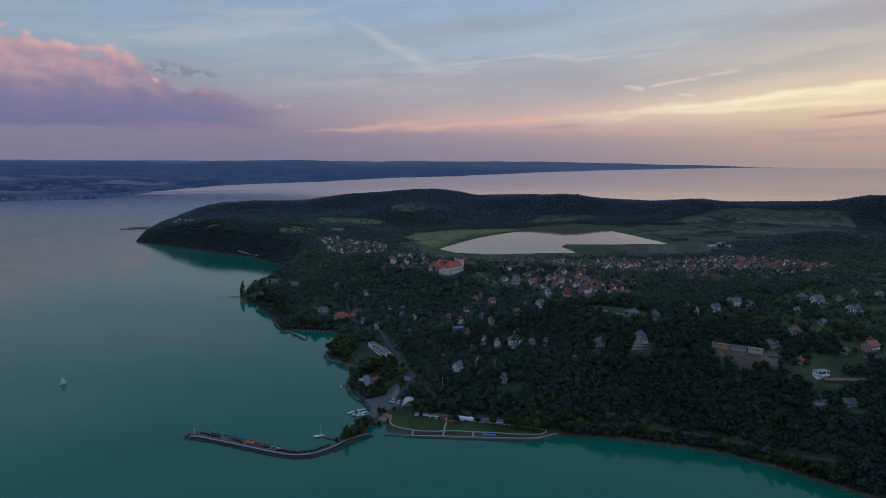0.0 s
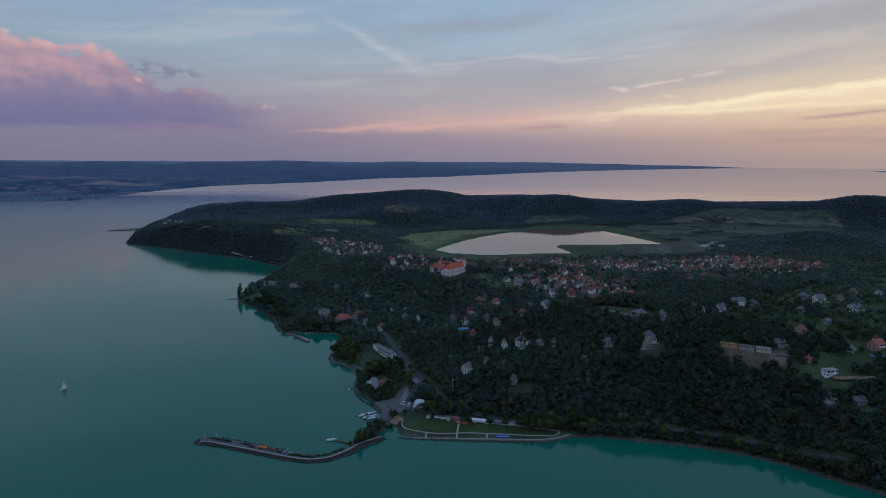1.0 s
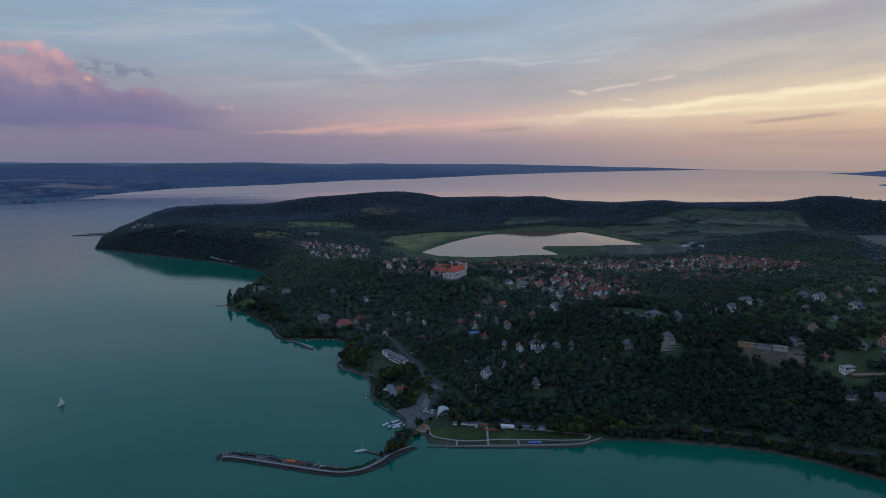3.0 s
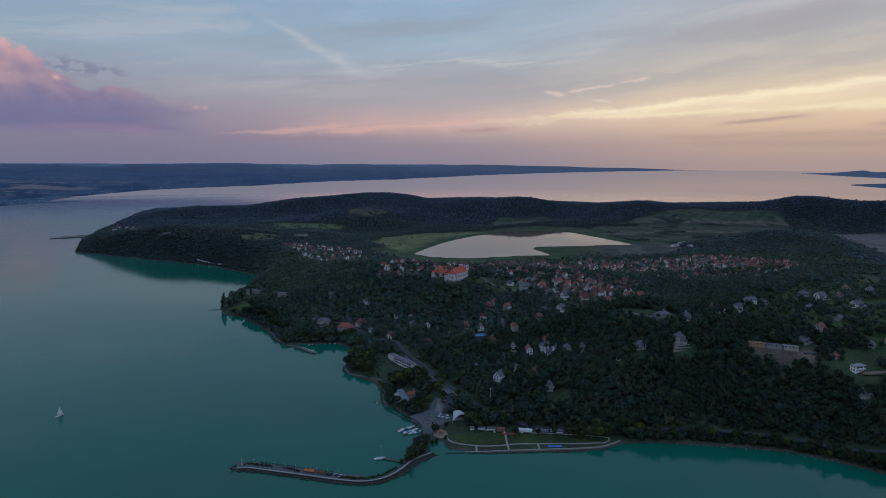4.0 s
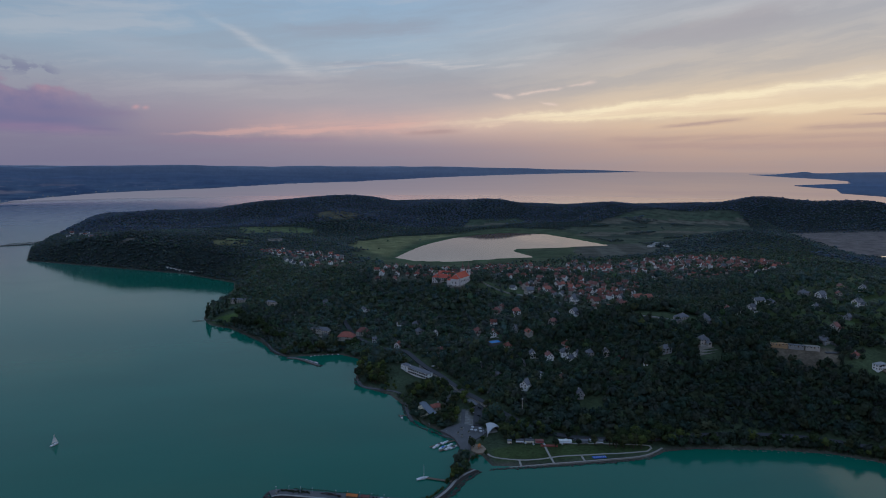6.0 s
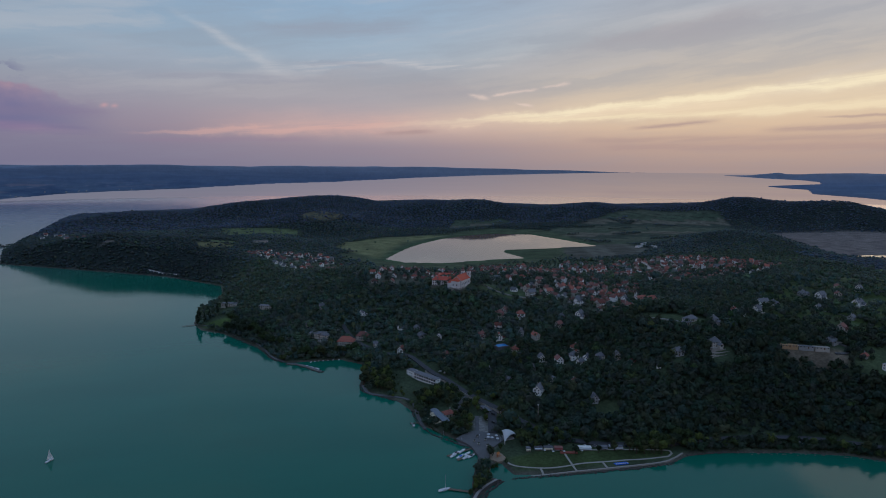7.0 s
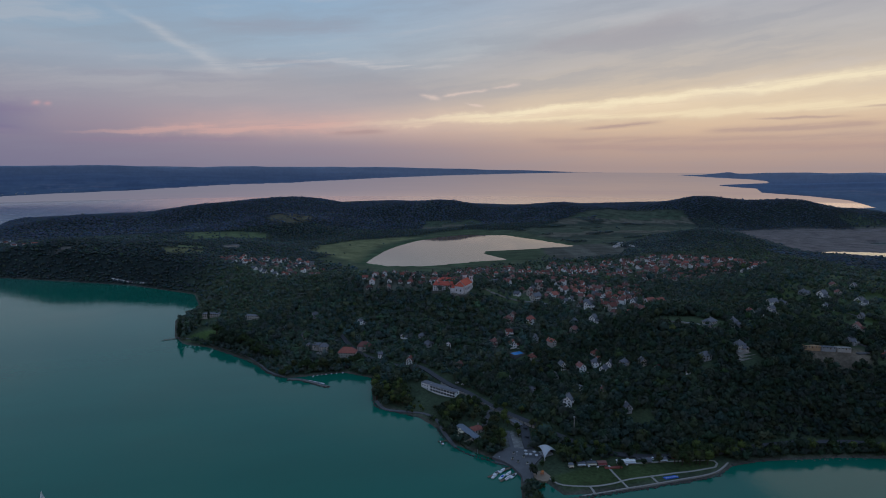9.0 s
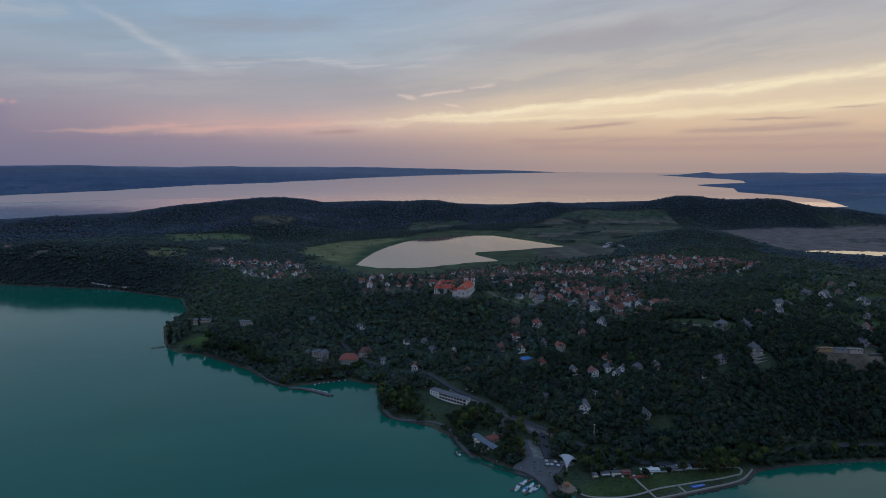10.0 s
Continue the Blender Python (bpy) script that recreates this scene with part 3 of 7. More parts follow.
LEFT_SHORE = [(-75, 3200), (-45, 3800), (-37, 4000), (-29.3, 4010), (-27.6, 4130), (-26.4, 4500), (-24.9, 4866), (-23.5, 5047), (-21, 5500), (-19, 5900), (-10, 6700), (-3, 8200), (3, 9200), (8, 11000), (16, 15500), (22, 20000), (28, 26000), (31, 30000)]
RIGHT_SHORE = [(39.6, 21000), (42.8, 15965), (45.6, 13966), (46.9, 12293), (47.0, 10600), (45.4, 9906), (43.2, 9050), (43.2, 8700), (44.7, 8080), (46.1, 7738), (46.5, 6479), (50.0, 5902), (52.8, 5319), (53.8, 4777), (54.7, 4282), (57.5, 4000), (64, 3850), (80, 3500)]


def far_left(A, R):
    a = np.degrees(A)
    rc = np.interp(a, *np.array(LEFT_SHORE).T)
    rc = rc * (1 + 0.03 * (fractal(a * 10, R * 0, 12, 5) - 0.5))
    d = R - rc
    spit = (np.abs(R - 4130 - 47 * (a + 27.6)) < 24) & (a > -28.5) & (a < -24.6)
    ridge = fractal(a * 60, R / 14, 230, 21, 4)
    z = 6 * step(0, 60, d) + step(100, 3500, d) * (40 + 60 * ridge) + step(2200, 9000, d) * (70 + 110 * fractal(a * 45, R / 30, 260, 31, 3))
    z = z * (1 - step(6, 31, a) * 0.55)
    return np.where(d > 0, z, np.where(spit, 3.0, -1.0))


def far_cols(A, R, Z):
    a = np.degrees(A)
    n = fractal(a * 30, R / 8, 60, 41, 4)
    strip = fractal(a * 20, R / 5, 60, 51, 3)
    plot = lattice(np.floor(a * 3.1 + 0.4 * lattice(a * 9, R / 60, 9, 91)), np.floor(R / 130), 1.0, 81)
    # bluish tones: haze is painted into the land colours
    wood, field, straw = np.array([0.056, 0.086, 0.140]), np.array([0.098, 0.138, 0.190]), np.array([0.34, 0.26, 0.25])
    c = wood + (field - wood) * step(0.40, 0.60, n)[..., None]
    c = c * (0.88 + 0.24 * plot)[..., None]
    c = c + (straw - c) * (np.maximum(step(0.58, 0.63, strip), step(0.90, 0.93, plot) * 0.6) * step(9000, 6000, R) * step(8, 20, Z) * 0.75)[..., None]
    # greyer haze painted over the eastern shore
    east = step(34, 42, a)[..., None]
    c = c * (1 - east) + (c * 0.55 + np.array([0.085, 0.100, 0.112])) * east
    # painted haze thickens with distance
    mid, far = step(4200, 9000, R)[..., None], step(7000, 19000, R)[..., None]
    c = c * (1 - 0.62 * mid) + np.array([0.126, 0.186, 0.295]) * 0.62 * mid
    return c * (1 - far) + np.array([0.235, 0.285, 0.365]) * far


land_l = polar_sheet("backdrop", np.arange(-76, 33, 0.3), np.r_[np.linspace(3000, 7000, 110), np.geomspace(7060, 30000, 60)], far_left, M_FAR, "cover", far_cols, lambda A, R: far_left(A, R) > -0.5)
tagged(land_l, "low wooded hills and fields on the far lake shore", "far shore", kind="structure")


def far_right(A, R):
    a = np.degrees(A)
    pts = [(r * math.sin(radians(b)), r * math.cos(radians(b))) for b, r in RIGHT_SHORE] + [(30000, 2000), (30000, 19000)]
    d = signed(R * np.sin(A), R * np.cos(A), pts)
    mesa = 135 * np.exp(-(((a - 43.1) / 1.3) ** 4) - ((R - 17500) / 2500) ** 2)
    z = 5 * step(0, 80, d) + step(150, 2500, d) * (40 + 75 * fractal(a * 60, R / 18, 260, 61, 4)) + step(1500, 5000, d) * 60 * fractal(a * 90, R / 30, 200, 71, 2) + mesa * step(0, 1200, d)
    return np.where(d > 0, z, -1.0)


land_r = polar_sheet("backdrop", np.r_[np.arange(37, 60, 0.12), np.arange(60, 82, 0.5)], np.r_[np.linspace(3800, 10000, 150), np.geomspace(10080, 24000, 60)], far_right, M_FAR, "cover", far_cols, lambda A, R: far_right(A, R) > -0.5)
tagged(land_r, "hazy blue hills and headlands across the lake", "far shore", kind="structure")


# ---- ground with its cover ----
LAWN = [(-48, 508), (-44, 490), (0, 481), (90, 480), (92, 490), (60, 498), (20, 507), (-20, 513)]
PLAZA = [(-80, 552), (-72, 556), (-60, 561), (-54, 582), (-46, 582), (-41, 549), (-40, 538), (-49, 531), (-56, 525), (-62, 512), (-70, 505), (-70, 533), (-74, 541)]
VILLAGE = [(62, 870), (150, 850), (242, 868), (355, 863), (531, 869), (655, 936), (740, 1000), (772, 1118), (727, 1192), (511, 1236), (300, 1236), (150, 1225), (62, 1110), (80, 950)]
OLD_TOWN = [(72, 850), (120, 806), (135, 745), (152, 690), (176, 676), (205, 718), (262, 780), (291, 850), (200, 872), (120, 868)]
WEST_TOWN = [(-190, 1165), (-130, 1190), (-110, 1260), (-130, 1340), (-190, 1420), (-300, 1480), (-330, 1430), (-290, 1330), (-250, 1230)]
ABBEY_TOWN = [(-110, 960), (-60, 930), (-30, 910), (50, 900), (70, 950), (50, 1060), (-20, 1070), (-90, 1030)]
TERRACES = [(42, 852), (75, 822), (108, 795), (128, 800), (120, 830), (95, 862), (55, 886)]
LANES = [[(55, 862), (78, 836), (100, 812), (113, 780), (135, 742), (140, 700), (156, 664)], [(160, 652), (178, 632), (196, 608), (214, 604)], [(40, 850), (68, 824), (92, 800)]]
GARDENS = [(300, 590), (340, 560), (370, 520), (420, 470), (560, 420), (800, 480), (900, 700), (640, 850), (480, 800), (360, 720), (280, 650)]
MEADOWS = [[(300, 508), (330, 482), (372, 478), (385, 510), (350, 532)], [(50, 556), (56, 542), (78, 540), (82, 552), (66, 562)], [(160, 658), (186, 616), (214, 600), (226, 618), (206, 640), (180, 664)]]
SITE = [(262, 546), (268, 530), (284, 520), (304, 515), (317, 522), (320, 534), (300, 545), (278, 555), (264, 560)]
FIELDS = [(620, 1545), (760, 1500), (1000, 1560), (1250, 1680), (1400, 1930), (1461, 2081), (1363, 2122), (1159, 2168), (970, 2085), (800, 1985), (600, 1880)]
BACK_FIELD = [(360, 2120), (540, 2110), (560, 2040), (430, 1985), (308, 2000)]
WEST_FIELDS = [[(-441, 2038), (-194, 1948), (-190, 1898), (-391, 1799)], [(-451, 1631), (-352, 1616), (-338, 1549), (-417, 1561)]]
HEAD_MEADOW = [(-430, 1500), (-395, 1478), (-350, 1490), (-345, 1530), (-390, 1555), (-435, 1540)]
QUARRY = [(-650, 1598), (-634, 1590), (-612, 1596), (-630, 1606)]
REEDS = [(1240, 1440), (1225, 1345), (1370, 1165), (1700, 950), (2500, 1150), (2330, 1640), (1960, 1760), (1600, 1850), (1430, 1830), (1330, 1640)]
WEST_MEADOW = [(-110, 1560), (-20, 1420), (30, 1560), (90, 1690), (250, 1850), (200, 1900), (20, 1800), (-80, 1700)]
PLOUGHED = [(410, 1275), (602, 1307), (680, 1390), (689, 1525), (508, 1530), (440, 1400)]
REED_HEAD = [(310, 1385), (346, 1545), (470, 1530), (428, 1329), (340, 1300)]


# the larger villas stand clear of the trees in front of them
HOUSE_GAPS = [(-84, 692, 13), (-92, 702, 11), (-74, 674, 12), (-88, 682, 10), (-149, 828, 12), (-182, 846, 10), (-314, 1050, 14), (-256, 989, 11), (-89, 760, 6), (22, 717, 7), (18, 700, 10), (30, 686, 6), (60, 697, 6), (65, 757, 8), (61, 638, 7), (80, 633, 9), (97, 616, 5), (110, 604, 5), (15, 585, 8), (200, 564, 13), (31, 747, 6), (339, 493, 10), (404, 524, 13), (-83, 673, 8), (-86, 690, 7), (-80, 656, 7), (35, 602, 5), (121, 707, 7), (-36, 540, 15), (9, 852, 8), (-8, 868, 8), (26, 862, 9), (-20, 884, 7), (-176, 842, 6), (-114, 803, 4), (-76, 830, 5), (-58, 814, 5), (-57, 789, 6), (-39, 768, 5), (-45, 715, 5), (-25, 687, 5), (7, 737, 6), (48, 712, 5), (44, 777, 6), (53, 782, 4), (91, 702, 5), (47, 651, 5), (85, 647, 5), (117, 588, 4), (134, 567, 4), (159, 571, 6), (0, 633, 6), (32, 638, 4), (55, 592, 4), (60, 558, 4), (-12, 657, 4), (226, 604, 6), (271, 624, 5), (276, 616, 5), (301, 623, 6), (337, 654, 9), (357, 659, 6), (398, 632, 5), (351, 560, 6), (399, 589, 5), (320, 544, 7), (332, 516, 4), (378, 523, 5), (321, 470, 6), (340, 459, 7), (465, 637, 8), (449, 675, 8), (445, 700, 7), (-120, 887, 4), (-175, 934, 5), (104, 722, 4)]
CAPE_LAWN = [(-345, 985), (-322, 965), (-300, 962), (-300, 985), (-318, 1000), (-338, 1005)]


def inside(x, y, pts, soft=12.0):
    return step(-soft, soft, signed(x, y, pts))


def cover_of(x, y):
    """Base colour of the ground and how thickly trees stand on it."""
    d = signed(x, y, COAST)
    n, n2 = fractal(x, y, 70, 81, 3), fractal(x, y, 22, 91, 3)
    base = np.array([0.036, 0.050, 0.028]) + np.array([0.022, 0.028, 0.014]) * n2[..., None]
    trees = np.ones(x.shape)
    wild = step(0.62, 0.70, fractal(x, y, 260, 101, 2)) * step(1100, 1300, y) * step(1950, 1800, y) * step(-320, -220, x) * 0.6
    grass = np.array([0.055, 0.085, 0.024])

    def lay(mask, col, t, vary=0.25):
        nonlocal base, trees
        c = np.array(col) * (1 + vary * (n2[..., None] - 0.5) * 2)
        base = base * (1 - mask[..., None]) + c * mask[..., None]
        trees = trees * (1 - mask) + t * mask

    lay(wild, np.array([0.042, 0.060, 0.026]), 0.45)
    gard = inside(x, y, GARDENS, 25)
    plots = step(0.50, 0.58, fractal(x, y * 1.6, 34, 141, 2))
    lay(gard, grass * 0.72, 0.34)
    lay(gard * plots, (0.050, 0.072, 0.034), 0.14)
    for m in MEADOWS:
        lay(inside(x, y, m, 6), (0.056, 0.074, 0.036), 0.05)
    lay(inside(x, y, SITE, 4), (0.145, 0.112, 0.080), 0.03, 0.6)
    lay(inside(x, y, VILLAGE, 14), (0.062, 0.076, 0.048), 0.36)
    lay(inside(x, y, OLD_TOWN, 8), (0.075, 0.085, 0.060), 0.28)
    lay(inside(x, y, WEST_TOWN, 14), (0.062, 0.076, 0.048), 0.42)
    lay(inside(x, y, ABBEY_TOWN, 10), (0.09, 0.09, 0.065), 0.25)
    lay(inside(x, y, TERRACES, 5), (0.058, 0.078, 0.036), 0.10)
    # farther ground is brightened, haze painted into its colour
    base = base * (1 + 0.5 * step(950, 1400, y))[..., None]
    # shade between the far crowns is painted into the ground below
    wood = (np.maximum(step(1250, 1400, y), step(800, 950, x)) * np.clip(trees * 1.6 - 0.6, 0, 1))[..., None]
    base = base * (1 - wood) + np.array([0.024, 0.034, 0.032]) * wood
    # the basin of the inner lake
    di = -signed(x, y, INNER)
    lay(step(140, 70, di), (0.062, 0.080, 0.042), 0.004)
    lay(step(30, 18, di), (0.044, 0.074, 0.036), 0.0)
    for w in WEST_FIELDS:
        lay(inside(x, y, w, 14), (0.095, 0.120, 0.055), 0.10)
    lay(inside(x, y, HEAD_MEADOW, 10), (0.130, 0.125, 0.060), 0.25)
    lay(inside(x, y, QUARRY, 5), (0.15, 0.13, 0.11), 0.1)
    lay(inside(x, y, WEST_MEADOW, 20), (0.140, 0.145, 0.066), 0.002)
    run = np.floor((x * 0.35 + y) / 46 + 0.25 * n).astype(int)
    bands = (run * 7 + np.floor((x - 0.35 * y) / 230 + 0.37 * run).astype(int) * 5) % 4
    fcol = np.array([[0.050, 0.070, 0.044], [0.105, 0.098, 0.072], [0.034, 0.050, 0.036], [0.062, 0.076, 0.050]])[bands]
    fm = np.maximum(inside(x, y, FIELDS, 16), inside(x, y, BACK_FIELD, 10))
    base = base * (1 - fm[..., None]) + fcol * fm[..., None]
    edge = np.abs(((x * 0.35 + y) / 46 + 0.25 * n) % 1 - 0.5) > 0.42
    base = base * (1 - 0.4 * fm * edge)[..., None]
    trees = trees * (1 - fm) + np.where(fractal(x, y * 2.2, 120, 171, 2) > 0.66, 0.75, 0.002) * fm
    lay(inside(x, y, REED_HEAD, 12), (0.050, 0.070, 0.036), 0.0)
    rows_ = np.where(np.floor((x * 0.94 - y * 0.34) / 62).astype(int) % 2 == 0, 1.18, 0.86)
    pl = inside(x, y, PLOUGHED, 6)
    lay(pl, (0.078, 0.078, 0.062), 0.0)
    base = base * (1 + (rows_ - 1) * pl)[..., None]
    lay(inside(x, y, REEDS, 40), (0.140, 0.118, 0.108), 0.0)
    # the clearing on the far hill
    lay(step(1.0, 0.6, ((x + 115) / 75) ** 2 + ((y - 2080) / 90) ** 2 + 0.5 * (n - 0.5)), (0.105, 0.095, 0.060), 0.5)
    lay(inside(x, y, CAPE_LAWN, 4), grass, 0.0)
    lay(inside(x, y, LAWN, 2), (0.046, 0.066, 0.024), 0.0, 0.25)
    lay(inside(x, y, PLAZA, 2), (0.20, 0.19, 0.175), 0.0, 0.1)
    near_town = (y > 565) & (y < 725)
    road_gap = along(x, y, ROAD)
    trees = trees * np.where(near_town, step(6.0, 8.0, road_gap), step(4.0, 5.8, road_gap))
    flat = (y < 518 - 0.15 * x) & (x > -60) & (x < 105)
    trees = np.where(flat, 0.0, trees)
    for p in ([(-145, 695), (-120, 660), (-95, 620), (-88, 575), (-60, 555), (-36, 560), (-26, 600), (-55, 630), (-68, 655), (-95, 672), (-98, 700), (-120, 740)], [(-300, 1000), (-345, 965), (-350, 1000), (-330, 1020)], [(-330, 985), (-310, 955), (-290, 950), (-300, 975)]):
        trees = trees * (1 - inside(x, y, p, 2))
    for p in LANES:
        trees = trees * step(3, 5.5, along(x, y, p))
    for hx, hy, hr in [(p[0] - 1.0, p[1] - 2.0, p[2] * 1.12) for p in HOUSE_GAPS] + [(286, 538, 13), (272, 546, 10), (300, 530, 10)]:
        trees = trees * step(hr - 2, hr + 2, np.hypot(x - hx, y - hy + 4))
    trees = trees * step(1.5, 5, d)
    return base, trees, d


def spaced(lo, hi, fine0, fine1, small, big):
    """Grid lines, close together in the middle stretch and wider outside it."""
    out, v, s = [], fine0, small
    while v > lo:
        v -= s
        s = min(big, s * 1.07)
        out.append(v)
    out = out[::-1] + list(np.arange(fine0, fine1, small))
    v, s = out[-1], small
    while v < hi:
        s = min(big, s * 1.045)
        v += s
        out.append(v)
    return np.array(out)


gx, gy = spaced(-1300, 3100, -420, 480, 4.0, 14.0), spaced(60, 3250, 380, 900, 4.0, 11.0)
GX, GY = np.meshgrid(gx, gy, indexing="ij")
GZ = land_height(GX, GY)
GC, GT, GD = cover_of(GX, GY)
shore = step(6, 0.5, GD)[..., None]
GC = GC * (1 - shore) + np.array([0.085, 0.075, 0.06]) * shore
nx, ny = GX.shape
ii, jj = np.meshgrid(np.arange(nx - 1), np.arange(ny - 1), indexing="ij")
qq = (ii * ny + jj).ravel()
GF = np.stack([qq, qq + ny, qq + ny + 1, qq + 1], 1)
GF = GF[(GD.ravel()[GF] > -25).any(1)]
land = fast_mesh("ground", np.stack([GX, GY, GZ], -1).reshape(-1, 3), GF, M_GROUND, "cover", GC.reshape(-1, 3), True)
tagged(land, "hilly green peninsula with woods, meadows and gardens", "ground", kind="structure")

P = np.array(INNER, float)
T = np.roll(P, -1, 0) - np.roll(P, 1, 0)
T /= np.linalg.norm(T, axis=1)[:, None]
side = 1.0 if signed(np.array([250.0]), np.array([1600.0]), P + np.stack([T[:, 1], -T[:, 0]], 1) * 8)[0] > signed(np.array([250.0]), np.array([1600.0]), P)[0] else -1.0
P = P + side * np.stack([T[:, 1], -T[:, 0]], 1) * 9
bm = bmesh.new()
bm.faces.new([bm.verts.new((x, y, INNER_Z)) for x, y in P])
bmesh.ops.recalc_face_normals(bm, faces=bm.faces)
if list(bm.faces)[0].normal.z < 0:
    bmesh.ops.reverse_faces(bm, faces=bm.faces)
bmesh.ops.triangulate(bm, faces=bm.faces)
me = bpy.data.meshes.new("water")
bm.to_mesh(me)
bm.free()
me.materials.append(M_INNER)
tagged(new("water", me), "small still inner lake mirroring pale pink sky", "lake", kind="structure")


# ---- woods ----
def ico(sub):
    b = bmesh.new()
    bmesh.ops.create_icosphere(b, subdivisions=sub, radius=1.0)
    V = np.array([v.co[:] for v in b.verts])
    F = np.array([[v.index for v in f.verts] for f in b.faces])
    b.free()
    return V, F


def crown_template(rng, sub, lumps, tufts, tall=1.0):
    """A ragged crown of unit radius: a lumpy body and loose sprays of leaves about it."""
    V, F = ico(sub)
    dirs = rng.normal(size=(lumps, 3))
    dirs[:, 2] = np.abs(dirs[:, 2]) * 0.8 - 0.15
    dirs /= np.linalg.norm(dirs, axis=1)[:, None]
    swell = np.max(np.exp(-((V[:, None] - dirs[None]) ** 2).sum(-1) * 3.2) * rng.uniform(0.5, 1.0, lumps), axis=1)
    r = 0.50 + 0.50 * swell + rng.uniform(-0.10, 0.10, len(V))
    V = V * r[:, None] * np.array([1, 1, tall])
    V[:, 2] *= np.where(V[:, 2] < 0, 0.75, 1.0)
    F = F[:, :3]
    F = F[(V[F][:, :, 2] > -0.30).any(1)]
    vs, fs, base = [V], [F], len(V)
    for k in range(tufts):
        n = dirs[rng.randint(lumps)] + rng.normal(size=3) * 0.55
        n[2] = abs(n[2]) if rng.rand() < 0.7 else n[2]
        n /= np.linalg.norm(n)
        p = n * rng.uniform(0.62, 1.12) * np.array([1, 1, tall])
        a = np.cross(n, rng.normal(size=3))
        a /= np.linalg.norm(a)
        b = np.cross(n, a) + n * rng.uniform(-0.6, 0.6)
        s = rng.uniform(0.14, 0.34)
        vs.append(np.array([p - a * s, p + b * s * 0.9 + n * 0.05, p + a * s, p - b * s * 0.8 - n * 0.05]))
        fs.append(np.array([[0, 1, 2], [0, 2, 3]]) + base)
        base += 4
    return np.vstack(vs), np.vstack(fs)


def woods(name, label, x0, x1, y0, y1, pitch, size, templates, seed, tone, keep, even=0.45, flat=1.0, soft=False):
    rng = np.random.RandomState(seed)
    X, Y = np.meshgrid(np.arange(x0, x1, pitch), np.arange(y0, y1, pitch), indexing="ij")
    X, Y = X.ravel() + rng.uniform(-0.48, 0.48, X.size) * pitch, Y.ravel() + rng.uniform(-0.48, 0.48, Y.size) * pitch
    _, T, D = cover_of(X, Y)
    ok = (T > rng.rand(X.size)) & (D > 2.5) & keep(X, Y)
    X, Y = X[ok], Y[ok]
    Z = land_height(X, Y)
    N = len(X)
    patch = fractal(X, Y, 60, seed + 3, 3)
    grown = size * np.exp(rng.normal(0, 0.24 if pitch < 6.3 else 0.15, N)) * (0.86 + 0.3 * patch)
    kinds = rng.randint(len(templates), size=N)
    yaw = rng.uniform(0, 6.283, N)
    high = grown * rng.uniform(0.85, 1.35, N) * flat
    wide = rng.uniform(0.8, 1.25, N)
    lift = high * rng.uniform(0.55, 0.95, N)
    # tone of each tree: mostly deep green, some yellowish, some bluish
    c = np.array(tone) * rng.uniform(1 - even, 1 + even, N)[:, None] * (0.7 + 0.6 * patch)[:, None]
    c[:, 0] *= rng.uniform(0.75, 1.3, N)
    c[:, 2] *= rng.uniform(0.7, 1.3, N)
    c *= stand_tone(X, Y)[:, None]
    light = rng.rand(N) < 0.02
    c[light] = c[light] * np.array([1.7, 1.65, 1.1])
    vs, fs, cs, base = [], [], [], 0
    for k, (TV, TF) in enumerate(templates):
        idx = np.where(kinds == k)[0]
        if not len(idx):
            continue
        co, si = np.cos(yaw[idx])[:, None], np.sin(yaw[idx])[:, None]
        g = grown[idx][:, None]
        px = (TV[None, :, 0] * co - TV[None, :, 1] * si) * g * wide[idx][:, None] + X[idx][:, None]
        py = (TV[None, :, 0] * si + TV[None, :, 1] * co) * g + Y[idx][:, None]
        pz = TV[None, :, 2] * high[idx][:, None] + (Z[idx] + lift[idx])[:, None]
        vs.append(np.stack([px, py, pz], -1).reshape(-1, 3))
        fs.append((TF[None] + (np.arange(len(idx)) * len(TV))[:, None, None]).reshape(-1, 3) + base)
        cs.append(np.repeat(c[idx], len(TV), 0))
        base += len(idx) * len(TV)
    ob = fast_mesh(name, np.vstack(vs), np.vstack(fs), M_LEAF, "tint", np.vstack(cs), soft)
    return tagged(ob, label, "woods", kind="stuff")


def stand_tone(x, y):
    """How dark the stand is: darker on the headland; lower slope has painted shade."""
    on_headland = step(-300, -420, x) * step(1250, 1340, y) * step(1790, 1690, y + 0.35 * (x + 500))
    # the slope turned from the western light is shaded in the leaf colour
    slope = step(90, 240, x) * step(610, 520, y)
    return 1.0 - 0.24 * on_headland - 0.22 * slope


RNG = np.random.RandomState(7)
NEAR_CROWNS = [crown_template(RNG, 1, 6, 46, t) for t in (1.0, 1.2, 0.85, 1.45, 1.0, 1.1)]
SOFT_CROWNS = [crown_template(RNG, 1, 6, 26, t) for t in (1.0, 1.3, 0.9, 1.15)]
MID_CROWNS = [crown_template(RNG, 1, 5, 9, t) for t in (1.0, 1.2, 0.85)]
FAR_CROWNS = [crown_template(RNG, 1, 4, 3, t) for t in (0.8, 1.0, 1.15, 0.9)]
CLOSE = lambda x, y: (y < 700) & (x < 420)
ANY = lambda x, y: y > -9999
FAR_EAST = lambda x, y: (x > 1500) | ((y < 1260) & (x > 1000)) | ((y < 480) & (x > 640))
woods("woods", "dense dark green broadleaf wood on the slope", -200, 420, 385, 700, 4.4, 3.15, NEAR_CROWNS, 1, (0.047, 0.072, 0.046), CLOSE, 0.24, 1.1)
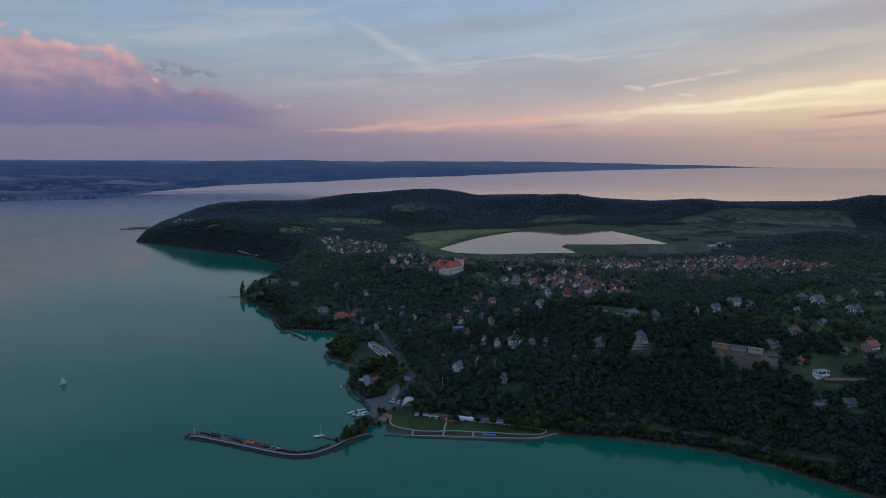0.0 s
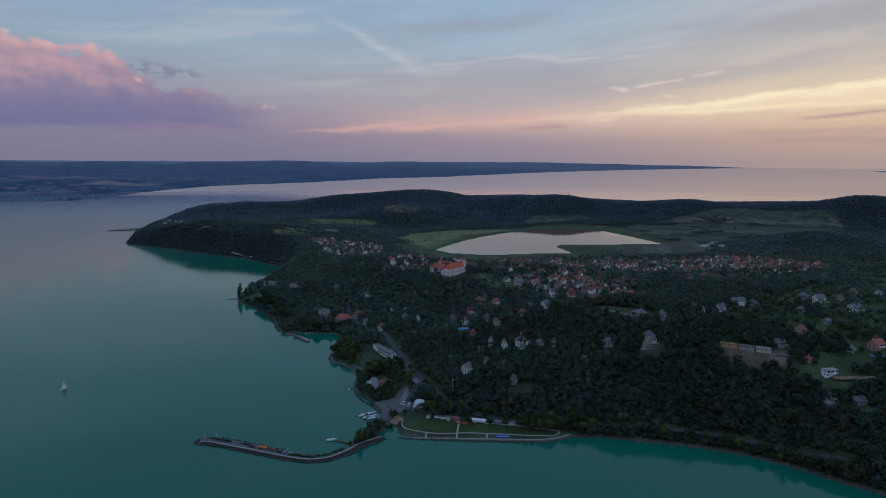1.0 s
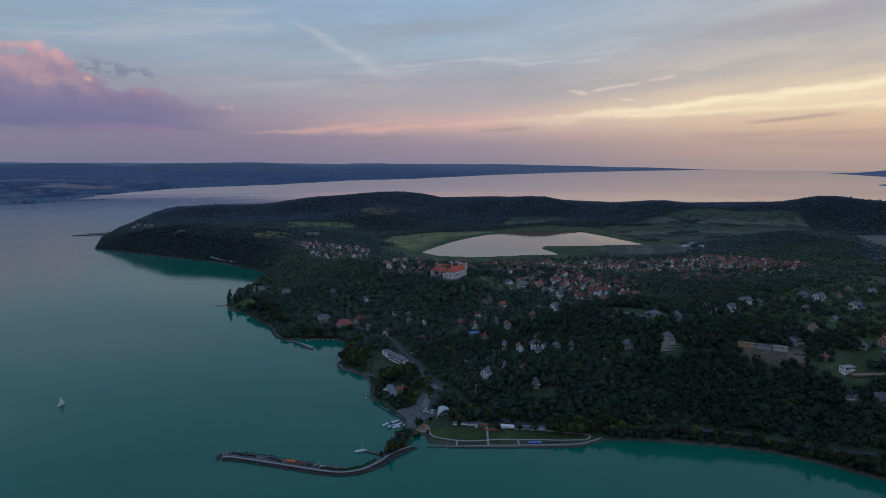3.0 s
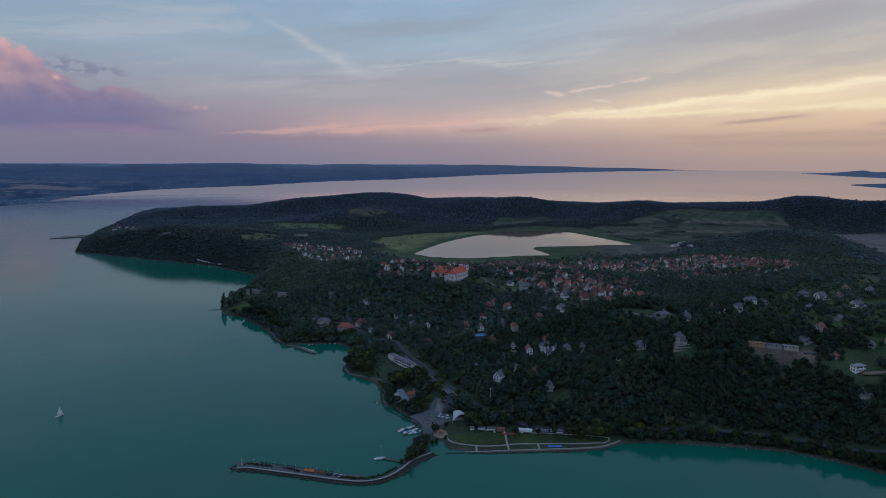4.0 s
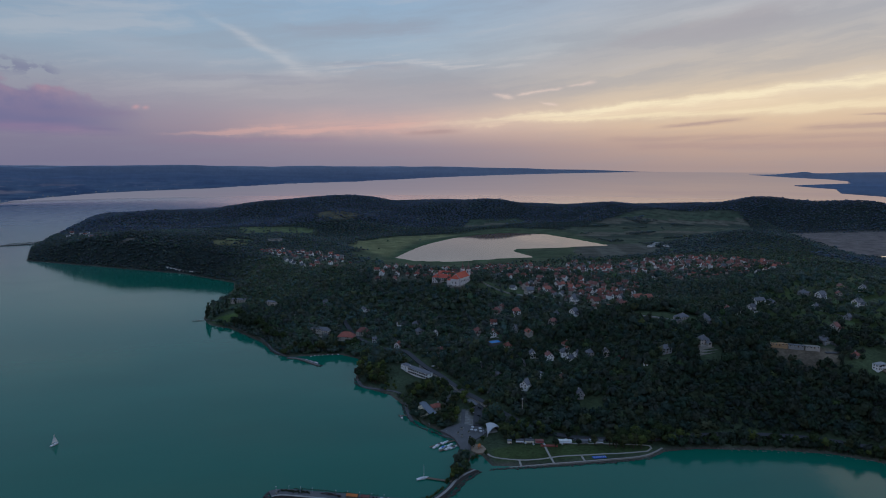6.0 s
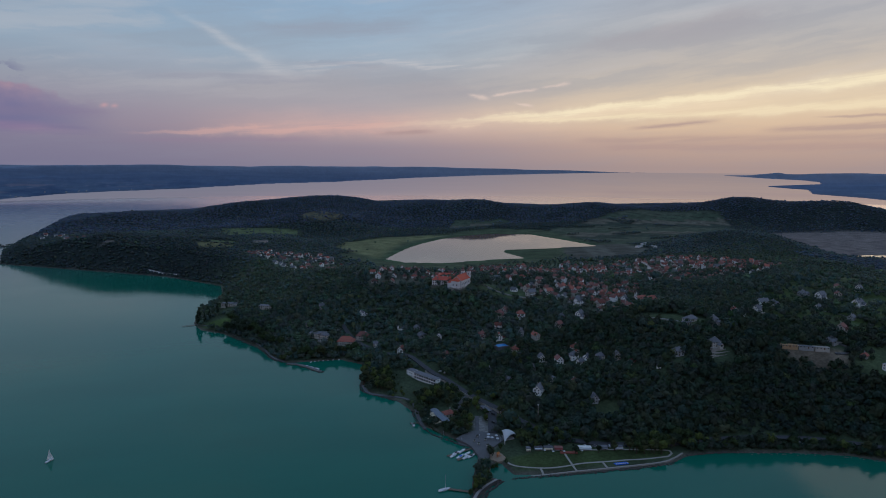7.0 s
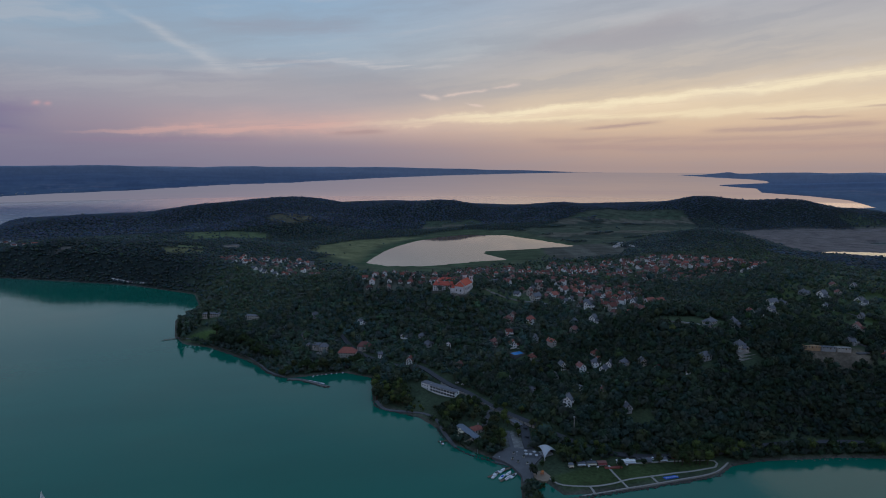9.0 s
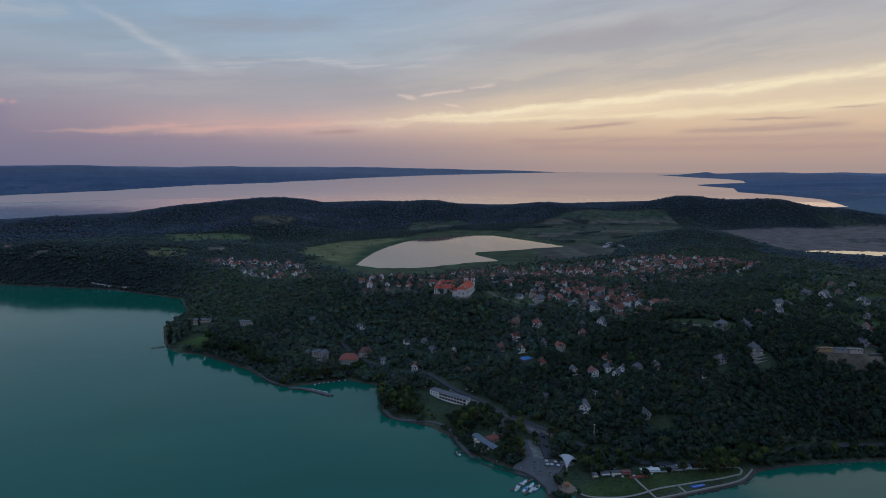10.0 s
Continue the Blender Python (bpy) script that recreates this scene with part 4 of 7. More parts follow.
# from here on haze is painted into the leaf tones: paler, then bluer
woods("woods", "dark broadleaf wood below the abbey", -420, 640, 400, 1000, 5.0, 3.4, SOFT_CROWNS, 6, (0.066, 0.098, 0.070), lambda x, y: ~CLOSE(x, y) & (x < 300 + (y - 385) * 0.9), 0.24)
woods("woods", "scattered trees and hedges round the village", -420, 1000, 480, 1260, 6.0, 3.0, MID_CROWNS, 2, (0.080, 0.114, 0.080), lambda x, y: ~CLOSE(x, y) & ((y >= 1000) | (x >= 300 + (y - 385) * 0.9)), 0.28)
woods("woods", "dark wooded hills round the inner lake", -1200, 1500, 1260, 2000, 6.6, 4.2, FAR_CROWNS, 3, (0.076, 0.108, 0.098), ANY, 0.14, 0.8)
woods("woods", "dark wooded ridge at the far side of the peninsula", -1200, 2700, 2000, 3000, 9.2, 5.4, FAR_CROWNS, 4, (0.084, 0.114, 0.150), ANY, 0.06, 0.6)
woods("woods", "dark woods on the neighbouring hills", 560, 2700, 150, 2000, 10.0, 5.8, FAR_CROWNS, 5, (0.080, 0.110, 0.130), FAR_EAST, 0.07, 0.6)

# ---- building helpers ----
def finish(bm, name, mat, smooth=False):
    me = bpy.data.meshes.new(name)
    bm.normal_update()
    bm.to_mesh(me)
    bm.free()
    for m in (mat if isinstance(mat, (list, tuple)) else [mat]):
        me.materials.append(m)
    if smooth:
        me.polygons.foreach_set("use_smooth", np.ones(len(me.polygons), bool))
    return me


def part(name, bm, mat, parent, label="", at=None, smooth=False):
    """One mesh under a thing or a part; bm may be a bmesh or a mesh made before."""
    me = bm if isinstance(bm, bpy.types.Mesh) else finish(bm, name, mat, smooth)
    ob = new(name, me)
    ob.parent = parent
    if at is not None:
        ob.matrix_basis = at
    return tagged(ob, label)


def thing(name, m, label, category, group=""):
    ob = new(name)
    ob.empty_display_size = 0.5
    ob.matrix_basis = m
    return tagged(ob, label, category, group)


def box(bm, x0, x1, y0, y1, z0, z1):
    v = [bm.verts.new(p) for p in ((x0, y0, z0), (x1, y0, z0), (x1, y1, z0), (x0, y1, z0), (x0, y0, z1), (x1, y0, z1), (x1, y1, z1), (x0, y1, z1))]
    for f in ((3, 2, 1, 0), (4, 5, 6, 7), (0, 1, 5, 4), (1, 2, 6, 5), (2, 3, 7, 6), (3, 0, 4, 7)):
        bm.faces.new([v[k] for k in f])
    return v


def boxes(*rows):
    bm = bmesh.new()
    for r in rows:
        box(bm, *r)
    return bm


def cone(bm, r0, r1, z0, z1, n=10, x=0.0, y=0.0):
    a = [bm.verts.new((x + r0 * math.cos(6.2832 * k / n), y + r0 * math.sin(6.2832 * k / n), z0)) for k in range(n)]
    b = [bm.verts.new((x + r1 * math.cos(6.2832 * k / n), y + r1 * math.sin(6.2832 * k / n), z1)) for k in range(n)]
    for k in range(n):
        bm.faces.new((a[k], a[(k + 1) % n], b[(k + 1) % n], b[k]))
    bm.faces.new(a[::-1])
    bm.faces.new(b)


def roof_mesh(kind, w, d, rise, over=0.5, thick=0.22):
    """A roof over a w by d plan, eaves at height 0, ridge along x."""
    bm = bmesh.new()
    x, y = w / 2 + over, d / 2 + over
    drop = rise * over / (d / 2)
    if kind == "flat":
        box(bm, -w / 2 - 0.25, w / 2 + 0.25, -d / 2 - 0.25, d / 2 + 0.25, 0, 0.35)
        return bm
    inset = 0.0 if kind == "gable" else min(d / 2, w / 2 - 0.4)
    rx = x if kind == "gable" else x - inset
    lo = [(-x, -y, -drop), (x, -y, -drop), (x, y, -drop), (-x, y, -drop)]
    ridge = [(-rx, 0, rise), (rx, 0, rise)]
    up = [bm.verts.new((a, b, c + thick)) for a, b, c in lo + ridge]
    dn = [bm.verts.new(p) for p in lo + ridge]
    faces = [(0, 1, 5, 4), (2, 3, 4, 5)]
    if kind == "hip":
        faces += [(1, 2, 5), (3, 0, 4)]
    for f in faces:
        bm.faces.new([up[k] for k in f])
        bm.faces.new([dn[k] for k in f][::-1])
    for a, b in ((0, 1), (1, 2), (2, 3), (3, 0)):
        if kind == "gable" and (a, b) in ((1, 2), (3, 0)):
            r = 5 if a == 1 else 4
            bm.faces.new((dn[a], dn[r], up[r], up[a]))
            bm.faces.new((dn[r], dn[b], up[b], up[r]))
        else:
            bm.faces.new((dn[a], dn[b], up[b], up[a]))
    return bm


def wall_mesh(kind, w, d, h, rise):
    bm = bmesh.new()
    box(bm, -w / 2, w / 2, -d / 2, d / 2, -2.5, h)
    if kind == "gable":
        for s in (-1, 1):
            a = [bm.verts.new((s * w / 2, -d / 2, h)), bm.verts.new((s * w / 2, d / 2, h)), bm.verts.new((s * w / 2, 0, h + rise))]
            b = [bm.verts.new((s * (w / 2 - 0.3), v.co.y, v.co.z)) for v in a]
            bm.faces.new(a if s > 0 else a[::-1])
            bm.faces.new(b[::-1] if s > 0 else b)
            for k in range(3):
                bm.faces.new((a[k], a[(k + 1) % 3], b[(k + 1) % 3], b[k]))
    return bm


M_FRAME = material("window_frame_paint", (0.70, 0.68, 0.64), 0.6, 0.1, 0.5)
M_DOOR = material("brown_door", (0.12, 0.07, 0.04), 0.6, 0.2, 0.8)


def window_mesh(w, h):
    """A frame round a dark pane, proud of the wall, facing -y."""
    fr = bmesh.new()
    box(fr, -w / 2 - 0.1, w / 2 + 0.1, -0.06, 0.05, -0.1, h + 0.1)
    fr.normal_update()
    front = [f for f in fr.faces if f.normal.y < -0.9]
    bmesh.ops.inset_region(fr, faces=front, thickness=0.1, depth=-0.04)
    for f in front:
        f.material_index = 1
    return finish(fr, "window", [M_FRAME, M_GLASS])


WIN, WIN_TALL, WIN_WIDE = window_mesh(1.1, 1.35), window_mesh(1.2, 2.6), window_mesh(2.4, 1.6)


def add_window(root, m, mesh=None):
    return part("window", mesh or WIN, None, root, at=m)


def house(m, label, w=10.0, d=8.0, h=3.4, rise=3.2, kind="gable", wall=None, roof=None, floors=1, chimney=True, balcony=False, name="house", group="", windows="all", wing=0):
    """A dwelling with walls, roof, chimney, door and windows; its front looks along -y."""
    root = thing(name, m, label, "house", group)
    part("wall", wall_mesh(kind, w, d, h * floors, rise), wall or M_WHITE, root)
    rf = part("roof", roof_mesh(kind, w, d, rise), roof or M_TILE, root, at=Matrix.Translation((0, 0, h * floors)))
    if chimney:
        z = 0.35 * rise if kind != "flat" else 0.2
        part("chimney", boxes((-0.4, 0.4, -0.4, 0.4, -0.8, 1.9), (-0.5, 0.5, -0.5, 0.5, 1.9, 2.1)), M_GREY, rf, at=Matrix.Translation((w * 0.22, d * 0.2, z + 0.5)))
    if windows:
        n = max(2, int(w / 3.0)) if windows == "all" else (2 if windows == "few" else 0)
        for f in range(floors):
            for k in range(n):
                x = (k + 0.5) / n * w - w / 2
                if f == 0 and k == n // 2 and windows == "all":
                    part("door", boxes((-0.55, 0.55, -0.06, 0.05, 0.0, 2.1)), M_DOOR, root, at=pose(x, -d / 2, 0.05))
                else:
                    add_window(root, pose(x, -d / 2, f * h + 1.0))
            for s, yaw in ((-1, -90), (1, 90)):
                if windows == "one" and (s > 0 or f > 0):
                    continue
                for y in ((-d * 0.2, d * 0.22) if windows == "all" else (0.0,)):
                    add_window(root, pose(s * w / 2, y, f * h + 1.0, 0, 0, yaw))
        if kind == "gable" and rise > 2.6 and windows == "all":
            for s, yaw in ((-1, -90), (1, 90)):
                add_window(root, pose(s * w / 2, 0, h * floors + 0.35, 0, 0, yaw))
    if wing:
        ww, wd = w * 0.45, d * 0.55
        wg = part("wing", wall_mesh("gable", wd, ww, h * 0.95, ww * 0.42), wall or M_WHITE, root, at=pose(wing * w * 0.24, -d / 2 - wd / 2 + 0.3, 0, 0, 0, 90))
        part("wing_roof", roof_mesh("gable", wd, ww, ww * 0.42), roof or M_TILE, wg, at=Matrix.Translation((0, 0, h * 0.95)))
        add_window(wg, pose(-wd / 2, 0, 0.9, 0, 0, -90), WIN_WIDE)
        part("patio", boxes((-w * 0.5, w * 0.5, -1.8, 1.8, -2.5, 0.05)), M_STONE, root, "pale paved patio", at=pose(-wing * w * 0.3, -d / 2 - 1.8, 0))
    if balcony:
        part("balcony", boxes((-w * 0.35, w * 0.35, -1.5, 0.0, -0.15, 0.0), (-w * 0.35, w * 0.35, -1.5, -1.42, 0.0, 0.95), (-w * 0.35, -w * 0.35 + 0.08, -1.42, 0, 0.0, 0.95), (w * 0.35 - 0.08, w * 0.35, -1.42, 0, 0.0, 0.95)), M_WHITE, root, at=Matrix.Translation((0, -d / 2, h)))
    return root


def smooth_line(pts, gap=4.0):
    """A rounded line through the points, in even steps."""
    P = np.array(pts, float)
    P = np.vstack([2 * P[0] - P[1], P, 2 * P[-1] - P[-2]])
    out = []
    for k in range(1, len(P) - 2):
        a, b, c, d = P[k - 1:k + 3]
        n = max(2, int(np.linalg.norm(c - b) / gap))
        for t in np.arange(n) / n:
            out.append(0.5 * (2 * b + (c - a) * t + (2 * a - 5 * b + 4 * c - d) * t * t + (3 * b - a - 3 * c + d) * t ** 3))
    out.append(P[-2])
    return np.array(out)


def normals_of(L):
    t = np.gradient(L, axis=0)
    t /= np.linalg.norm(t, axis=1)[:, None]
    return np.stack([-t[:, 1], t[:, 0]], 1)


def strip(name, pts, width, mat, lift=0.35, label="", category="road", depth=1.2, level=None, kind="structure"):
    """A paved band draped on the ground, with real thickness at its edges."""
    L = smooth_line(pts)
    N = normals_of(L)
    A, B = L + N * width / 2, L - N * width / 2
    if level is None:
        z = np.max([land_height(*p.T) for p in (A, L, B)], axis=0) + lift
        z = np.convolve(np.r_[z[:1], z[:1], z, z[-1:], z[-1:]], np.ones(5) / 5, "valid")
        z = np.maximum(z, np.max([land_height(*p.T) for p in (A, L, B)], axis=0) + lift * 0.5)
    else:
        z = np.full(len(L), level)
    bm = bmesh.new()
    rows = []
    for k in range(len(L)):
        rows.append([bm.verts.new((*A[k], z[k] - depth)), bm.verts.new((*A[k], z[k])), bm.verts.new((*B[k], z[k])), bm.verts.new((*B[k], z[k] - depth))])
    for r, s in zip(rows[:-1], rows[1:]):
        for j in range(3):
            bm.faces.new((r[j], s[j], s[j + 1], r[j + 1]))
    bm.faces.new(rows[0])
    bm.faces.new(rows[-1][::-1])
    bmesh.ops.recalc_face_normals(bm, faces=bm.faces)
    ob = new(name, finish(bm, name, mat))
    return tagged(ob, label, category, kind=kind)


def slab(name, pts, z0, z1, mat, label, category, kind="structure"):
    bm = bmesh.new()
    top = [bm.verts.new((x, y, z1)) for x, y in pts]
    bot = [bm.verts.new((x, y, z0)) for x, y in pts]
    bm.faces.new(top)
    bm.faces.new(bot[::-1])
    for k in range(len(pts)):
        j = (k + 1) % len(pts)
        bm.faces.new((bot[k], bot[j], top[j], top[k]))
    bmesh.ops.recalc_face_normals(bm, faces=bm.faces)
    bmesh.ops.triangulate(bm, faces=[f for f in bm.faces if len(f.verts) > 4])
    return tagged(new(name, finish(bm, name, mat)), label, category, kind=kind)


# ---- roads, paths and shore works ----
strip("road", ROAD, 6.2, M_ASPHALT, 0.4, "grey asphalt lakeside road climbing through woods", "road")
strip("road", [(55, 862), (78, 836), (100, 812), (116, 780), (127, 742), (132, 715), (142, 690), (156, 662), (178, 638), (196, 618)], 3.8, material("worn_street_paving", (0.20, 0.19, 0.175), 0.9, 0.25, 0.2), 0.5, "pale narrow street along the cliff edge", "street")
strip("road", [(158, 664), (200, 700), (232, 748), (262, 800), (300, 860), (360, 940)], 4.2, M_ASPHALT, 0.4, "village street between the houses", "street")
strip("road", [(140, 705), (190, 770), (180, 850), (160, 940), (120, 1010)], 4.0, M_ASPHALT, 0.4, "narrow village street behind the abbey", "street")
strip("road", [(338, 494), (365, 486), (400, 478), (440, 470), (500, 452)], 6.0, material("bare_orange_soil", (0.24, 0.165, 0.115), 0.95, 0.3, 0.2), 0.4, "bare orange earth track on the slope", "track")
strip("road", [(309, 532), (322, 528), (330, 534), (322, 548), (318, 566), (330, 590)], 3.2, M_PAVING, 0.4, "pale gravel lane by the building site", "lane")
strip("road", [(-40, 690), (-30, 705), (0, 690), (30, 680), (62, 668), (92, 690)], 3.2, M_ASPHALT, 0.4, "narrow lane between hillside villas", "lane")
strip("road", [(400, 592), (402, 610), (392, 632), (395, 660)], 2.6, M_PAVING, 0.4, "pale garden lane on the slope", "lane")
strip("pavement", [(-144, 697), (-140, 676), (-123, 662), (-106, 650), (-100, 630), (-102, 606), (-101, 582), (-93, 563), (-80, 548), (-72, 538)], 3.4, M_PAVING, 0.25, "grey paved lakeside promenade", "promenade")
strip("pavement", [(-358, 1004), (-330, 976), (-300, 936), (-262, 878), (-243, 822), (-228, 800)], 2.4, M_PAVING, 0.3, "pale path on the wooded shore", "path")
PALE = material("pale_gravel_path", (0.30, 0.275, 0.24), 0.95, 0.2, 0.4)
for pts in ([(-52, 512), (-49, 499), (-42, 493), (-25, 486.5), (-9, 485), (7, 486), (31, 483.5), (47, 482), (61, 480), (83, 479)], [(2, 507), (0, 494), (-2, 476)], [(-28, 487), (-29, 478.5)], [(25, 484), (24, 475)], [(83, 479), (90, 487), (60, 497), (20, 506)]):
    strip("pavement", pts, 1.7, PALE, 0.16, "pale gravel path across the lawn", "path", 0.4)
strip("pavement", [(-54, 482), (-3, 475.8), (40, 473), (70, 471.8), (84, 474.6), (98, 481)], 1.3, M_STONE, 0.45, "pale stone edging wall along the lake", "lake wall")
slab("pavement", [(-80, 550), (-72, 556), (-60, 561), (-50, 555), (-41, 550), (-40, 538), (-49, 531), (-56, 525), (-62, 512), (-69, 505), (-73, 508), (-70, 517), (-71, 533), (-74, 541)], -1.0, 2.4, M_PAVING, "grey paved harbour square", "square")
strip("road", [(-34, 584), (-40, 568), (-45, 552)], 8.0, M_ASPHALT, 0.3, "grey asphalt car park below the road", "car park")
strip("pavement", [(-50, 584), (-54, 570), (-58, 557)], 3.6, M_PAVING, 0.3, "paved path down to the harbour square", "path")
strip("road", [(-66, 600), (-58, 612), (-47, 624)], 4.5, M_PAVING, 0.3, "pale driveway to the lakeside restaurant", "drive")
slab("pavement", [(-61, 518), (-62, 509), (-58, 504.5), (-54, 504), (-49, 509), (-50, 517), (-55, 520)], -1.0, 1.7, M_SAND, "small sandy bathing beach", "beach")

# rough boulders along the open shores, too small to pick apart
ICO1 = ico(1)


def boulders(name, pts, gap, size, spread, label, seed, z=0.1, mat=None):
    rng = np.random.RandomState(seed)
    L = smooth_line(pts, gap)
    N = normals_of(L)
    vs, fs, base = [], [], 0
    for p, n in zip(L, N):
        for k in range(2):
            q = p + n * rng.uniform(-spread, spread) + rng.uniform(-gap / 2, gap / 2, 2)
            s = size * rng.uniform(0.6, 1.3) * np.array([rng.uniform(0.8, 1.3), rng.uniform(0.8, 1.3), rng.uniform(0.5, 0.9)])
            V = ICO1[0] * (1 + rng.uniform(-0.22, 0.22, (len(ICO1[0]), 1))) * s
            vs.append(V + np.array([q[0], q[1], z + rng.uniform(-0.3, 0.3)]))
            fs.append(ICO1[1] + base)
            base += len(V)
    return tagged(fast_mesh(name, np.vstack(vs), np.vstack(fs), mat or M_ROCK), label, "boulders", kind="stuff")


boulders("shore_stones", [(-54, 479.5), (-3, 473.5), (40, 470.5), (70, 469.2), (85, 472.4), (100, 479), (129, 476.5), (192, 462), (232, 447), (261, 426), (285, 402), (330, 362)], 1.6, 0.8, 1.0, "grey stones along the water's edge", 11)
boulders("shore_stones", [(140, 473.5), (192, 458.5), (232, 443.5), (261, 422.5), (285, 398.5), (330, 358.5)], 4.2, 0.55, 2.2, "pale limestone blocks on the narrow beach", 18, 0.2, material("shore_limestone", (0.19, 0.175, 0.155), 0.9, 0.35, 0.7))
boulders("shore_stones", [(-147, 703), (-145, 682), (-126, 660), (-110, 645), (-104, 630), (-105, 600), (-100, 575), (-92, 560), (-82, 547), (-74, 533)], 1.6, 0.7, 0.6, "grey stones below the promenade", 12)
boulders("shore_stones", [(-360, 1010), (-314, 946), (-264, 868), (-242, 814), (-224, 795)], 1.8, 0.7, 0.8, "dark stones along the wooded shore", 13)

# ---- the mole ----
MOLE = [(-221, 474), (-214, 474.5), (-190, 466), (-166, 457), (-141, 447.5), (-123, 443), (-107, 446), (-94, 457), (-86, 467), (-76, 475), (-67, 480)]
mole = thing("mole", pose(0, 0, 0), "long curved stone mole with paved top and boulders", "mole")


def band(pts, off0, off1, z0, z1, gap=3.0):
    """A solid band beside a line, between two offsets."""
    L = smooth_line(pts, gap)
    N = normals_of(L)
    A, B = L + N * off0, L + N * off1
    bm = bmesh.new()
    rows = [[bm.verts.new((*a, z0)), bm.verts.new((*a, z1)), bm.verts.new((*b, z1)), bm.verts.new((*b, z0))] for a, b in zip(A, B)]
    for r, s in zip(rows[:-1], rows[1:]):
        for j in range(4):
            bm.faces.new((r[j], s[j], s[(j + 1) % 4], r[(j + 1) % 4]))
    bm.faces.new(rows[0])
    bm.faces.new(rows[-1][::-1])
    bmesh.ops.recalc_face_normals(bm, faces=bm.faces)
    return bm


part("core", band(MOLE, -2.6, 2.6, -4, 0.9), M_ROCK, mole, "dark wet stone core")
part("walkway", band(MOLE, -1.1, 1.1, 0.85, 1.35), material("pale_concrete", (0.30, 0.28, 0.26), 0.9, 0.25, 0.3), mole, "pale paved walkway")
part("parapet", band(MOLE, -1.9, -1.3, 0.85, 1.75), M_ROCK, mole, "low dark stone parapet")
part("quay", band(MOLE[:6], 1.7, 8.5, -4, 1.15), M_PAVING, mole, "grey concrete quay")
rocks = boulders("boulders", [(p[0] + 0.6, p[1] - 3.2) for p in MOLE[:7]] + [(-90, 453), (-82, 463), (-72, 472), (-64, 478)], 0.9, 0.8, 1.5, "dark boulders heaped along the mole", 14, 0.25)
boulders("boulders", [(-223, 472), (-226, 477), (-222, 482)], 1.0, 0.9, 1.4, "dark boulders round the mole's head", 15, 0.2)

# hedges and beds on the mole and promenade


def shrub_row(label, pts, gap, size, spread, z, seed, tone=(0.035, 0.055, 0.018), name="hedge"):
    rng = np.random.RandomState(seed)
    L = smooth_line(pts, gap)
    N = normals_of(L)
    vs, fs, cs, base = [], [], [], 0
    for p, n in zip(L, N):
        q = p + n * rng.uniform(-spread, spread)
        TV, TF = MID_CROWNS[rng.randint(len(MID_CROWNS))]
        s = size * rng.uniform(0.7, 1.3)
        zz = z if z is not None else ground(*q)
        vs.append(TV * s + np.array([q[0], q[1], zz + 0.5 * s]))
        fs.append(TF + base)
        cs.append(np.repeat(np.array([tone]) * rng.uniform(0.6, 1.4), len(TV), 0))
        base += len(TV)
    return tagged(fast_mesh(name, np.vstack(vs), np.vstack(fs), M_LEAF, "tint", np.vstack(cs)), label, "hedge", kind="stuff")


shrub_row("low clipped shrubs in beds on the mole", [(-216, 480.5), (-206, 477), (-194, 473)], 0.8, 0.95, 1.6, 1.1, 21, (0.026, 0.042, 0.018))
shrub_row("dark clipped hedge on the quay edge", [(-205, 481), (-185, 474), (-165, 466), (-146, 459)], 1.5, 0.7, 0.4, 1.1, 27, (0.024, 0.038, 0.018))
shrub_row("low shrubs along the mole's inner side", [(-140, 450.5), (-132, 448.5), (-121, 446.5), (-108, 450), (-97, 459)], 0.9, 1.3, 0.8, 0.9, 22, (0.04, 0.07, 0.02))
shrub_row("dark reddish shrubs in a bed on the quay", [(-186, 470), (-172, 464.5)], 0.9, 0.9, 1.6, 1.1, 23, (0.06, 0.035, 0.03))
shrub_row("hedge beside the lakeside promenade", [(-98, 605), (-97, 585), (-88, 562), (-78, 548)], 1.3, 0.9, 0.5, None, 24)
shrub_row("reeds and bushes at the water's edge", [(108, 485), (130, 483), (190, 466), (230, 451), (259, 430), (283, 406)], 3.5, 1.3, 2.0, None, 25)

# ---- boats ----
M_HULL = material("white_gelcoat", (0.60, 0.60, 0.60), 0.3, 0.08, 0.6, spec=0.5)
M_SAIL = material("white_sailcloth", (0.78, 0.77, 0.73), 0.8, 0.08, 0.4)
M_BLUE = material("blue_plastic", (0.03, 0.14, 0.55), 0.4, 0.15, 0.8)
M_TARP = material("orange_tarpaulin", (0.50, 0.15, 0.04), 0.7, 0.3, 0.5)
M_DARK = material("dark_paint", (0.03, 0.032, 0.036), 0.4, 0.3, 0.8)
M_METAL = material("grey_metal", (0.45, 0.46, 0.47), 0.35, 0.15, 0.8, metal=0.8)
M_CANVAS = material("cream_canvas", (0.50, 0.42, 0.30), 0.85, 0.12, 0.6)
M_AWNING = material("red_canvas", (0.22, 0.05, 0.045), 0.8, 0.15, 0.6)
M_WHITECLOTH = material("white_canvas", (0.46, 0.46, 0.46), 0.8, 0.1, 0.5)


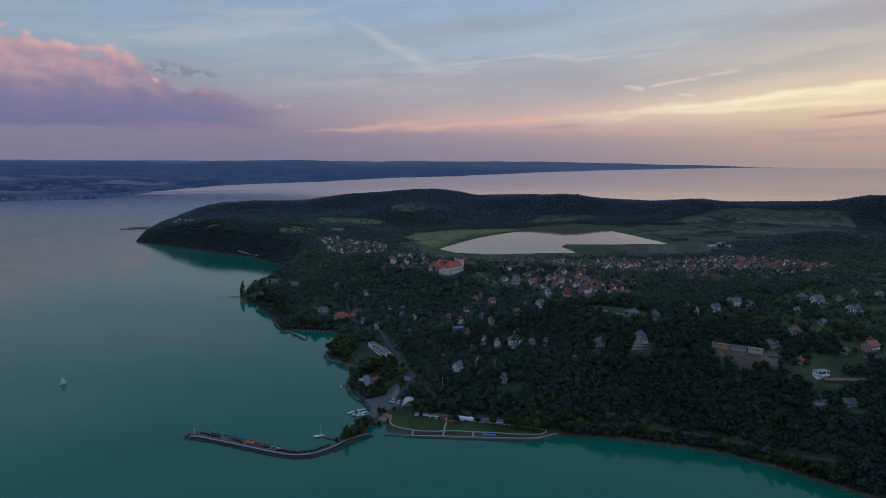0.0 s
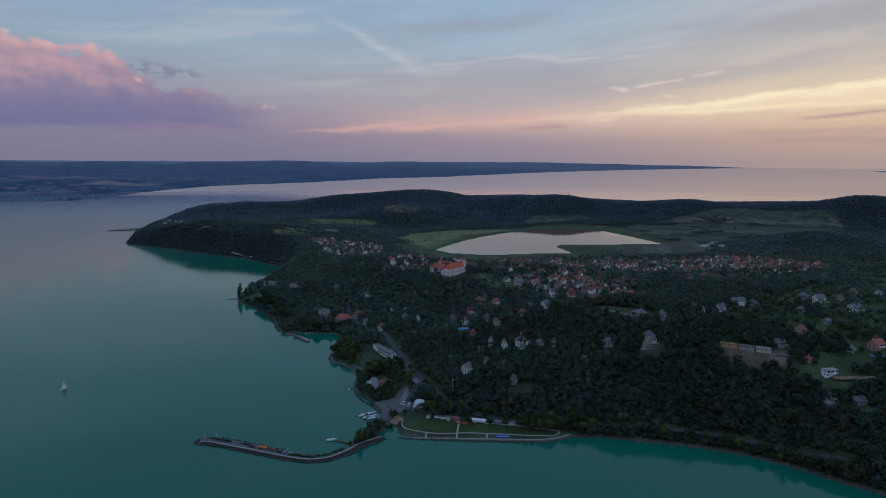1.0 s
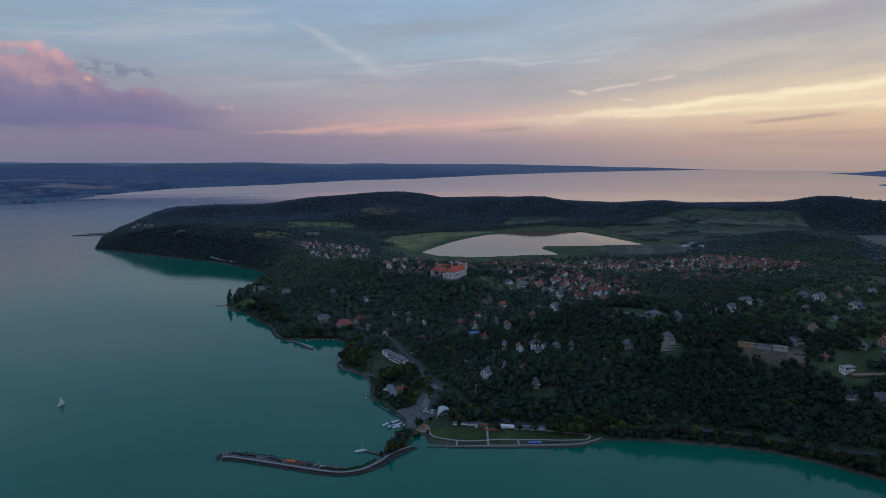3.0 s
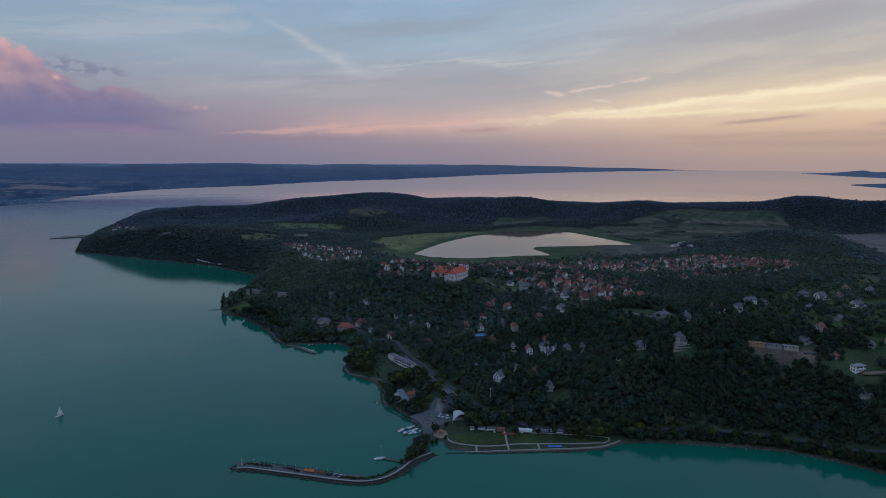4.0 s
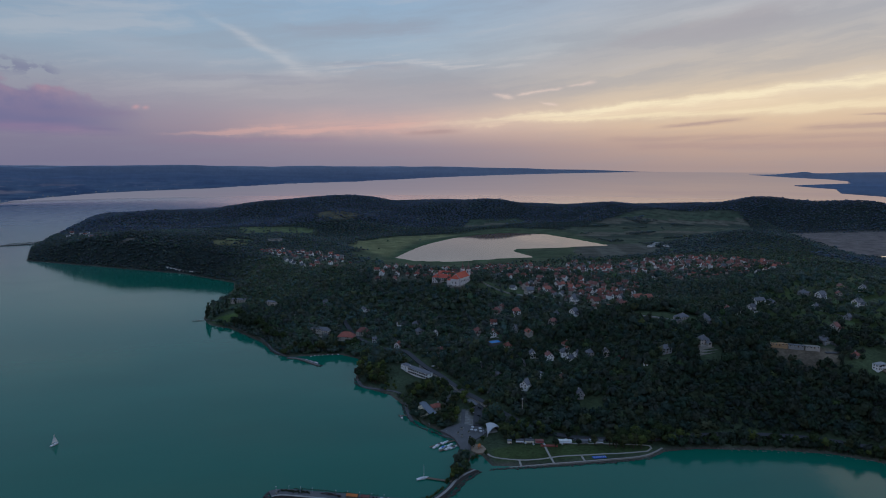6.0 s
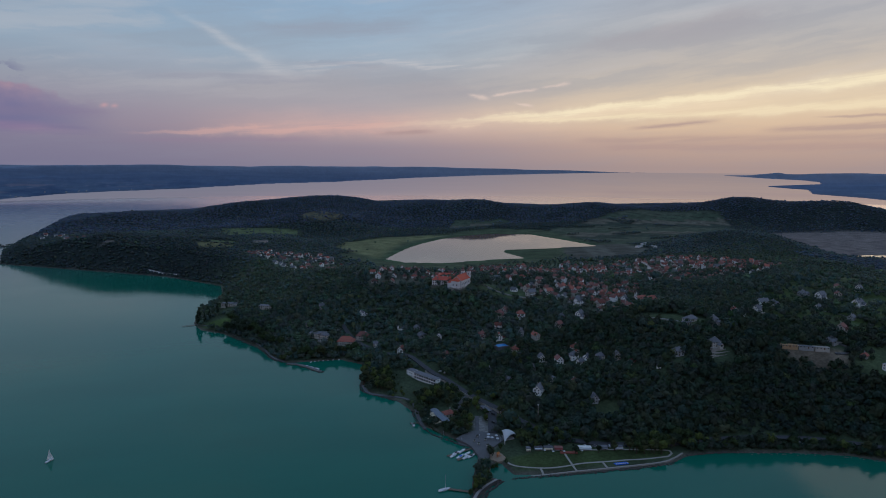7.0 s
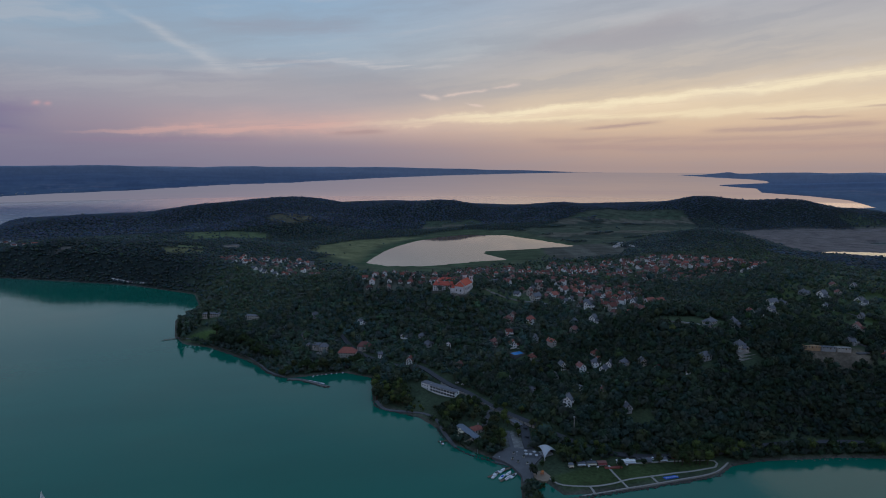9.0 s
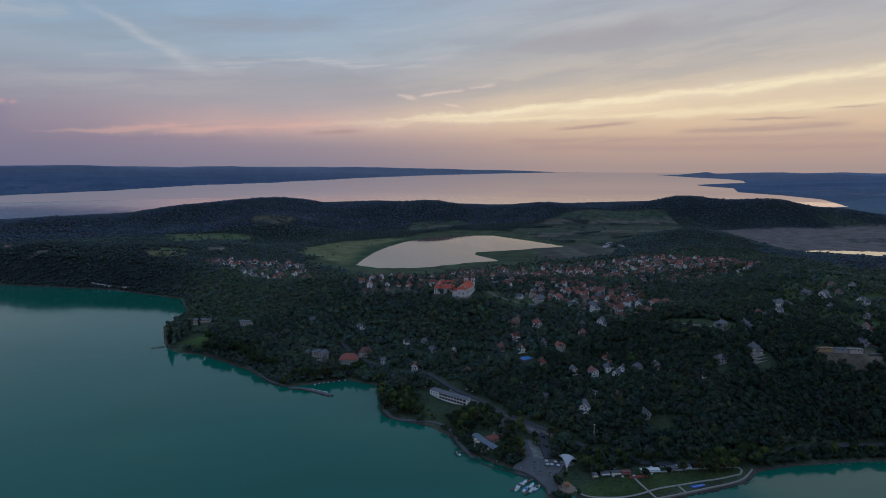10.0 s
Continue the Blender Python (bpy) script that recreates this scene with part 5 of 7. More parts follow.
def hull_mesh(length, beam, free):
    """Pointed bow towards +x, flat transom, flared sides."""
    bm = bmesh.new()
    rows = []
    for k in range(9):
        t = k / 8
        w = beam / 2 * (1 - max(0, (t - 0.45) / 0.55) ** 2.2) * (0.82 + 0.18 * min(1, t * 3))
        w = max(w, 0.03)
        x = (t - 0.5) * length
        sheer = free * (1 + 0.35 * t * t)
        rows.append([bm.verts.new(p) for p in ((x, -w, sheer), (x, -w * 0.8, 0.1), (x, 0, -0.35), (x, w * 0.8, 0.1), (x, w, sheer), (x, w * 0.85, sheer - 0.08), (x, -w * 0.85, sheer - 0.08))])
    for r, s in zip(rows[:-1], rows[1:]):
        for j in range(7):
            bm.faces.new((r[j], s[j], s[(j + 1) % 7], r[(j + 1) % 7]))
    bm.faces.new(rows[0][::-1])
    bm.faces.new(rows[-1])
    bmesh.ops.recalc_face_normals(bm, faces=bm.faces)
    return bm


def boat(m, label, length=8.0, beam=2.6, mast=0.0, sail=False, cabin=True, cover=None, group="", name="boat"):
    root = thing(name, m, label, "boat", group)
    free = 0.9 if length > 5 else 0.45
    part("hull", hull_mesh(length, beam, free), M_HULL, root, smooth=False)
    if cabin:
        b = boxes((-length * 0.12, length * 0.2, -beam * 0.3, beam * 0.3, free - 0.1, free + 0.55))
        bmesh.ops.bevel(b, geom=b.edges[:], offset=0.14, segments=2, affect="EDGES")
        c = part("cabin", b, cover or M_HULL, root)
        part("windscreen", boxes((length * 0.2, length * 0.2 + 0.06, -beam * 0.26, beam * 0.26, free + 0.05, free + 0.42)), M_GLASS, c)
    else:
        for k in (-0.2, 0.1):
            part("thwart", boxes((length * k - 0.15, length * k + 0.15, -beam * 0.36, beam * 0.36, free * 0.7, free * 0.8)), M_WOOD, root)
    if mast:
        b = bmesh.new()
        cone(b, 0.16, 0.09, free - 0.1, free + mast, 8)
        part("mast", b, M_HULL, root, at=Matrix.Translation((length * 0.1, 0, 0)))
        part("boom", boxes((-length * 0.36, length * 0.1, -0.06, 0.06, free + 1.1, free + 1.25)), M_METAL, root)
    if sail:
        for nm, pts in (("mainsail", ((0.08, 1.3), (-0.36, 1.35), (0.07, mast * 0.97))), ("jib", ((0.48, 0.6), (0.13, 0.9), (0.11, mast * 0.82)))):
            b = bmesh.new()
            n = 6
            a, c, t = [Vector((p[0] * length, 0, free + p[1])) for p in pts]
            grid = []
            for i in range(n + 1):
                row = []
                for j in range(n + 1):
                    u, v = i / n, j / n
                    p = (a + (c - a) * v) * (1 - u) + t * u
                    p.y += 0.45 * math.sin(3.14 * v) * math.sin(3.14 * (0.15 + 0.7 * u))
                    row.append(b.verts.new(p))
                grid.append(row)
            for i in range(n):
                for j in range(n):
                    b.faces.new((grid[i][j], grid[i][j + 1], grid[i + 1][j + 1], grid[i + 1][j]))
            part(nm, b, M_SAIL, root, smooth=True)
    return root


boat(pose(-409, 596, 0, 0, 0, 60), "white sailing boat under full sail on open water", 7.2, 2.3, 8.8, True, name="sailing_boat")
boat(pose(-109.5, 477, 0, 0, 0, 10), "white moored yacht with bare mast at a jetty", 9.5, 3.0, 11.0, False, name="sailing_boat")
for k, (x, y, a, c) in enumerate(((-80, 530.5, 35, None), (-86, 528.5, 35, M_DARK), (-77, 525, 35, None), (-84, 522, 35, M_BLUE), (-89, 525, 35, None), (-80, 519.5, 35, None), (-75, 520.5, 30, M_DARK))):
    boat(pose(x, y, 0, 0, 0, a), "white motor yacht moored at the harbour pontoon", 8.2 - 0.4 * (k % 3), 2.6, 0, False, True, c, "boats in the harbour", "motor_boat")
for x, y in ((-196, 791), (-191, 793.5), (-186, 794), (-181, 793.5), (-175, 793.5), (-169, 793), (-162, 792), (-148, 786)):
    boat(pose(x, y, 0, 0, 0, 250 + x % 7), "small white rowing boat moored in the cove", 4.6, 1.6, 0, False, False, None, "boats in the cove", "rowing_boat")
for x, y, a in ((-201, 776.5, 140), (-196, 771, 140), (-190, 765, 140)):
    boat(pose(x, y, 0, 0, 0, a), "white boat moored behind the stone breakwater", 6.5, 2.1, 0, False, True, None, "boats by the breakwater", "motor_boat")
boat(pose(-110, 590, 0, 0, 0, 100), "dark moored work boat beside the promenade", 6.0, 2.0, 0, False, True, M_DARK, "", "motor_boat")


def jetty(m, length, width, label):
    root = thing("jetty", m, label, "jetty")
    n = int(length / 0.9)
    plank = finish(boxes((-0.42, 0.42, -width / 2, width / 2, 0.62, 0.72)), "plank", M_WOOD)
    for k in range(n):
        part("plank", plank, None, root, at=Matrix.Translation(((k + 0.5) * length / n, 0, 0)))
    b = bmesh.new()
    cone(b, 0.14, 0.14, -3, 1.3, 8)
    post = finish(b, "post", M_WOOD)
    for k in range(int(length / 4) + 1):
        for s in (-1, 1):
            part("post", post, None, root, at=Matrix.Translation((min(length, k * 4.0), s * (width / 2 + 0.16), 0)))
    return root


jetty(pose(-88, 467.5, 0, 0, 0, 153), 21, 2.4, "grey wooden jetty off the mole")
jetty(pose(-70, 533, 0, 0, 0, 198), 26, 1.8, "grey wooden harbour pontoon")
jetty(pose(-68, 525, 0, 0, 0, 203), 22, 1.8, "grey wooden harbour pontoon beside yachts")
jetty(pose(-355, 1002, 0, 0, 0, 190), 22, 2.0, "narrow wooden landing stage on the wooded shore")
jetty(pose(-104, 592, 0, 0, 0, 170), 8, 1.6, "short wooden landing stage by the promenade")
far_pier = thing("pier", pose(0, 0, 0), "long low stone pier off the headland", "pier")
part("core", band([(-1114, 2002), (-1080, 2012), (-1040, 2030), (-1008, 2046)], -4.0, 4.0, -3, 1.6), M_ROCK, far_pier)
part("walkway", band([(-1112, 2002.6), (-1080, 2012), (-1040, 2030), (-1008, 2046)], -2.4, 2.4, 1.55, 2.0), M_PAVING, far_pier, "pale paved walkway")
boulders("boulders", [(-1070, 2024), (-1050, 2034), (-1030, 2044)], 3.0, 1.6, 3.0, "dark stones beside the far pier", 17, 0.3)
cove = thing("breakwater", pose(0, 0, 0), "short curved stone breakwater sheltering a cove", "breakwater")
part("core", band([(-224, 791), (-212, 786), (-200, 774), (-186, 755)], -1.6, 1.6, -3, 0.9), M_STONE, cove)
part("walkway", band([(-224, 791), (-212, 786), (-200, 774), (-186, 755)], -1.0, 1.0, 0.85, 1.1), M_PAVING, cove)
boulders("boulders", [(-226, 789), (-213, 783.5), (-202, 771), (-187, 752), (-184, 754)], 1.3, 0.8, 0.9, "dark boulders along the cove breakwater", 16, 0.15)

# beacon at the mole's head
beacon = thing("beacon", pose(-218, 477, 1.3), "small white harbour beacon on a post", "beacon")
b = bmesh.new()
cone(b, 0.6, 0.45, 0, 1.2, 10)
part("base", b, M_STONE, beacon)
b = bmesh.new()
cone(b, 0.14, 0.10, 1.2, 5.2, 8)
part("post", b, M_HULL, beacon)
b = bmesh.new()
cone(b, 0.38, 0.30, 5.2, 6.0, 10)
part("lantern", b, M_HULL, beacon)


def lamp_post(m, label, h=4.5):
    root = thing("street_lamp", m, label, "lamp post", "lamp posts")
    b = bmesh.new()
    cone(b, 0.10, 0.06, 0, h, 8)
    part("pole", b, M_METAL, root)
    b = bmesh.new()
    cone(b, 0.12, 0.34, h, h + 0.4, 10)
    part("shade", b, M_HULL, root)
    return root


lp = lamp_post(pose(-209, 479.5, 1.15), "slim grey lamp post with a pale shade", 3.4)
for k in range(1, 9):
    copy_thing(lp, pose(-209 + k * 8.4, 479.5 - k * 3.2, 1.15))
for x, y in ((-76, 545), (-60, 545), (-88, 562), (-100, 590), (-44, 535), (-60, 510)):
    copy_thing(lp, pose(x, y, ground(x, y) + 1.0))


def parasol(m, label, r, mat, group):
    root = thing("parasol", m, label, "parasol", group)
    b = bmesh.new()
    cone(b, 0.05, 0.05, 0, 2.6, 6)
    part("pole", b, M_METAL, root)
    b = bmesh.new()
    cone(b, r, 0.08, 2.25, 3.0, 8)
    cone(b, r, r * 0.99, 2.05, 2.25, 8)
    part("canopy", b, mat, root)
    return root


p0 = parasol(pose(-92, 601, ground(-92, 601) + 0.6), "cream canvas parasol on the restaurant terrace", 2.3, M_CANVAS, "terrace parasols")
for x, y in ((-89, 597), (-93, 596), (-94, 591), (-90, 591), (-91, 586), (-87.5, 583), (-91, 580.5), (-88, 602)):
    copy_thing(p0, pose(x, y, ground(x, y) + 0.6))
p1 = parasol(pose(-51, 547, 2.4), "white square parasol on the harbour square", 1.5, M_WHITECLOTH, "harbour parasols")
for x, y in ((-50, 540.5), (-46, 537.5), (-45, 543), (-53, 542)):
    copy_thing(p1, pose(x, y, 2.4))
p2 = parasol(pose(-14, 510, ground(-14, 510)), "white parasol by the beach kiosks", 1.1, M_WHITECLOTH, "kiosk parasols")
for x, y in ((-8, 506.5), (1, 504.5), (16, 502)):
    copy_thing(p2, pose(x, y, ground(x, y)))


def planter(m):
    root = thing("planter", m, "round stone planter with a dark clipped shrub", "planter", "planters on the square")
    b = bmesh.new()
    cone(b, 1.0, 1.2, 0, 0.6, 12)
    part("bowl", b, M_STONE, root)
    TV, TF = MID_CROWNS[0]
    o = fast_mesh("shrub", TV * 1.1 + np.array([0, 0, 1.2]), TF, M_LEAF, "tint", np.repeat(np.array([[0.03, 0.05, 0.018]]), len(TV), 0))
    o.parent = root
    return root


pl = planter(pose(-66, 541, 2.4))
for x, y in ((-64, 535), (-56, 541), (-58, 530.5), (-61, 549)):
    copy_thing(pl, pose(x, y, 2.4))

# ---- harbour stage: a white arched shell open to the lawn ----
stage = thing("stage_canopy", pose(-35, 541, 2.3), "white three-cornered sail canopy over an open stage", "stage")
b = bmesh.new()
CORNERS = [Vector((-3.5, 11.5, 0.6)), Vector((9.5, -1.0, 0.6)), Vector((-6.5, -9.0, 0.6))]
N = 14
sail = {}
for i in range(N + 1):
    for j in range(N + 1 - i):
        u, v = i / N, j / N
        w = max(0.0, 1 - u - v)
        p = CORNERS[0] * u + CORNERS[1] * v + CORNERS[2] * w
        hug = 1 - 0.10 * ((u * v + v * w + w * u) * 3) * (1 - 27 * u * v * w)
        rise = max(0.0, 1 - (u ** 2.2 + v ** 2.2 + w ** 2.2)) / 0.733
        sail[i, j] = b.verts.new((p.x * hug, p.y * hug, p.z + 5.6 * rise))
for i in range(N):
    for j in range(N - i):
        b.faces.new((sail[i, j], sail[i + 1, j], sail[i, j + 1]))
        if i + j < N - 1:
            b.faces.new((sail[i + 1, j], sail[i + 1, j + 1], sail[i, j + 1]))
bmesh.ops.recalc_face_normals(b, faces=b.faces)
bmesh.ops.solidify(b, geom=b.faces[:], thickness=0.15)
part("canopy", b, M_WHITECLOTH, stage, smooth=True)
part("platform", boxes((-4.5, 4.5, -4, 4, -1.5, 0.7)), M_GREY, stage)
part("backwall", boxes((-0.15, 0.15, -3.5, 3.5, 0.7, 3.2)), M_DARK, stage, at=pose(3.6, 2.0, 0, 0, 0, 40))
for c in CORNERS:
    part("anchor", boxes((c.x - 0.5, c.x + 0.5, c.y - 0.5, c.y + 0.5, -1.5, 0.75)), M_STONE, stage)

# ---- buildings by the harbour ----
WIN_HOTEL = window_mesh(2.7, 2.1)
hotel = thing("hotel", pose(-78.5, 685, 6.6, 0, 0, 123), "white two-storey flat-roofed hotel with dark windows", "hotel")
part("wall", boxes((-22, 12, -3.2, 4, -4, 6.2), (12.02, 22, -2.6, 4.6, -4, 7.0)), M_WHITE, hotel)
part("roof", boxes((-22.3, 12.1, -3.5, 4.3, 6.2, 6.5), (11.8, 22.3, -2.9, 4.9, 7.0, 7.3)), M_SLATE, hotel, "dark flat roof")
for f in range(2):
    for k in range(9):
        add_window(hotel, pose(-19.8 + k * 3.6, 4.0, f * 3.1 + 0.5, 0, 0, 180), WIN_HOTEL)
        if f == 1:
            part("balcony", boxes((-1.5, 1.5, 0.0, 1.0, 0.0, 0.12), (-1.5, 1.5, 0.94, 1.0, 0.12, 0.95)), M_WHITE, hotel, at=pose(-19.8 + k * 3.6, 4.0, 3.1))
    for k in range(3):
        add_window(hotel, pose(13.8 + k * 3.1, 4.6, f * 3.3 + 0.7, 0, 0, 180))
    add_window(hotel, pose(-22, 0.4, f * 3.1 + 0.8, 0, 0, -90))
rest = thing("restaurant", pose(-82.5, 593, ground(-82, 593), 0, 0, 101), "long low restaurant with a blue-grey metal roof", "restaurant")
part("wall", boxes((-17, 17, -3.2, 3.2, -2, 3.0)), M_CREAM, rest)
part("roof", roof_mesh("gable", 34, 6.4, 0.9, 0.5), material("blue_grey_sheet_roof", (0.14, 0.165, 0.195), 0.6, 0.2, 0.4), rest, at=Matrix.Translation((0, 0, 3.0)))
for k in range(8):
    add_window(rest, pose(-14.5 + k * 4.1, 3.2, 0.9, 0, 0, 180), WIN_WIDE)
house(pose(-74, 597, ground(-74, 597), 0, 0, 11), "small cream house with an orange hipped roof", 10, 8, 3.2, 2.4, "hip", M_CREAM, M_TILE)
pav = house(pose(-39.5, 588.5, ground(-39, 588) - 0.8, 0, 0, 99), "flat-roofed white-edged pavilion beside the road", 14, 5.5, 2.7, 0.4, "flat", M_GREY, M_SLATE, chimney=False, name="pavilion")
for (x, y, w, roof, wall, lab) in ((-26, 517, 3.5, M_SLATE, M_CREAM, "small cream beach kiosk with a dark roof"), (-17, 516.5, 6.5, M_SLATE, M_GREY, "grey snack kiosk with a flat roof"), (-9, 514.3, 7.5, M_SLATE, M_GREY, "low grey kiosk with a flat roof"), (-0.8, 511.9, 7, M_BROWN, M_GREY, "grey kiosk with a brown roof"), (19, 507.5, 15, M_FRAME, M_GREY, "long marquee with a white flat roof"), (37, 504, 7, M_SLATE, M_GREY, "grey kiosk with shuttered front"), (50, 501, 6, M_SLATE, M_GREY, "grey changing cabins in a row")):
    stall = house(pose(x, y, ground(x, y), 0, 0, -16), lab, w, 3.4, 2.3, 0.5, "flat", wall, roof, chimney=False, name="kiosk", group="beach kiosks")
    b = bmesh.new()
    pts = [(-w / 2, -1.7, 2.2), (w / 2, -1.7, 2.2), (w / 2, -3.4, 1.75), (-w / 2, -3.4, 1.75)]
    hi, lo = [b.verts.new(p) for p in pts], [b.verts.new((p[0], p[1], p[2] - 0.08)) for p in pts]
    b.faces.new(hi)
    b.faces.new(lo[::-1])
    for k in range(4):
        b.faces.new((lo[k], lo[(k + 1) % 4], hi[(k + 1) % 4], hi[k]))
    cloth = {-26: M_CANVAS, -17: M_WHITECLOTH, -9: M_CANVAS, -0.8: M_AWNING, 37: M_SLATE}.get(x, M_WHITECLOTH)
    part("awning", b, cloth, stall, "canvas awning")
slab("pavement", [(-2, 505), (12, 501.5), (13, 504.5), (-1, 508)], 0.6, 1.75, material("red_decking", (0.26, 0.07, 0.05), 0.8, 0.2, 0.6), "red terrace deck before the kiosks", "terrace")


def pedal_boat(m):
    root = thing("pedal_boat", m, "blue pedal boat drawn up beside the lawn", "pedal boat", "blue pedal boats")
    for s in (-1, 1):
        part("float", boxes((-1.7, 1.7, s * 0.55 - 0.28, s * 0.55 + 0.28, 0.0, 0.5)), M_BLUE, root)
    part("deck", boxes((-1.4, 1.2, -0.5, 0.5, 0.4, 0.6)), M_BLUE, root)
    for s in (-1, 1):
        part("seat", boxes((-0.9, -0.3, s * 0.28 - 0.2, s * 0.28 + 0.2, 0.6, 0.75), (-1.05, -0.9, s * 0.28 - 0.2, s * 0.28 + 0.2, 0.6, 1.25)), M_HULL, root)
    return root


pb = pedal_boat(pose(33.5, 478, ground(33, 478) + 0.05, 0, 0, 100))
for k in range(1, 6):
    copy_thing(pb, pose(33.5 + k * 1.9, 478 - k * 0.15, ground(33 + k * 1.9, 478) + 0.05, 0, 0, 97 + 3 * (k % 3)))
frame_play = thing("climbing_frame", pose(-55, 512, 1.9, 0, 0, 20), "orange wooden climbing frame on the sand", "climbing frame")
part("tower", boxes((-1, -0.85, -1, -0.85, 0, 3), (0.85, 1, -1, -0.85, 0, 3), (-1, -0.85, 0.85, 1, 0, 3), (0.85, 1, 0.85, 1, 0, 3), (-1, 1, -1, 1, 1.3, 1.45)), M_TARP, frame_play)
part("roof", roof_mesh("gable", 2.2, 2.2, 0.9, 0.2, 0.1), M_TARP, frame_play, at=Matrix.Translation((0, 0, 3)))
part("slide", boxes((1.0, 3.6, -0.4, 0.4, 0.3, 0.42)), M_TARP, frame_play, at=pose(0, 0, 1.0, 0, 22, 0))
pole = thing("chimney_mast", pose(-2, 552, ground(-2, 552)), "tall slim pale concrete mast among trees", "mast")
b = bmesh.new()
cone(b, 0.5, 0.35, -1, 14.0, 12)
part("shaft", b, M_STONE, pole)
part("head", boxes((-0.6, 0.6, -0.6, 0.6, 14.0, 15.0)), M_METAL, pole)

# covered stores and cars on the quay
store = thing("market_stall", pose(-164, 461.5, 1.15, 0, 0, -20), "orange tarpaulin covering a stall on the quay", "stall")
part("frame", boxes((-4, 4, -1.6, 1.6, 0, 1.6)), M_WOOD, store)
part("cover", roof_mesh("gable", 8, 3.2, 0.8, 0.25, 0.1), M_TARP, store, "orange tarpaulin", at=Matrix.Translation((0, 0, 1.6)))
store2 = thing("market_stall", pose(-155, 458.5, 1.15, 0, 0, -20), "brown covered stall on the quay", "stall")
part("frame", boxes((-3, 3, -1.4, 1.4, 0, 1.5)), M_WOOD, store2)
part("cover", roof_mesh("gable", 6, 2.8, 0.7, 0.25, 0.1), M_BROWN, store2, at=Matrix.Translation((0, 0, 1.5)))


def car(m, label, paint):
    root = thing("car", m, label, "car", "parked cars")
    b = boxes((-2.05, 2.05, -0.85, 0.85, 0.3, 0.85))
    bmesh.ops.bevel(b, geom=b.edges[:], offset=0.16, segments=2, affect="EDGES")
    part("body", b, paint, root)
    b = bmesh.new()
    lo = [bm_v for bm_v in ((-1.7, -0.78), (1.0, -0.78), (1.0, 0.78), (-1.7, 0.78))]
    hi = [(-1.3, -0.62), (0.45, -0.62), (0.45, 0.62), (-1.3, 0.62)]
    vl, vh = [b.verts.new((*p, 0.84)) for p in lo], [b.verts.new((*p, 1.42)) for p in hi]
    for k in range(4):
        b.faces.new((vl[k], vl[(k + 1) % 4], vh[(k + 1) % 4], vh[k]))
    part("windows", b, M_GLASS, root)
    part("roof", boxes((-1.3, 0.45, -0.62, 0.62, 1.40, 1.47)), paint, root)
    w = bmesh.new()
    cone(w, 0.32, 0.32, -0.1, 0.1, 12)
    wm_ = finish(w, "wheel", M_DARK)
    for x in (-1.3, 1.3):
        for y in (-0.82, 0.82):
            part("wheel", wm_, None, root, at=pose(x, y, 0.32, 90, 0, 0))
    return root


M_CARS = [material("white_car_paint", (0.7, 0.7, 0.7), 0.3, 0.05, 0.5, spec=0.5), material("silver_car_paint", (0.35, 0.36, 0.38), 0.3, 0.05, 0.5, metal=0.5), material("black_car_paint", (0.02, 0.02, 0.024), 0.25, 0.1, 0.5, spec=0.5), material("red_car_paint", (0.30, 0.03, 0.025), 0.3, 0.1, 0.5, spec=0.5)]
CARS = [car(pose(-148 + 4 * k, 455.5 - 1.55 * k, 1.15, 0, 0, 60), lab + " small passenger car parked outdoors", M_CARS[i]) for k, (i, lab) in enumerate(((2, "black"), (1, "silver grey"), (0, "white"), (3, "dark red")))]
CARPARK = [(-150, 456.5, 60, 2), (-140.5, 452.8, 60, 2), (-136.5, 451.2, 60, 1), (-59, 688, 20, 0), (-56, 694, 20, 1), (-53, 699, 20, 2), (-55, 681, 20, 0), (-51, 706, 20, 1), (-58, 712, 200, 2), (-60, 720, 200, 0), (-75, 641, 110, 0), (-71, 635, 110, 1), (-80, 643, 110, 0), (-36, 577, 120, 2), (-39, 583, 120, 1), (-40, 566, 115, 2), (-44, 574, 115, 0), (226, 741, 50, 0), (238, 752, 50, 1), (216, 690, 60, 0), (100, 806, 130, 1), (120, 764, 120, 0), (138, 712, 100, 2), (205, 468, 165, 0), (160, 484, 165, 2), (-23, 566, 120, 1), (-50, 613, 118, 0)]
for x, y, a, i in CARPARK:
    z = 1.15 if y < 460 and x < -100 else (max(ground(x, y), ground(x + 2, y), ground(x - 2, y), ground(x, y + 2), ground(x, y - 2)) + 0.45)
    copy_thing(CARS[{2: 0, 1: 1, 0: 2, 3: 3}[i]], pose(x, y, z, 0, 0, a))

# guard rail on the lower side of the lake road
RL = smooth_line([(-20, 566), (-30, 586), (-37, 604), (-46, 630), (-55, 658), (-62, 678), (-70, 700)], 4)
rail = thing("guard_rail", pose(0, 0, 0), "pale concrete guard rail beside the lake road", "guard rail")
for a, c in zip(RL[:-1], RL[1:]):
    o = (a + c) / 2 + np.array([-3.9, -1.6])
    ang = math.degrees(math.atan2(c[1] - a[1], c[0] - a[0]))
    part("rail_section", boxes((-2.0, 2.0, -0.12, 0.12, -2.0, 0.9)), M_STONE, rail, at=pose(o[0], o[1], ground((a[0] + c[0]) / 2, (a[1] + c[1]) / 2) + 0.6, 0, 0, ang))

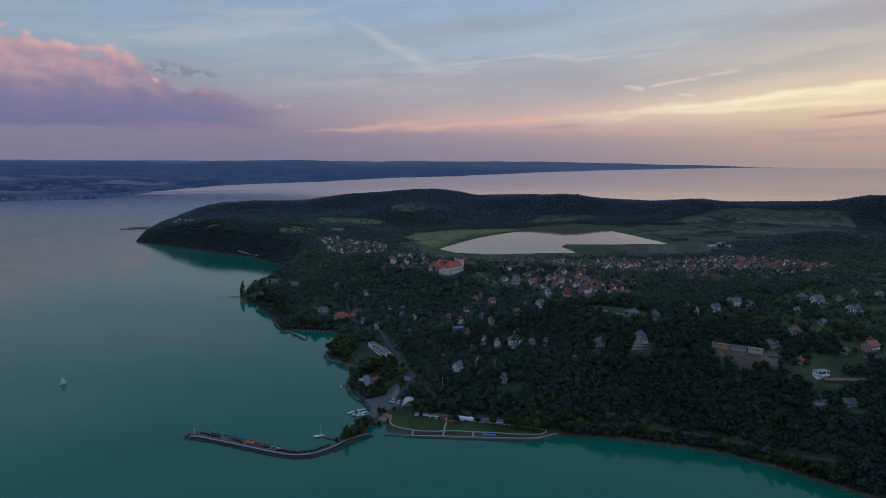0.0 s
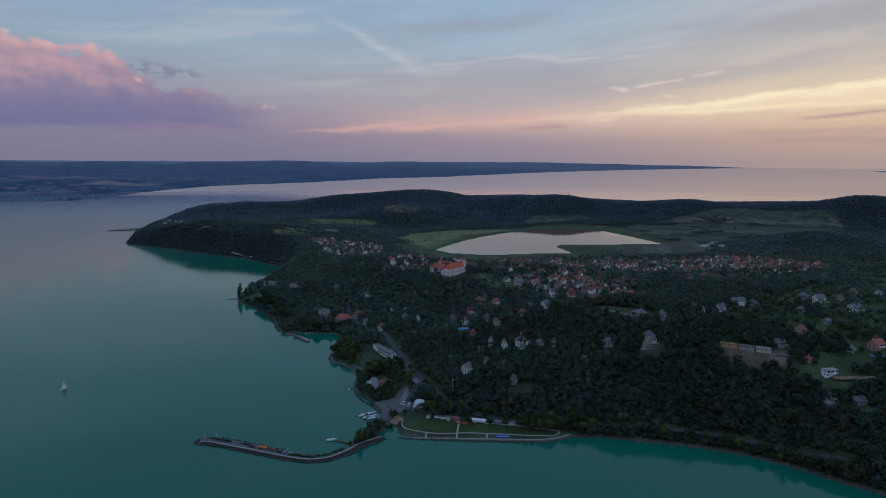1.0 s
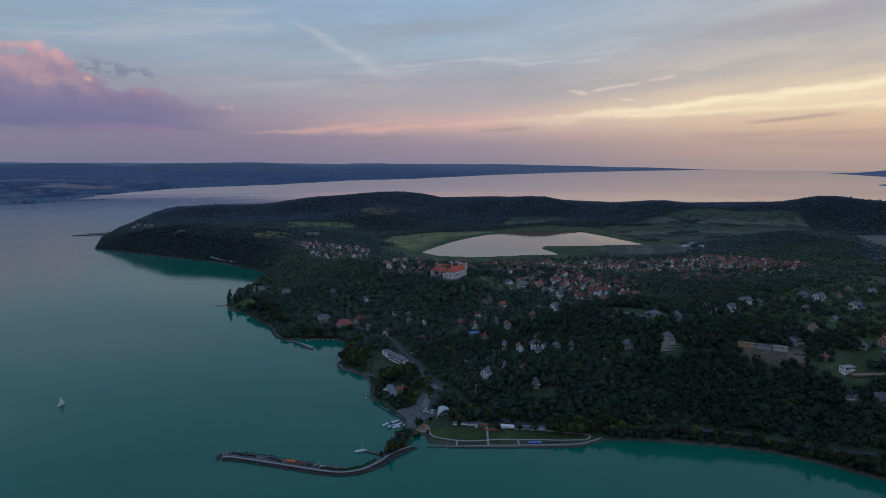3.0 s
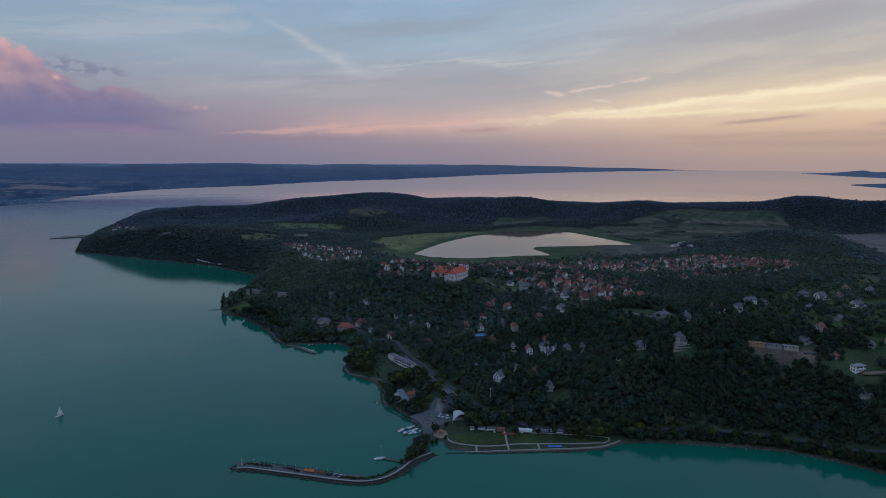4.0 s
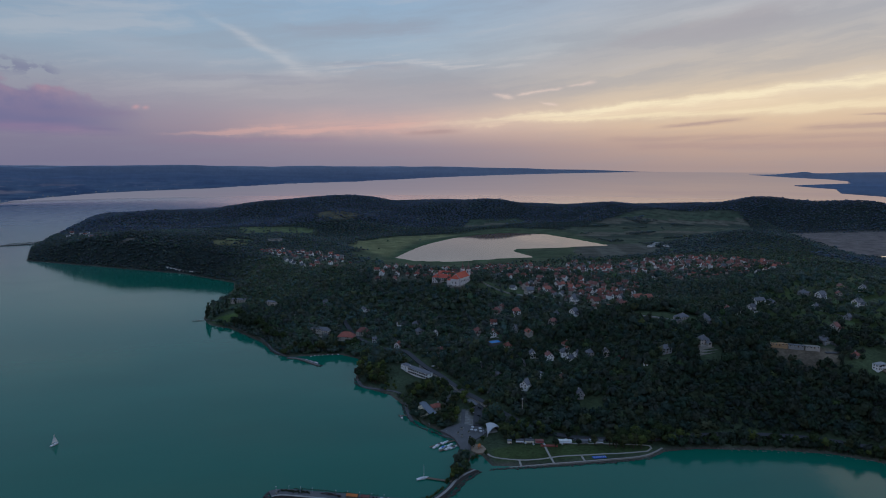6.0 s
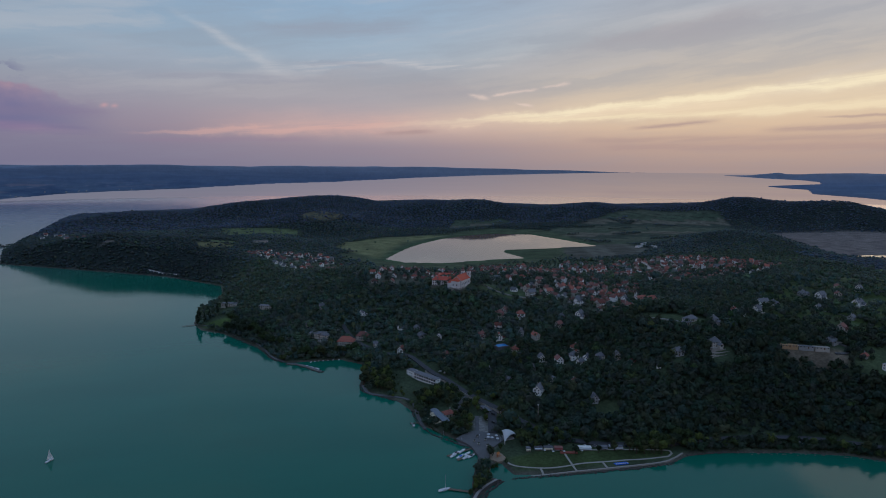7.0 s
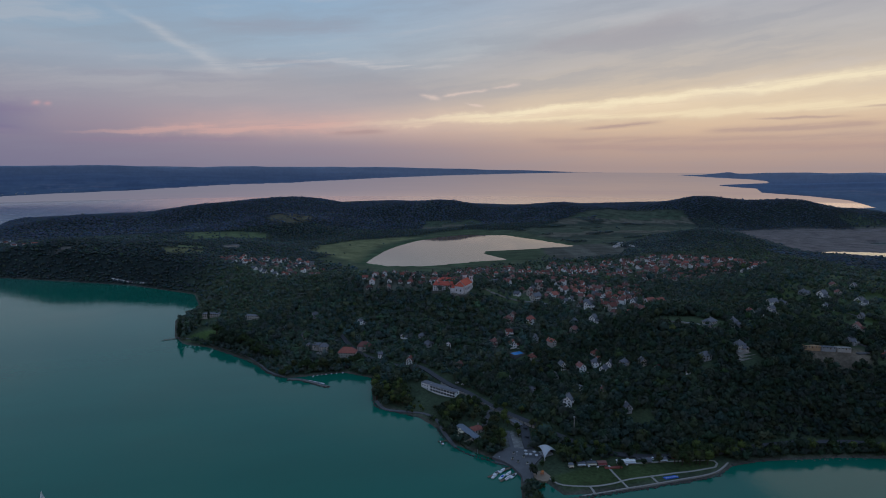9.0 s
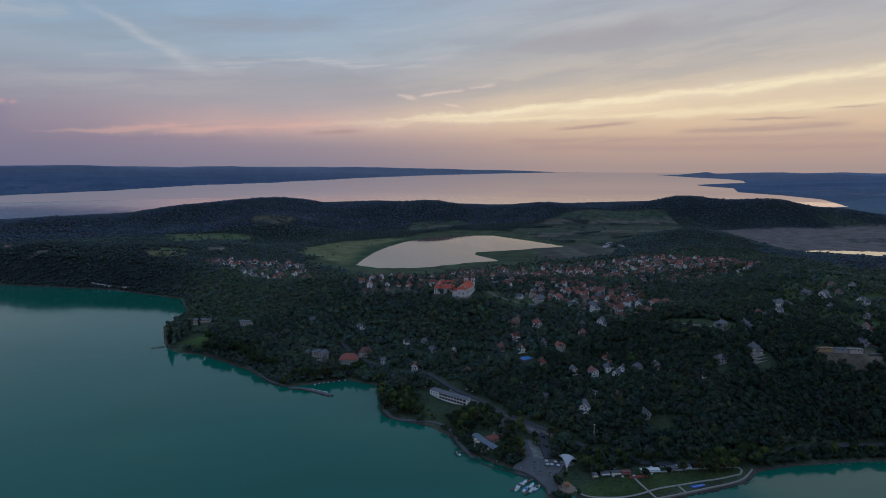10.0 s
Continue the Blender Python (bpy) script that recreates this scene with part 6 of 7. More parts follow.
# cars behind the lawn and in the car park
for k, (x, y, a) in enumerate(((32, 509, -14), (38, 507.5, 75), (41, 506.8, 75), (44, 506, 75), (52, 504.5, -14), (58, 503, 75), (61, 502.2, 75), (66, 501, 75), (-6, 519, 70), (-12, 521, 70), (-16, 522, 70), (24, 511.5, 75))):
    copy_thing(CARS[(k * 3 + 1) % 4], pose(x, y, ground(x, y) + 0.15, 0, 0, a))

# ---- the abbey on the cliff ----
M_OLDWHITE = material("old_white_limewash", (0.66, 0.60, 0.575), 0.9, 0.18, 0.25)
M_ORANGE = material("bright_orange_tile", (0.56, 0.11, 0.06), 0.8, 0.25, 0.5)
M_RED = material("dark_red_tile", (0.50, 0.10, 0.065), 0.8, 0.25, 0.5)
M_COPPER = material("dark_spire_sheet", (0.22, 0.12, 0.10), 0.6, 0.3, 0.5)
AZ0 = 71.0
church = thing("abbey_church", pose(9.1, 842.4, AZ0, 0, 0, 47), "white baroque abbey church with two towers and orange roof", "church")
part("nave", wall_mesh("gable", 27, 14, 11.5, 6.2), M_OLDWHITE, church, at=pose(15.5, 7, 0))
part("roof", roof_mesh("gable", 27, 14, 6.2, 0.5), M_ORANGE, church, "orange tiled roof", at=pose(15.5, 7, 11.5))
part("choir", boxes((-3.5, 2.2, 1.4, 12.6, -8, 11.0)), M_OLDWHITE, church)
part("choir_roof", roof_mesh("hip", 9.0, 11.2, 4.8, 0.4), M_ORANGE, church, at=pose(1.0, 7, 11.0))
part("sacristy", wall_mesh("hip", 9, 7, 8.0, 2.5), M_OLDWHITE, church, at=pose(1.5, 15.6, 0))
part("sacristy_roof", roof_mesh("hip", 9, 7, 2.6, 0.3), M_RED, church, at=pose(1.5, 15.6, 8.0))
part("plinth", boxes((-3.8, 29.2, -0.3, 14.3, -6, 1.2)), M_STONE, church, "pale stone plinth")
for k in range(5):
    add_window(church, pose(5.0 + k * 4.8, 0.0, 5.0), WIN_TALL)
    add_window(church, pose(5.0 + k * 4.8, 14.0, 5.0, 0, 0, 180), WIN_TALL)
for k in range(6):
    part("buttress", boxes((-0.4, 0.4, -0.5, 0.0, -4, 9.5)), M_OLDWHITE, church, at=pose(2.6 + k * 4.8, 0, 0))
for y in (4.2, 9.8):
    add_window(church, pose(-3.5, y, 4.0, 0, 0, -90), WIN_TALL)
for y in (2.4, 11.8):
    tw = part("tower", boxes((-2.2, 2.2, -2.2, 2.2, -4, 20.0), (-2.5, 2.5, -2.5, 2.5, 19.3, 19.9), (-2.4, 2.4, -2.4, 2.4, 13.0, 13.4)), M_OLDWHITE, church, at=pose(30.4, y, 0))
    b = bmesh.new()
    prof = ((2.7, 20.0), (2.5, 21.0), (1.4, 22.4), (1.8, 23.4), (1.4, 24.6), (0.55, 25.8), (0.3, 28.0), (0.05, 31.0))
    for (r0, z0), (r1, z1) in zip(prof[:-1], prof[1:]):
        cone(b, r0, r1, z0, z1, 8)
    part("spire", b, M_COPPER, tw, "dark curved spire")
    for yaw, dx, dy in ((0, 0, -2.2), (180, 0, 2.2), (-90, -2.2, 0), (90, 2.2, 0)):
        for z in (7.0, 15.2):
            w = part("louvre", WIN_TALL, None, tw, at=pose(dx, dy, z, 0, 0, yaw))
monastery = thing("abbey_monastery", pose(-22.5, 880, AZ0 - 0.5, 0, 0, -27), "white three-storey monastery block with red tiled roofs", "monastery")
for nm, x, y, w, d, yaw in (("front_wing", 16.0, 5.5, 32, 11, 0), ("west_wing", 5, 22, 26, 10, 90), ("east_wing", 24, 22, 24, 9, 90), ("back_wing", 14, 33, 22, 9, 0)):
    wg = part(nm, wall_mesh("hip", w, d, 8.4, 4.4), M_OLDWHITE, monastery, at=pose(x, y, -0.3, 0, 0, yaw))
    part("roof", roof_mesh("hip", w, d, 4.4, 0.5), M_RED, wg, at=Matrix.Translation((0, 0, 8.4)))
for f in range(3):
    for k in range(9):
        add_window(monastery, pose(2.2 + k * 3.2, 0.0, f * 2.7 + 0.6))
    for k in range(3):
        add_window(monastery, pose(0.0, 2.4 + k * 3.2, f * 2.7 + 0.6, 0, 0, -90))
for x, y in ((6, 5), (15, 5.5), (22, 5), (5, 24), (24, 24)):
    part("chimney", boxes((-0.5, 0.5, -0.5, 0.5, -1.5, 1.6)), M_OLDWHITE, monastery, at=pose(x, y, 12.2))
slab("terrace", [(-24, 880), (-1, 861), (2, 841), (7.5, 838), (40, 869), (44, 880), (30, 900), (-4, 912)], 52, AZ0 - 0.3, material("mossy_stone", (0.13, 0.125, 0.10), 0.95, 0.4, 0.3, bump=0.4), "mossy stone terrace round the abbey", "terrace")
wall_l = thing("terrace_wall", pose(0, 0, 0), "long pale stone retaining wall on the cliff edge", "wall")
L = smooth_line([(52, 874), (78, 840), (98, 816)], 4)
for k in range(len(L) - 1):
    a, c = L[k], L[k + 1]
    ang = math.degrees(math.atan2(c[1] - a[1], c[0] - a[0]))
    part("wall_section", boxes((0, float(np.linalg.norm(c - a)) + 0.02, -0.3, 0.3, -2.0, 1.2)), M_STONE, wall_l, at=pose(a[0] - 3, a[1] - 3, ground(a[0] - 3, a[1] - 3), 0, 0, ang))
wall_2 = thing("terrace_wall", pose(0, 0, 0), "pale retaining wall below the lookout lawn", "wall")
L = smooth_line([(160, 656), (178, 636), (196, 612), (214, 608)], 5)
for k in range(len(L) - 1):
    a, c = L[k], L[k + 1]
    ang = math.degrees(math.atan2(c[1] - a[1], c[0] - a[0]))
    part("wall_section", boxes((0, float(np.linalg.norm(c - a)) + 0.02, -0.3, 0.3, -2.5, 1.4)), M_STONE, wall_2, at=pose(a[0], a[1], ground(*a), 0, 0, ang))

# ---- villas on the slope ----
WALLS = [M_WHITE, M_CREAM, M_GREY]
ROOFS = [M_TILE, M_BROWN, M_SLATE]
WNAME, RNAME = ["white", "cream", "grey"], ["red tiled", "brown tiled", "dark grey"]
KNAME = {"gable": "gabled", "hip": "hipped", "flat": "flat"}


def villa(x, y, w, d, floors, kind, wi, ri, yaw, what="villa", balcony=False, where="among slope trees"):
    z = min(ground(x, y), ground(x + 3, y - 3), ground(x - 3, y - 3)) + 1.2
    lab = "%s %s with %s %s roof %s" % (WNAME[wi], what, RNAME[ri], KNAME[kind], where)
    w, d = w * 0.8, d * 0.8
    wing = 0 if kind == "flat" or w < 7.5 else (1 if int(x + y) % 3 == 0 else (-1 if int(x + y) % 3 == 1 else 0))
    return house(pose(x, y, z, 0, 0, yaw), lab, w, d, 2.55, 0.4 if kind == "flat" else d * 0.46, kind, WALLS[wi], ROOFS[ri], floors, kind != "flat", balcony, what, wing=wing)


G_, H_, F_ = "gable", "hip", "flat"
for row in ((-149, 832, 27, 15, 2, H_, 1, 0, -22), (-127, 837, 20, 13, 2, H_, 1, 1, -22), (-187, 856, 20, 14, 2, F_, 1, 2, -30), (-176, 845, 12, 10, 3, H_, 1, 2, -30), (-196, 886, 10, 8, 2, H_, 1, 2, -20), (-114, 806, 7, 6, 2, G_, 0, 2, -10), (-217, 924, 9, 7, 1, G_, 0, 2, 20), (-247, 899, 7, 5, 1, G_, 0, 2, 10), (-120, 891, 10, 8, 2, G_, 0, 2, 30), (-175, 938, 9, 8, 2, G_, 2, 2, 10)):
    villa(*row, where="near the shore")
for row in ((-314, 1056, 30, 11, 2, F_, 1, 2, -18), (-256, 995, 24, 10, 2, F_, 1, 2, -25)):
    villa(*row, what="guesthouse", where="above shore trees")
for row in ((-89, 763, 11, 9, 2, G_, 0, 0, 60), (-76, 833, 10, 8, 1, G_, 0, 2, 30), (-58, 817, 10, 8, 1, H_, 2, 2, -10), (-57, 793, 14, 9, 1, H_, 2, 2, 15), (-39, 771, 9, 7, 2, G_, 0, 2, 70), (-45, 719, 11, 8, 1, G_, 1, 1, 30), (-25, 690, 9, 8, 1, H_, 2, 2, 0), (7, 741, 10, 8, 2, H_, 1, 1, 15), (22, 722, 11, 9, 2, G_, 0, 0, 75), (29, 688, 9, 8, 1, H_, 1, 0, 10)):
    villa(*row)
for row in ((48, 716, 10, 8, 2, G_, 2, 2, 60), (59, 699, 12, 8, 2, G_, 1, 0, 100), (31, 750, 11, 8, 2, G_, 0, 0, -10), (65, 761, 12, 9, 2, H_, 0, 0, -5), (44, 781, 11, 9, 2, H_, 1, 1, 10), (53, 786, 9, 8, 2, G_, 1, 1, 40), (91, 705, 9, 8, 2, G_, 1, 1, 20), (121, 711, 12, 9, 2, G_, 0, 2, 35), (104, 725, 9, 7, 1, H_, 2, 2, 0), (47, 655, 10, 8, 2, G_, 0, 2, 80)):
    villa(*row)
for row in ((61, 641, 12, 9, 2, G_, 0, 1, 85), (77, 639, 11, 9, 2, H_, 0, 2, 10), (85, 651, 10, 9, 2, H_, 1, 0, 10), (88, 629, 9, 8, 1, G_, 0, 2, 30), (97, 618, 10, 8, 2, H_, 1, 2, 0), (110, 606, 9, 8, 2, G_, 1, 2, 75), (117, 591, 8, 7, 1, G_, 1, 1, 20), (134, 570, 7, 5, 1, G_, 0, 2, 60), (159, 575, 12, 9, 2, H_, 2, 2, -10), (79, 627, 9, 7, 1, G_, 0, 2, 20)):
    villa(*row)
for row in ((0, 637, 12, 9, 1, H_, 2, 2, 25), (32, 642, 8, 7, 1, G_, 2, 2, 60), (35, 606, 10, 8, 2, F_, 0, 2, 20), (15, 590, 14, 10, 2, G_, 0, 2, 50), (55, 595, 9, 7, 1, G_, 1, 1, 30), (60, 562, 9, 8, 2, G_, 2, 2, 75), (-12, 661, 9, 7, 1, H_, 2, 2, 10)):
    villa(*row, balcony=row[4] == 2)
for row in ((226, 608, 11, 9, 2, H_, 2, 2, 15), (271, 628, 9, 8, 2, G_, 0, 0, 70), (276, 620, 9, 8, 2, G_, 0, 2, 70), (301, 627, 10, 8, 2, G_, 0, 2, 10), (337, 658, 18, 9, 2, G_, 0, 2, 5), (357, 663, 12, 8, 1, H_, 2, 2, 0), (445, 704, 14, 9, 1, H_, 2, 2, 10), (449, 680, 16, 10, 2, G_, 0, 2, 15), (474, 677, 9, 8, 2, G_, 1, 1, 60), (522, 720, 12, 9, 2, G_, 1, 1, 60)):
    villa(*row, where="on garden slope")
for row in ((543, 706, 10, 8, 2, G_, 0, 2, 20), (465, 642, 16, 10, 2, G_, 0, 2, 15), (398, 636, 9, 6, 1, G_, 0, 2, 10), (351, 564, 12, 9, 2, G_, 1, 1, 25), (399, 593, 9, 8, 1, G_, 2, 2, 20), (320, 548, 14, 8, 1, G_, 2, 2, 12), (332, 520, 7, 7, 1, H_, 1, 0, 20), (378, 527, 8, 7, 1, G_, 2, 2, 40), (321, 474, 12, 8, 1, H_, 2, 2, 10), (340, 463, 13, 9, 1, G_, 2, 2, -5)):
    villa(*row, where="on garden slope")

# stone villa on stepped terraces
villa(200, 574, 13, 10, 2, "hip", 1, 2, 5, where="above stone terraces")
steps_ = thing("garden_terraces", pose(200, 566, ground(200, 566)), "pale stone garden terraces below a villa", "terraces")
for k in range(3):
    part("terrace_wall", boxes((-9 - 2 * k, 8 + 2 * k, -0.4 - 3.2 * k, 0.0 - 3.2 * k, -3.0 - 1.9 * k, 1.4 - 1.9 * k), (-9 - 2 * k, 8 + 2 * k, -0.0 - 3.2 * k, 2.8 - 3.2 * k, 0.8 - 1.9 * k, 1.0 - 1.9 * k)), M_STONE, steps_)
# lookout restaurant
lookout = house(pose(206, 620, ground(206, 620), 0, 0, 15), "stone lookout restaurant with a grey hipped roof", 15, 8.5, 3.0, 3.0, "hip", M_CREAM, M_SLATE, 1, True, name="restaurant")
house(pose(196, 613, ground(196, 613) + 0.3, 0, 0, 15), "low stone annex with terrace beside the lookout", 10, 6, 2.8, 0.4, "flat", M_STONE, M_PAVING, 1, False, name="annex")
# new terrace houses under construction
M_RAW = material("raw_orange_brick", (0.42, 0.26, 0.14), 0.9, 0.2, 0.5)
for x, y, w, wl, rf, lab in ((273, 553, 15, M_RAW, M_RAW, "unfinished row house with bare orange walls"), (287, 546.5, 14, M_GREY, M_SLATE, "unfinished row house with a blue-grey roof"), (300.5, 540.2, 13, M_CREAM, M_STONE, "unfinished pale concrete row house")):
    house(pose(x, y, ground(x, y) + 1.3, 0, 0, -25), lab, w, 5.0, 2.0, 0.4, "flat", wl, rf, 1, False, name="row_house", group="row houses")
# white modern house and its neighbours
modern = house(pose(339, 500, ground(339, 496) + 0.5, 0, 0, 8), "white two-storey modern house with dark glazed balconies", 12, 6, 2.8, 0.4, "flat", M_WHITE, M_GREY, 2, False, True)
for k in range(3):
    add_window(modern, pose(-4 + 4 * k, -3.5, 3.9), WIN_WIDE)
big = house(pose(404, 530, ground(404, 526) + 0.5, 0, 0, 20), "large orange-walled villa with red gabled roof", 13, 9, 2.9, 3.8, "gable", material("orange_render", (0.40, 0.24, 0.18), 0.85, 0.15, 0.4), M_TILE, 2, True, True)
part("turret", boxes((-2.2, 2.2, -2.2, 2.2, -2, 9.0)), M_CREAM, big, at=pose(4, 3.4, 0))
part("turret_roof", roof_mesh("hip", 4.5, 4.6, 3.0, 0.3), M_TILE, big, at=pose(4, 3.4, 9.0))


def pool(x, y, w, d, yaw, label):
    z = max(ground(x + a, y + c) for a in (-w / 2, 0, w / 2) for c in (-d / 2, 0, d / 2)) + 0.2
    root = thing("swimming_pool", pose(x, y, z, 0, 0, yaw), label, "pool")
    part("surround", boxes((-w / 2 - 1.2, w / 2 + 1.2, -d / 2 - 1.2, -d / 2, -4, 0.1), (-w / 2 - 1.2, w / 2 + 1.2, d / 2, d / 2 + 1.2, -4, 0.1), (-w / 2 - 1.2, -w / 2, -d / 2, d / 2, -4, 0.1), (w / 2, w / 2 + 1.2, -d / 2, d / 2, -4, 0.1)), M_PAVING, root)
    part("basin", boxes((-w / 2, w / 2, -d / 2, d / 2, -4, -0.15)), material("pool_blue", (0.07, 0.28, 0.58), 0.08, 0.1, 0.4, spec=0.5), root)
    return root


pool(18, 703, 13, 9, 10, "bright blue garden swimming pool below a villa")
pool(394, 515, 11, 6, 15, "blue swimming pool with a pale rim")

# ---- village houses ----
VRNG = random.Random(5)
KINDS = []
for k, (w, d, kind, wi, ri, fl) in enumerate(((9, 7, "gable", 0, 0, 1), (9, 7, "gable", 1, 1, 1), (8, 7, "hip", 0, 0, 1), (10, 7, "gable", 0, 1, 1), (8, 7, "gable", 1, 1, 2), (9, 7, "hip", 1, 1, 1), (9, 7, "gable", 0, 2, 1), (7.5, 7, "gable", 0, 0, 2), (11, 6.5, "gable", 2, 1, 1), (9, 7.5, "hip", 0, 0, 1), (8, 6.5, "gable", 0, 1, 2), (9, 6.5, "gable", 0, 0, 1))):
    KINDS.append((w, d, kind, wi, ri, fl))
made = {}
spots = []


def settle(pts, gap, chance, limit, angle, name="house", group="village houses", windows="few", near=105):
    """Houses set out loosely along lanes within an outline."""
    P = np.array(pts)
    lo, hi = P.min(0), P.max(0)
    n = 0
    ca, sa = math.cos(radians(angle)), math.sin(radians(angle))
    cx, cy = (lo + hi) / 2
    span = int(max(hi - lo) / gap) + 2
    cells = [(i, j) for i in range(-span, span) for j in range(-span, span)]
    VRNG.shuffle(cells)
    for i, j in cells:
        u, v = i * gap * 1.05 + VRNG.uniform(-3, 3), j * gap * 0.95 + VRNG.uniform(-3, 3)
        x, y = cx + u * ca - v * sa, cy + u * sa + v * ca
        if not (lo[0] < x < hi[0] and lo[1] < y < hi[1]) or VRNG.random() > chance:
            continue
        if signed(np.array([x]), np.array([y]), pts)[0] < 4 or any((x - a) ** 2 + (y - c) ** 2 < near for a, c in spots):
            continue
        spots.append((x, y))
        k = VRNG.randrange(len(KINDS))
        yaw = angle + VRNG.choice((0, 90, 90, 270, 270, 180)) + VRNG.uniform(-9, 9)
        z = min(ground(x + a, y + c) for a in (-4, 4) for c in (-4, 4)) + 0.6
        s = VRNG.uniform(0.78, 1.08)
        m = pose(x, y, z, 0, 0, yaw) @ Matrix.Diagonal((s, s, VRNG.uniform(0.95, 1.15), 1))
        if (group, k) not in made:
            w, d, kind, wi, ri, fl = KINDS[k]
            made[group, k] = house(m, "%s village %s with a %s %s roof" % (WNAME[wi], name, RNAME[ri], KNAME[kind]), w, d, 2.9, d * 0.42, kind, WALLS[wi], ROOFS[ri], fl, True, name=name, group=group, windows=windows)
        else:
            o = copy_thing(made[group, k], m)
            o.matrix_basis = m
        n += 1
        if n >= limit:
            break
    return n


settle(OLD_TOWN, 13.0, 0.85, 80, 28, "house", "old town houses", "few", 130)
settle([p for p in VILLAGE], 13.5, 0.62, 290, 28, "house", "village houses", "one", 120)
settle([(200, 862), (531, 869), (655, 936), (772, 1118), (727, 1192), (520, 1200), (330, 1120)], 13.5, 0.9, 120, 28, "cottage", "cottages in the village", "one", 120)
settle(ABBEY_TOWN, 14.5, 0.8, 40, -20, "cottage", "cottages by the abbey")
settle(WEST_TOWN, 15.5, 0.85, 60, 35, "cottage", "cottages in the west")
house(pose(-290, 1594, ground(-290, 1594), 0, 0, 8), "long pale apartment block at the edge of town", 34, 11, 3.0, 0.4, "flat", M_CREAM, M_PAVING, 3, False, name="apartment_block")
house(pose(-150, 1330, ground(-150, 1330), 0, 0, -10), "long pale hall with a flat roof", 40, 14, 4.0, 0.4, "flat", M_GREY, M_PAVING, 1, False, name="hall")
house(pose(85, 925, ground(85, 925), 0, 0, 20), "long museum building with a dark grey roof", 26, 10, 4.0, 3.5, "gable", M_WHITE, M_SLATE, 1, True, name="museum")
house(pose(40, 940, ground(40, 940), 0, 0, -20), "long school building with a brown roof", 28, 10, 3.6, 3.5, "hip", M_CREAM, M_BROWN, 2, True, name="school")
house(pose(560, 965, ground(560, 965), 0, 0, 15), "large village hall with a wide red roof", 26, 16, 4.0, 6.0, "hip", M_WHITE, M_TILE, 1, False, name="hall")
for x, y, w, wl, rf in ((222, 738, 14, M_WHITE, M_TILE), (205, 742, 13, M_WHITE, M_SLATE), (235, 735, 12, M_CREAM, M_TILE), (140, 748, 11, M_WHITE, M_SLATE), (158, 728, 10, M_CREAM, M_TILE), (105, 822, 12, M_CREAM, M_SLATE), (128, 815, 9, M_WHITE, M_TILE)):
    house(pose(x, y, ground(x, y) + 0.6, 0, 0, 12), "two-storey old-town house facing the lake", w, 9, 3.0, 3.6, "gable", wl, rf, 2, True, True, group="houses facing the lake")
for k in range(9):
    x, y = -520 + k * 8, 1474 - k * 6.5
    house(pose(x, y, max(0.8, ground(x, y)), 0, 0, -40), "small pale holiday cabin on the shore", 6, 4, 2.6, 0.3, "flat", M_WHITE, M_PAVING, 1, False, name="cabin", group="shore cabins", windows=False)
HRNG = random.Random(17)
for k in range(20):
    x = -915 + k * 13 + HRNG.uniform(-8, 8)
    y = 1995 - k * 12 + HRNG.uniform(-30, 40)
    if signed(np.array([x]), np.array([y]), COAST)[0] > 10:
        house(pose(x, y, ground(x, y) + 3.0, 0, 0, HRNG.uniform(-40, 40)), "small pale cottage on the far headland slope", 9, 7, 3.6, 2.6, "gable", M_WHITE, HRNG.choice((M_TILE, M_BROWN, M_SLATE)), 1, False, name="cottage", group="headland cottages", windows="one")
far_v, far_f = [], []
for k in range(90):
    a = radians(-36 + 11 * VRNG.random() ** 1.6 + (VRNG.uniform(0, 14) if k % 5 == 0 else 0))
    R = np.interp(math.degrees(a), *np.array(LEFT_SHORE).T) + VRNG.uniform(20, 60) + 380 * VRNG.random() ** 2
    z = float(far_left(np.array([a]), np.array([R]))[0])
    Rn, zn = draw_in(np.array([R]), np.array([z]))
    x, y, z = MID_X + float(Rn[0]) * math.sin(a), MID_Y + float(Rn[0]) * math.cos(a), float(zn[0])
    w, d, h = VRNG.uniform(2, 4.5), VRNG.uniform(2.5, 4), VRNG.uniform(1.8, 3.5)
    o = len(far_v)
    far_v += [(x - w, y - d, z - 2), (x + w, y - d, z - 2), (x + w, y + d, z - 2), (x - w, y + d, z - 2), (x - w, y - d, z + h), (x + w, y - d, z + h), (x + w, y + d, z + h), (x - w, y + d, z + h), (x - w, y, z + h * 1.7), (x + w, y, z + h * 1.7)]
    far_f += [[o + i for i in f] for f in ((0, 1, 5, 4), (1, 2, 6, 5), (2, 3, 7, 6), (3, 0, 4, 7), (4, 5, 9, 8), (6, 7, 8, 9), (5, 6, 9, 9), (7, 4, 8, 8))]
me = bpy.data.meshes.new("far_houses")
me.from_pydata(far_v, [], [f if f[2] != f[3] else f[:3] for f in far_f])
me.materials.append(M_GREY)
tagged(new("far_houses", me), "pale small houses scattered along the far shore", "houses", kind="stuff")

# farm behind the village fields
for x, y, w in ((690, 1440, 22), (705, 1415, 15), (668, 1428, 12), (720, 1480, 26), (700, 1400, 11)):
    house(pose(x, y, ground(x, y), 0, 0, 25), "pale farm building beside village fields", w, 9, 3.4, 2.6, "gable", M_WHITE, M_GREY, 1, False, name="farm_building", group="farm buildings", windows="one")

